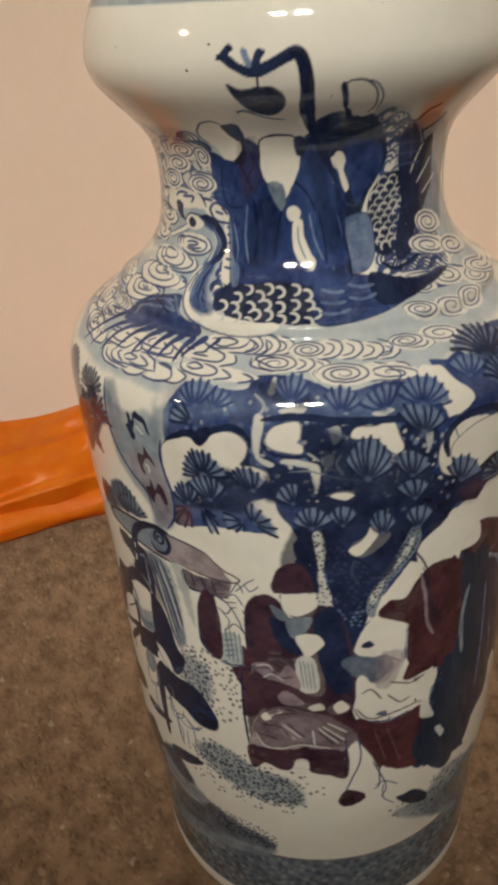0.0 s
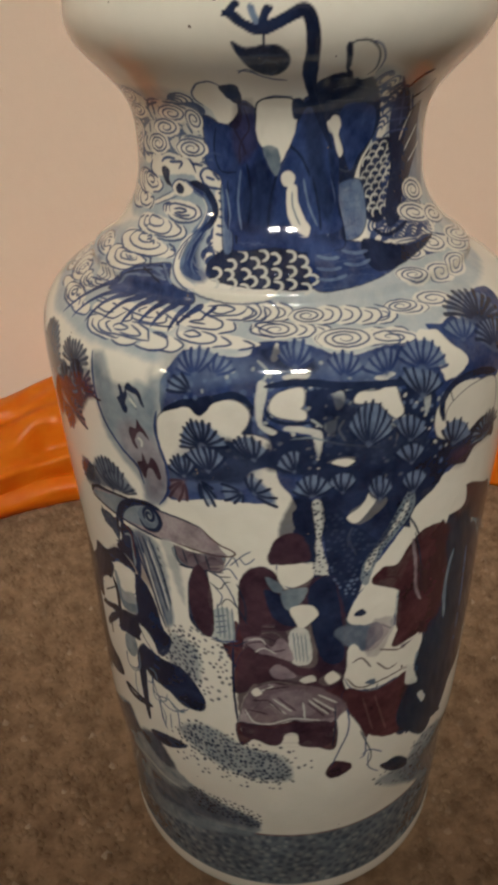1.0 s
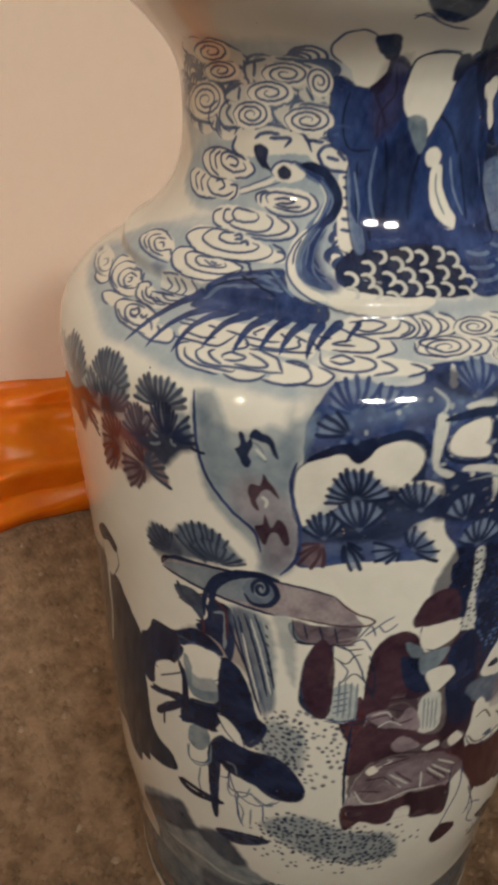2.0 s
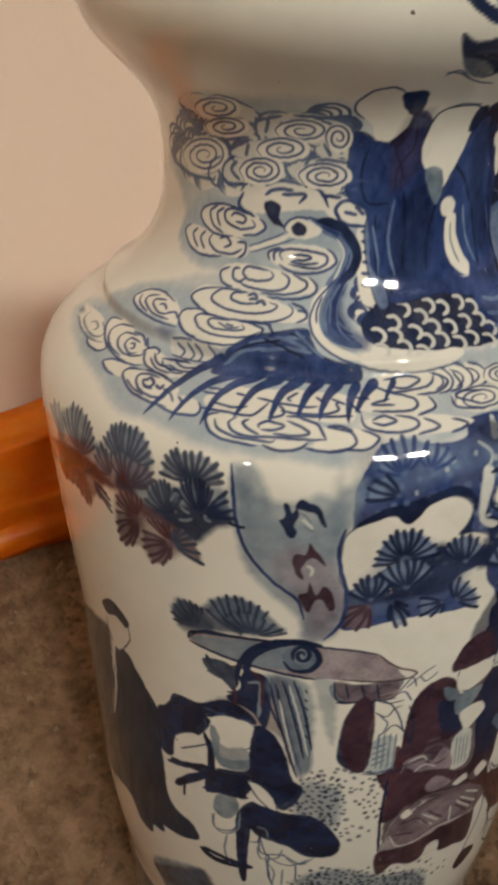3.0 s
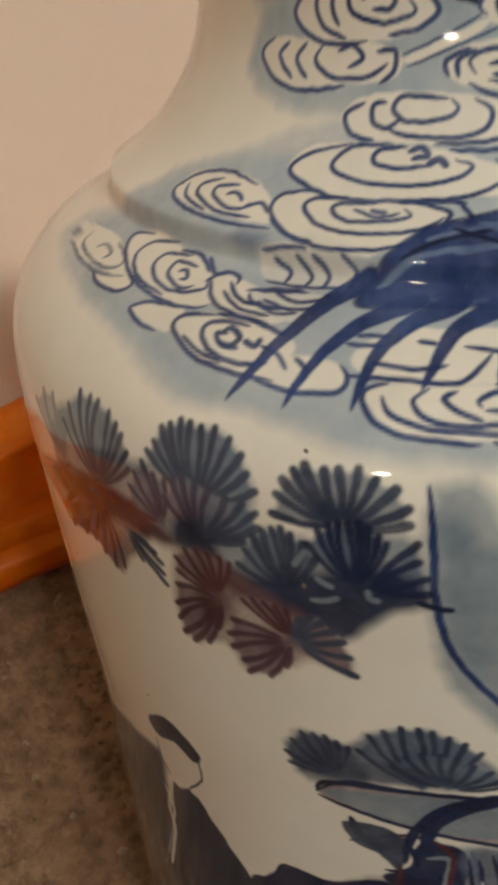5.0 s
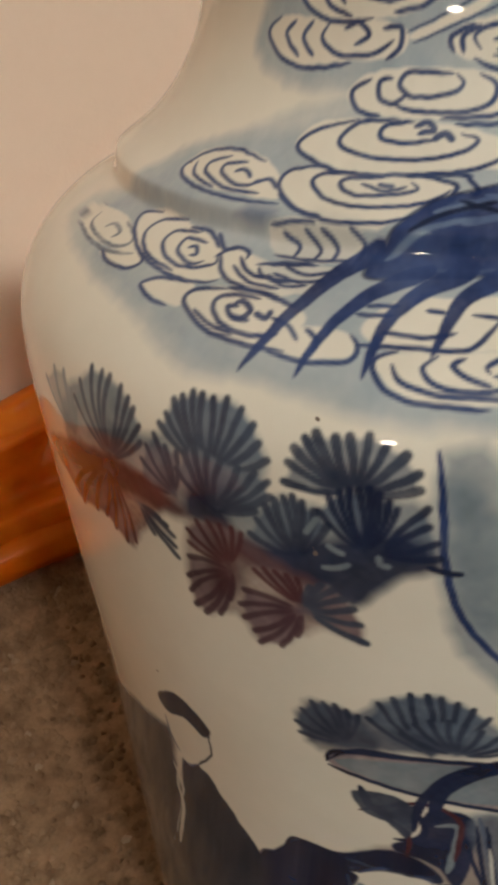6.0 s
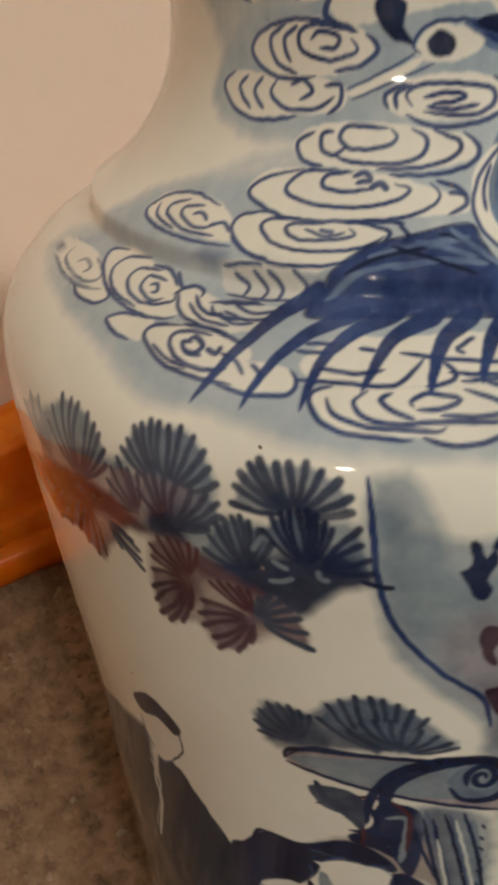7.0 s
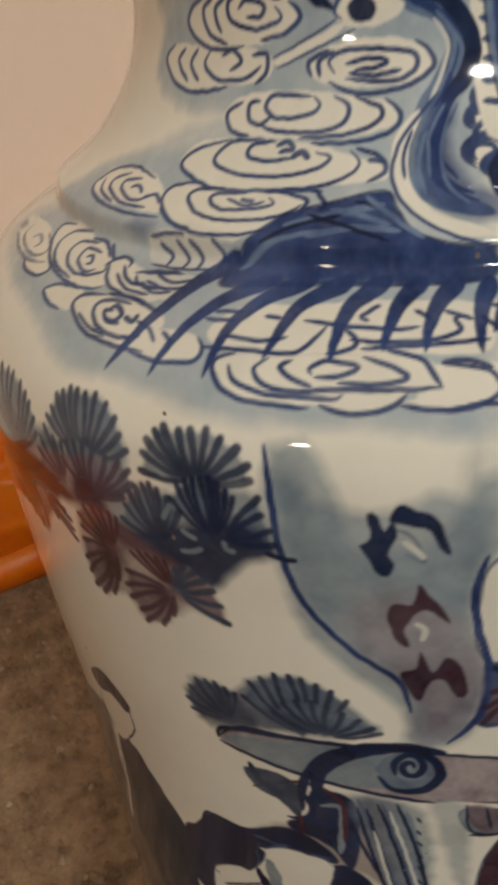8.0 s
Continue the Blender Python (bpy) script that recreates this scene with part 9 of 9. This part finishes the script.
# seated robes and cloth at the table, as plain shapes
wash("plum", 0.9, 1.2, (-26.1, 219.1), (-22.9, 229.3), (-16.1, 231.2), (-8.2, 220.6), (1.8, 226), (11, 222.6), (17.1, 199.6), (18.8, 172.1), (10.9, 162.2), (-13.4, 167.7), (-25.5, 160.1), (-28.6, 147.3), (-29.5, 163.7), (-27.8, 182.3), (-24.6, 194.3))
patch("mark", "navy", (1.3, 220.6), (10.2, 224.7), (15.3, 200.2), (16.6, 179), (7.8, 180.3), (2.3, 200.7))
patch("mark", "navy", (-16.4, 219.8), (-7.8, 215), (-2.4, 203), (-6.6, 200.5), (-13.4, 205.7))
patch("mark", "white", (-10.8, 232.5), (-1.2, 233.8), (2.1, 226.5), (-3.7, 222), (-10.1, 223.3))
patch("mark", "slate", (-15.8, 226.6), (-10.5, 223.6), (-8.9, 218.8), (-13.3, 219.7))
patch("mark", "slate", (-9.7, 218.8), (0.2, 220.8), (-2.2, 212.9), (-7.7, 209.4))
patch("mark", "white", (-6.3, 210.1), (1.2, 211.7), (5.2, 206.9), (3.1, 203.4), (-2, 198.4), (-4.2, 203))
patch("mark", "pale", (-6.4, 197.3), (0.7, 198.2), (3.1, 181.5), (-1.5, 178.5), (-5.6, 181.6))
stroke("slate", 0.6, (-5, 196.8), (-3.5, 180.7))
stroke("slate", 0.6, (-3.4, 196.6), (-1.9, 180.4))
stroke("slate", 0.6, (-1.8, 196.3), (-0.3, 180.1))
stroke("slate", 0.6, (-0.2, 196), (1.4, 179.8))
patch("mark", "mauve", (-25.6, 192.2), (-19.2, 194.4), (-14.1, 189), (-10.5, 194), (-6.5, 189.7), (-5.2, 181.6), (-14.3, 184.3), (-18.7, 185), (-23.2, 188.5))
stroke("plum", 0.7, (-24.4, 189.9), (-18, 191.5), (-14, 186.6), (-7.9, 187.9))
stroke("pale", 0.6, (-23.8, 192), (-18.7, 193.2), (-16.4, 190.3))
stroke("pale", 0.6, (-20.9, 185.6), (-17.1, 188), (-12.2, 185.3))
patch("mark", "mauve", (-14.9, 175.9), (-10.7, 179.2), (-3.6, 172.1), (-12.4, 171.1))
patch("mark", "pale", (-2, 170), (3, 172.4), (5.2, 169), (0, 168))
patch("mark", "white", (8.8, 170.2), (12.2, 173.2), (15.8, 168.5), (11, 165.7))
wash("dusk", 0.95, 1.0, (-25.5, 160.1), (-20.1, 165.4), (-4.1, 167.2), (8.3, 163), (20.3, 150), (13.4, 144.6), (-2.5, 145.9), (-14.2, 142), (-23.8, 144.2), (-27.6, 152.4))
wash("mauve", 0.7, 1.0, (-13.1, 162.3), (-1.5, 163.9), (6.5, 156.4), (3.5, 147.9), (-7.5, 148.5), (-13.7, 154.2))
patch("mark", "white", (-23.3, 162.2), (-20.5, 164.8), (-18.5, 161.6), (-21.6, 159.6))
stroke("pale", 0.8, (-15, 155.9), (-8, 149.6))
stroke("pale", 0.8, (-13.8, 158.8), (-5.3, 150.8))
stroke("pale", 0.8, (1.9, 157.6), (11.3, 147.1))
stroke("pale", 0.8, (3.8, 158.5), (14.6, 148.3))
stroke("pale", 0.8, (6.1, 160.4), (15, 153.5))
stroke("pale", 0.8, (-19.9, 162.6), (-13.3, 166.5))
stroke("pale", 0.8, (-0.4, 156.2), (0.5, 145.9))
stroke("plum", 0.8, (-16.3, 158.3), (-9.5, 150.4))
stroke("plum", 0.8, (-11.8, 159.9), (-3.4, 151.1))
stroke("plum", 0.8, (1.6, 155.7), (9.6, 146))
stroke("plum", 0.8, (3.4, 157.2), (12.5, 147.4))
stroke("plum", 0.8, (-25.2, 150.9), (-15.8, 148.9))
stroke("plum", 0.8, (-23.1, 157), (-15.6, 157.6))
stroke("plum", 0.8, (-17.7, 164.1), (-6.4, 166.3))
stroke("pale", 0.8, (-26.4, 150.8), (-22.6, 143.6), (-15.5, 142.8), (-4.9, 146.4), (7.7, 143.9))
patch("mark", "plum", (-28.4, 141.1), (-23.2, 141.5), (-14.1, 139.9), (-2.3, 143.8), (12.7, 141.5), (12.6, 127.3), (-1.1, 128), (-2.5, 136.2), (-7.9, 136.5), (-11.1, 129.8), (-23.3, 131.7), (-27.7, 133.5))
patch("mark", "maroon", (19.2, 158.5), (28.9, 154.7), (41.6, 155.6), (51.4, 158), (62, 136.7), (50.1, 134.1), (50.5, 119.9), (38.5, 122.8), (27.8, 134.6), (20.5, 148.5))
stroke("rust", 0.9, (27.1, 152.9), (34, 129.2))
stroke("rust", 0.9, (33.4, 151.6), (41.4, 126.3))
# dark red robe, with the bag's red reflection painted in along its east edge
patch("mark", "maroon", (41.2, 190.7), (40.8, 207), (41.8, 215.7), (44.8, 223.5), (53.2, 215), (61.5, 192.6), (60.9, 177), (46.3, 182.8), (42.7, 176.8))
wash("rust", 0.75, 1.2, (45.3, 221.9), (51.6, 215.3), (58.1, 197.7), (53.9, 197.8))
patch("mark", "white", (17.7, 200.8), (18.6, 206.3), (22, 213.3), (26.2, 218.5), (36.1, 217.8), (40.7, 214), (39.9, 208), (39.1, 194.8), (31, 195.9), (26.2, 195.9), (20.7, 197.5))
wash("shade", 0.85, 1.2, (15.6, 197.8), (26.4, 195), (31.8, 184.3), (24.9, 181.3), (16.9, 187.4), (12.3, 194.7))
patch("mark", "navy", (20.3, 203.4), (23.9, 205.2), (26, 202.1), (21.9, 201.4))
patch("mark", "white", (18.6, 183.8), (21.5, 186.3), (26, 180.8), (32.9, 181.3), (40.7, 190.1), (46.1, 174.3), (55, 178.9), (55, 168.1), (47.7, 160.4), (36.9, 159), (25.3, 158.7), (18.1, 167), (18.6, 173.7))
wash("mauve", 0.55, 1.2, (28.9, 196.6), (40.5, 194.1), (36.3, 179.7), (31.4, 175.9), (26.8, 179.6))
stroke("maroon", 0.8, (33.9, 179.3), (43.8, 175), (50, 176.7))
stroke("maroon", 0.8, (33, 172), (38.9, 165.7), (43.8, 166.7))
stroke("maroon", 0.8, (21, 175.9), (25.5, 177.1), (30.3, 170.2))
stroke("maroon", 0.8, (18.6, 167.4), (25.2, 159.8), (36, 160.1), (50.5, 162))
patch("mark", "shade", (27.8, 161.8), (32.4, 162.7), (32.5, 158.8))
stroke("ink", 0.7, (14.1, 151.8), (14.8, 137.1), (13.7, 125.1))
stroke("ink", 0.7, (27.4, 131.2), (34.5, 112.3), (32.4, 105.1))
patch("mark", "plum", (11.5, 106.8), (18.8, 112.8), (24.4, 106.8), (16.2, 103.1))
patch("mark", "ink", (44.6, 98.8), (51, 100.9), (60.4, 91.1), (55.1, 88.1))
patch("mark", "plum", (-14.4, 234.1), (-13.4, 242.5), (-9.9, 247.4), (-5.5, 248.8), (-1.3, 246), (1.3, 235.9), (-4.8, 233.4))
# same robe from further east; part of its red is painted reflection of the bag
patch("mark", "maroon", (27.4, 217.9), (31.3, 224.9), (38.2, 224.6), (42.8, 232.4), (49.9, 238), (61.8, 235.5), (68.5, 225), (69.7, 200.7), (66.7, 181.8), (55.7, 185.2), (48.2, 178.1), (40.1, 178.7), (43.4, 191.8), (41.2, 208.3))
stroke("mauve", 1.6, (44.2, 235), (48, 220.1), (49.9, 207.4), (53.9, 198.4))
stroke("ink", 0.7, (45, 237.8), (50.1, 222.4), (53.4, 203.8))
patch("mark", "ink", (66.1, 226.5), (84.8, 224.2), (76.1, 111.4), (54.7, 116.7), (47.4, 131.3), (53.5, 151.4), (58.5, 172.8), (67.6, 181.2), (71.5, 199.5))
stroke("slate", 2.2, (72.7, 215.7), (70.6, 200.1), (72.9, 177.5))
stroke("blue", 1.5, (86.3, 209.6), (89.2, 179.5), (88.7, 145.7))
stroke("slate", 1.2, (96.5, 180.8), (101, 138.4), (87.6, 122.1))
patch("mark", "pale", (60.2, 137.7), (63.2, 137.9), (66.7, 132), (64.1, 129.9))
patch("mark", "pale", (50.2, 151.6), (51.6, 162.2), (58.4, 148.2), (54.9, 147.8))
# robed figure and boys by the west, as plain shapes
patch("mark", "ink", (-161.9, 211), (-143.8, 218.1), (-142.1, 208.6), (-144.6, 191.8), (-151.6, 166.5), (-167.2, 136.4), (-175.1, 169.9))
patch("mark", "ink", (-135.3, 211.2), (-129.5, 216.2), (-125.3, 211.1), (-119.8, 203.6), (-116.3, 197.4), (-115.4, 185.2), (-116, 173.9), (-115.2, 162.6), (-114.8, 152.7), (-111.1, 145.4), (-103.6, 142.1), (-100.5, 135.7), (-104.7, 131), (-114.6, 130), (-120.1, 131.6), (-118.9, 123.8), (-123.8, 121.7), (-132.7, 122), (-138.1, 131.4), (-150.4, 129.2), (-163.9, 128.2), (-163.8, 140.1), (-149.3, 169.4), (-141.4, 194.5))
stroke("pale", 1.3, (-138.4, 213.9), (-142, 200), (-141.6, 191.4), (-147, 170.2))
patch("mark", "white", (-136.5, 227.7), (-129.5, 234.3), (-126.1, 230.3), (-127, 224.2), (-131.6, 217.2), (-137.5, 214.6))
patch("mark", "navy", (-141.5, 232.6), (-135.1, 238.6), (-129.4, 237.8), (-125.4, 234), (-127.9, 230.1), (-133, 231.9), (-139.1, 229))
stroke("ink", 0.6, (-126.4, 231.7), (-126.5, 225.1), (-131.6, 217.2))
patch("mark", "navy", (-109.9, 206.7), (-105.1, 212), (-97.8, 212.2), (-94.9, 209.2), (-99.5, 198.1), (-108.1, 190.3), (-111.5, 177.6), (-114.4, 182.8), (-114.7, 197.1))
patch("mark", "navy", (-93.8, 214), (-88.1, 218.5), (-81.3, 217.1), (-78, 213.7), (-83.3, 211.8), (-89.3, 212.6))
patch("mark", "white", (-90.9, 203.2), (-85.3, 210.1), (-79.4, 210.7), (-76.9, 206.1), (-79.3, 199), (-85.6, 196.4))
wash("slate", 0.8, 1.2, (-92.8, 197), (-87.7, 194.5), (-81.5, 197.2), (-78.2, 193.5), (-81.5, 186.6), (-86.8, 183.6), (-91.3, 186.5))
patch("mark", "navy", (-77.1, 209.5), (-72.5, 209.2), (-68.6, 202.8), (-65.8, 191.7), (-63, 183.3), (-62, 178.6), (-67, 171.3), (-71, 168.6), (-75.1, 177.1), (-78.2, 182.1), (-79.3, 193.7))
patch("mark", "navy", (-94.7, 179.2), (-87.9, 181), (-79.4, 183.2), (-78, 177.3), (-82.6, 170), (-90.4, 168.4), (-96.4, 166.8))
patch("mark", "white", (-106.6, 190.7), (-99.8, 195.5), (-94.7, 193.1), (-96.8, 183.8), (-104.1, 180.2), (-107.5, 183.2))
stroke("navy", 0.8, (-106.5, 183.9), (-100.1, 188.8), (-95.1, 192.8))
stroke("navy", 2.4, (-111.2, 175.3), (-105.6, 176.1), (-95.1, 180.9))
stroke("navy", 2.8, (-109.3, 162.9), (-102.2, 169.2), (-94.2, 177.6))
stroke("navy", 2.2, (-95.8, 198.3), (-93.9, 190), (-92.5, 175.5))
patch("mark", "white", (-79.4, 180.4), (-74.9, 179.6), (-70.3, 173.9), (-68.6, 167.7), (-73.1, 168.9), (-76.9, 174.9))
stroke("navy", 0.7, (-79.4, 180.4), (-74.9, 179.6), (-70.3, 173.9), (-68.6, 167.7))
stroke("navy", 0.7, (-79.4, 178.6), (-76.3, 172.9), (-71.4, 167.2))
patch("mark", "navy", (-82, 162.8), (-75.2, 168.2), (-66.9, 166.8), (-58.7, 165.1), (-47.6, 155.6), (-45.2, 148.5), (-51.4, 143), (-60, 145.8), (-70.7, 148.8), (-76.1, 150.4), (-79.4, 155.2))
stroke("slate", 0.9, (-93, 155.6), (-93.7, 148.2), (-89.7, 145.4), (-83.9, 150.3), (-82.7, 161.2))
stroke("slate", 0.9, (-88.1, 145.3), (-89.3, 134.9), (-87, 126.9))
stroke("navy", 3, (-79.4, 159.9), (-81, 141.1), (-81.8, 118.3))
stroke("navy", 2.6, (-98.9, 130.3), (-88.9, 129.5), (-78.1, 129.3))
stroke("slate", 0.8, (-76.1, 143.3), (-74.5, 136.7), (-68.4, 138.8), (-66.4, 144.8))
stroke("slate", 0.8, (-66.3, 142.3), (-61.8, 136.8), (-56.5, 137.6))
stroke("slate", 0.8, (-72.7, 135.6), (-69.3, 129.3), (-70.2, 120.3))
stroke("slate", 0.8, (-66, 132.1), (-66.2, 121.5))
stroke("slate", 0.8, (-76.2, 155.5), (-72.9, 155), (-71.8, 150.2))
# streaked fall and bundle under the leaf
wash("shade", 0.7, 2.0, (-73.7, 233.5), (-65, 236.3), (-61, 221.3), (-58, 201.7), (-58.8, 190.5), (-63.2, 188.7), (-66.9, 203.2), (-70, 219.5))
stroke("navy", 0.9, (-72.3, 232.6), (-69.6, 216.8), (-65.4, 197.7), (-62.5, 187))
stroke("navy", 0.9, (-68.4, 234.6), (-64.5, 217.9), (-60.4, 197.1))
stroke("navy", 0.9, (-65, 235.5), (-61, 219.9), (-58, 201.7))
stroke("navy", 0.9, (-70.5, 232.5), (-67.2, 214.5), (-63.8, 195.1))
stroke("pale", 0.7, (-69.2, 225.2), (-66.5, 209), (-63.4, 193.7))
stroke("pale", 0.7, (-66.3, 232.6), (-62.7, 216.8), (-59.2, 198.7))
wash("slate", 0.6, 2.0, (-58.5, 236.4), (-53.1, 236.6), (-51.1, 222), (-50.7, 205), (-53.6, 210.7), (-56.5, 224.5))
stroke("ink", 0.7, (-61.4, 231.6), (-60.5, 229.8))
stroke("ink", 0.7, (-61.2, 227.3), (-60.3, 225.5))
stroke("ink", 0.7, (-61.1, 223.5), (-60.1, 221.6))
stroke("ink", 0.7, (-60.9, 219), (-60, 217.2))
stroke("ink", 0.7, (-60.8, 214.5), (-59.8, 212.7))
stroke("ink", 0.7, (-60.6, 209.4), (-59.6, 207.6))
wash("dusk", 0.9, 1.0, (-52.7, 236.1), (-44.3, 234.4), (-32.8, 235), (-32.8, 226.9), (-40.9, 226.5), (-49.9, 227.5))
stroke("ink", 0.6, (-52.7, 236.1), (-51.1, 227.5), (-43.6, 226.2), (-32.4, 226.8))
stroke("ink", 0.6, (-44.3, 234.4), (-42.3, 227.2))
stroke("ink", 0.6, (-39.4, 234.4), (-38, 227.3))
stroke("ink", 0.6, (-49.2, 235.1), (-47.6, 228.1))
patch("mark", "plum", (-45.6, 225.3), (-42, 228.6), (-38.9, 220.8), (-37.9, 207), (-38.7, 192.6), (-42.4, 190.4), (-47.2, 197.5), (-48.7, 207.9), (-48, 216.4))
stroke("slate", 0.8, (-36.1, 209.6), (-35.8, 199.4), (-35.8, 191.5))
stroke("slate", 0.8, (-34.1, 209.2), (-33.8, 199.1), (-33.8, 191.1))
stroke("slate", 0.8, (-32.1, 208.8), (-31.8, 198.6), (-31.7, 190.7))
stroke("slate", 0.8, (-30.1, 208.3), (-29.7, 198.1), (-29.6, 190.2))
stroke("ink", 0.6, (-38.7, 220.7), (-34.7, 217.8), (-32.1, 221.5), (-30, 222.4))
stroke("ink", 0.6, (-34.5, 209.3), (-31.9, 213), (-28.4, 210.2), (-23.9, 200.8))
stroke("ink", 0.6, (-27.4, 221.8), (-24.5, 211.1), (-24.4, 201.5))
stroke("ink", 0.6, (-40.4, 189.3), (-30.2, 187.9), (-24, 191.4))
stroke("ink", 0.6, (-39.4, 226.9), (-34.4, 224.5), (-29.6, 225.1))
# curl in the scroll
patch("mark", "slate", (-59.9, 247.3), (-60.4, 244.7), (-62.1, 243.1), (-64.1, 243.3), (-65.4, 245.2), (-65.4, 248), (-64.1, 250.2), (-62.3, 250.9), (-60.6, 249.7))
stroke("navy", 1.5, (-65.3, 244.4), (-65.6, 246.9), (-64.8, 249.2), (-63.4, 250.4), (-61.9, 250.3), (-60.8, 249), (-60.6, 247.1), (-61.1, 245.5), (-62.1, 244.6), (-63.2, 244.7), (-63.9, 245.6), (-64.1, 246.8), (-63.7, 247.8), (-63.1, 248.4), (-62.5, 248.3), (-62.1, 247.7), (-62.1, 247.1))


# ---- the vase itself, part by part ----
def vase_part(name, low, high, label):
    """The ring of the vase between two heights along its outline, with its share of the canvas."""
    i0, i1 = np.searchsorted(SS, low), min(len(SS), np.searchsorted(SS, high) + 1)
    u, s = np.meshgrid(US[:-1], SS[i0:i1])
    places, normals = on_vase(u.ravel(), s.ravel())
    wide, tall = len(US) - 1, i1 - i0
    j, i = np.meshgrid(np.arange(wide), np.arange(tall - 1))
    k = (j + 1) % wide
    quads = np.stack([i * wide + j, i * wide + k, (i + 1) * wide + k, (i + 1) * wide + j], -1).reshape(-1, 4).astype(np.int32)
    me = bpy.data.meshes.new(name)
    me.vertices.add(len(places))
    me.vertices.foreach_set("co", places.ravel())
    me.loops.add(quads.size)
    me.loops.foreach_set("vertex_index", quads.ravel())
    me.polygons.add(len(quads))
    me.polygons.foreach_set("loop_start", np.arange(len(quads), dtype=np.int32) * 4)
    me.polygons.foreach_set("use_smooth", np.ones(len(quads), bool))
    me.update(calc_edges=True)
    me.materials.append(PORCELAIN)
    colour = np.concatenate([CANVAS[i0:i1, :-1].reshape(-1, 3), np.ones((len(places), 1))], 1).astype(np.float32)
    me.attributes.new("paint", "FLOAT_COLOR", "POINT").data.foreach_set("color", colour.ravel())
    me.normals_split_custom_set_from_vertices(normals.tolist())
    ob = new(name, me)
    ob.parent = vase
    return tagged(ob, label)


def arc_at(z):
    return float(np.interp(z, CURVE[:, 0], ARC))


vase = tagged(new("vase"), "glossy blue and white porcelain vase with painted pines, standing on carpet", "vase")
vase_part("foot_ring", 0.0, arc_at(0.0125), "plain white glazed foot ring")
vase_part("body", arc_at(0.0125), arc_at(0.304), "white body painted with blue pines and dark red robes")
vase_part("shoulder", arc_at(0.304), arc_at(0.341), "shoulder painted with blue curling clouds")
vase_part("neck", arc_at(0.341), arc_at(0.402), "neck painted with cobalt robes and clouds")
vase_part("lip", arc_at(0.402), ARC[-1], "plain white flared lip")


def rim_and_inside():
    outline = natural_spline([PROFILE[-1]] + RIM, 110)
    around = 240
    ang = np.arange(around) * 2 * math.pi / around
    verts = np.concatenate([np.stack([r * np.sin(ang), -r * np.cos(ang), np.full(around, z)], 1) for z, r in outline[:-1]] + [[[0, 0, outline[-1][0]]]])
    rows = len(outline) - 1
    faces = [(i * around + j, i * around + (j + 1) % around, (i + 1) * around + (j + 1) % around, (i + 1) * around + j) for i in range(rows - 1) for j in range(around)]
    faces += [((rows - 1) * around + j, (rows - 1) * around + (j + 1) % around, rows * around) for j in range(around)]
    me = mesh_of("rim", verts.tolist(), faces, PORCELAIN)
    row = np.minimum(np.arange(len(verts)) // around, rows - 1)
    # from rim white to the inside colour, which has the hollow's shade in it
    within = np.clip((row / rows - 0.055) * 30, 0, 1)[:, None]
    colour = np.concatenate([np.array(WHITE) * (1 - within) + np.array(INSIDE_SHADED) * within, np.ones((len(verts), 1))], 1).astype(np.float32)
    me.attributes.new("paint", "FLOAT_COLOR", "POINT").data.foreach_set("color", colour.ravel())
    ob = new("rim", me)
    ob.parent = vase
    return tagged(ob, "rounded white rim and olive glazed inside, darkened for its shade")


rim_and_inside()
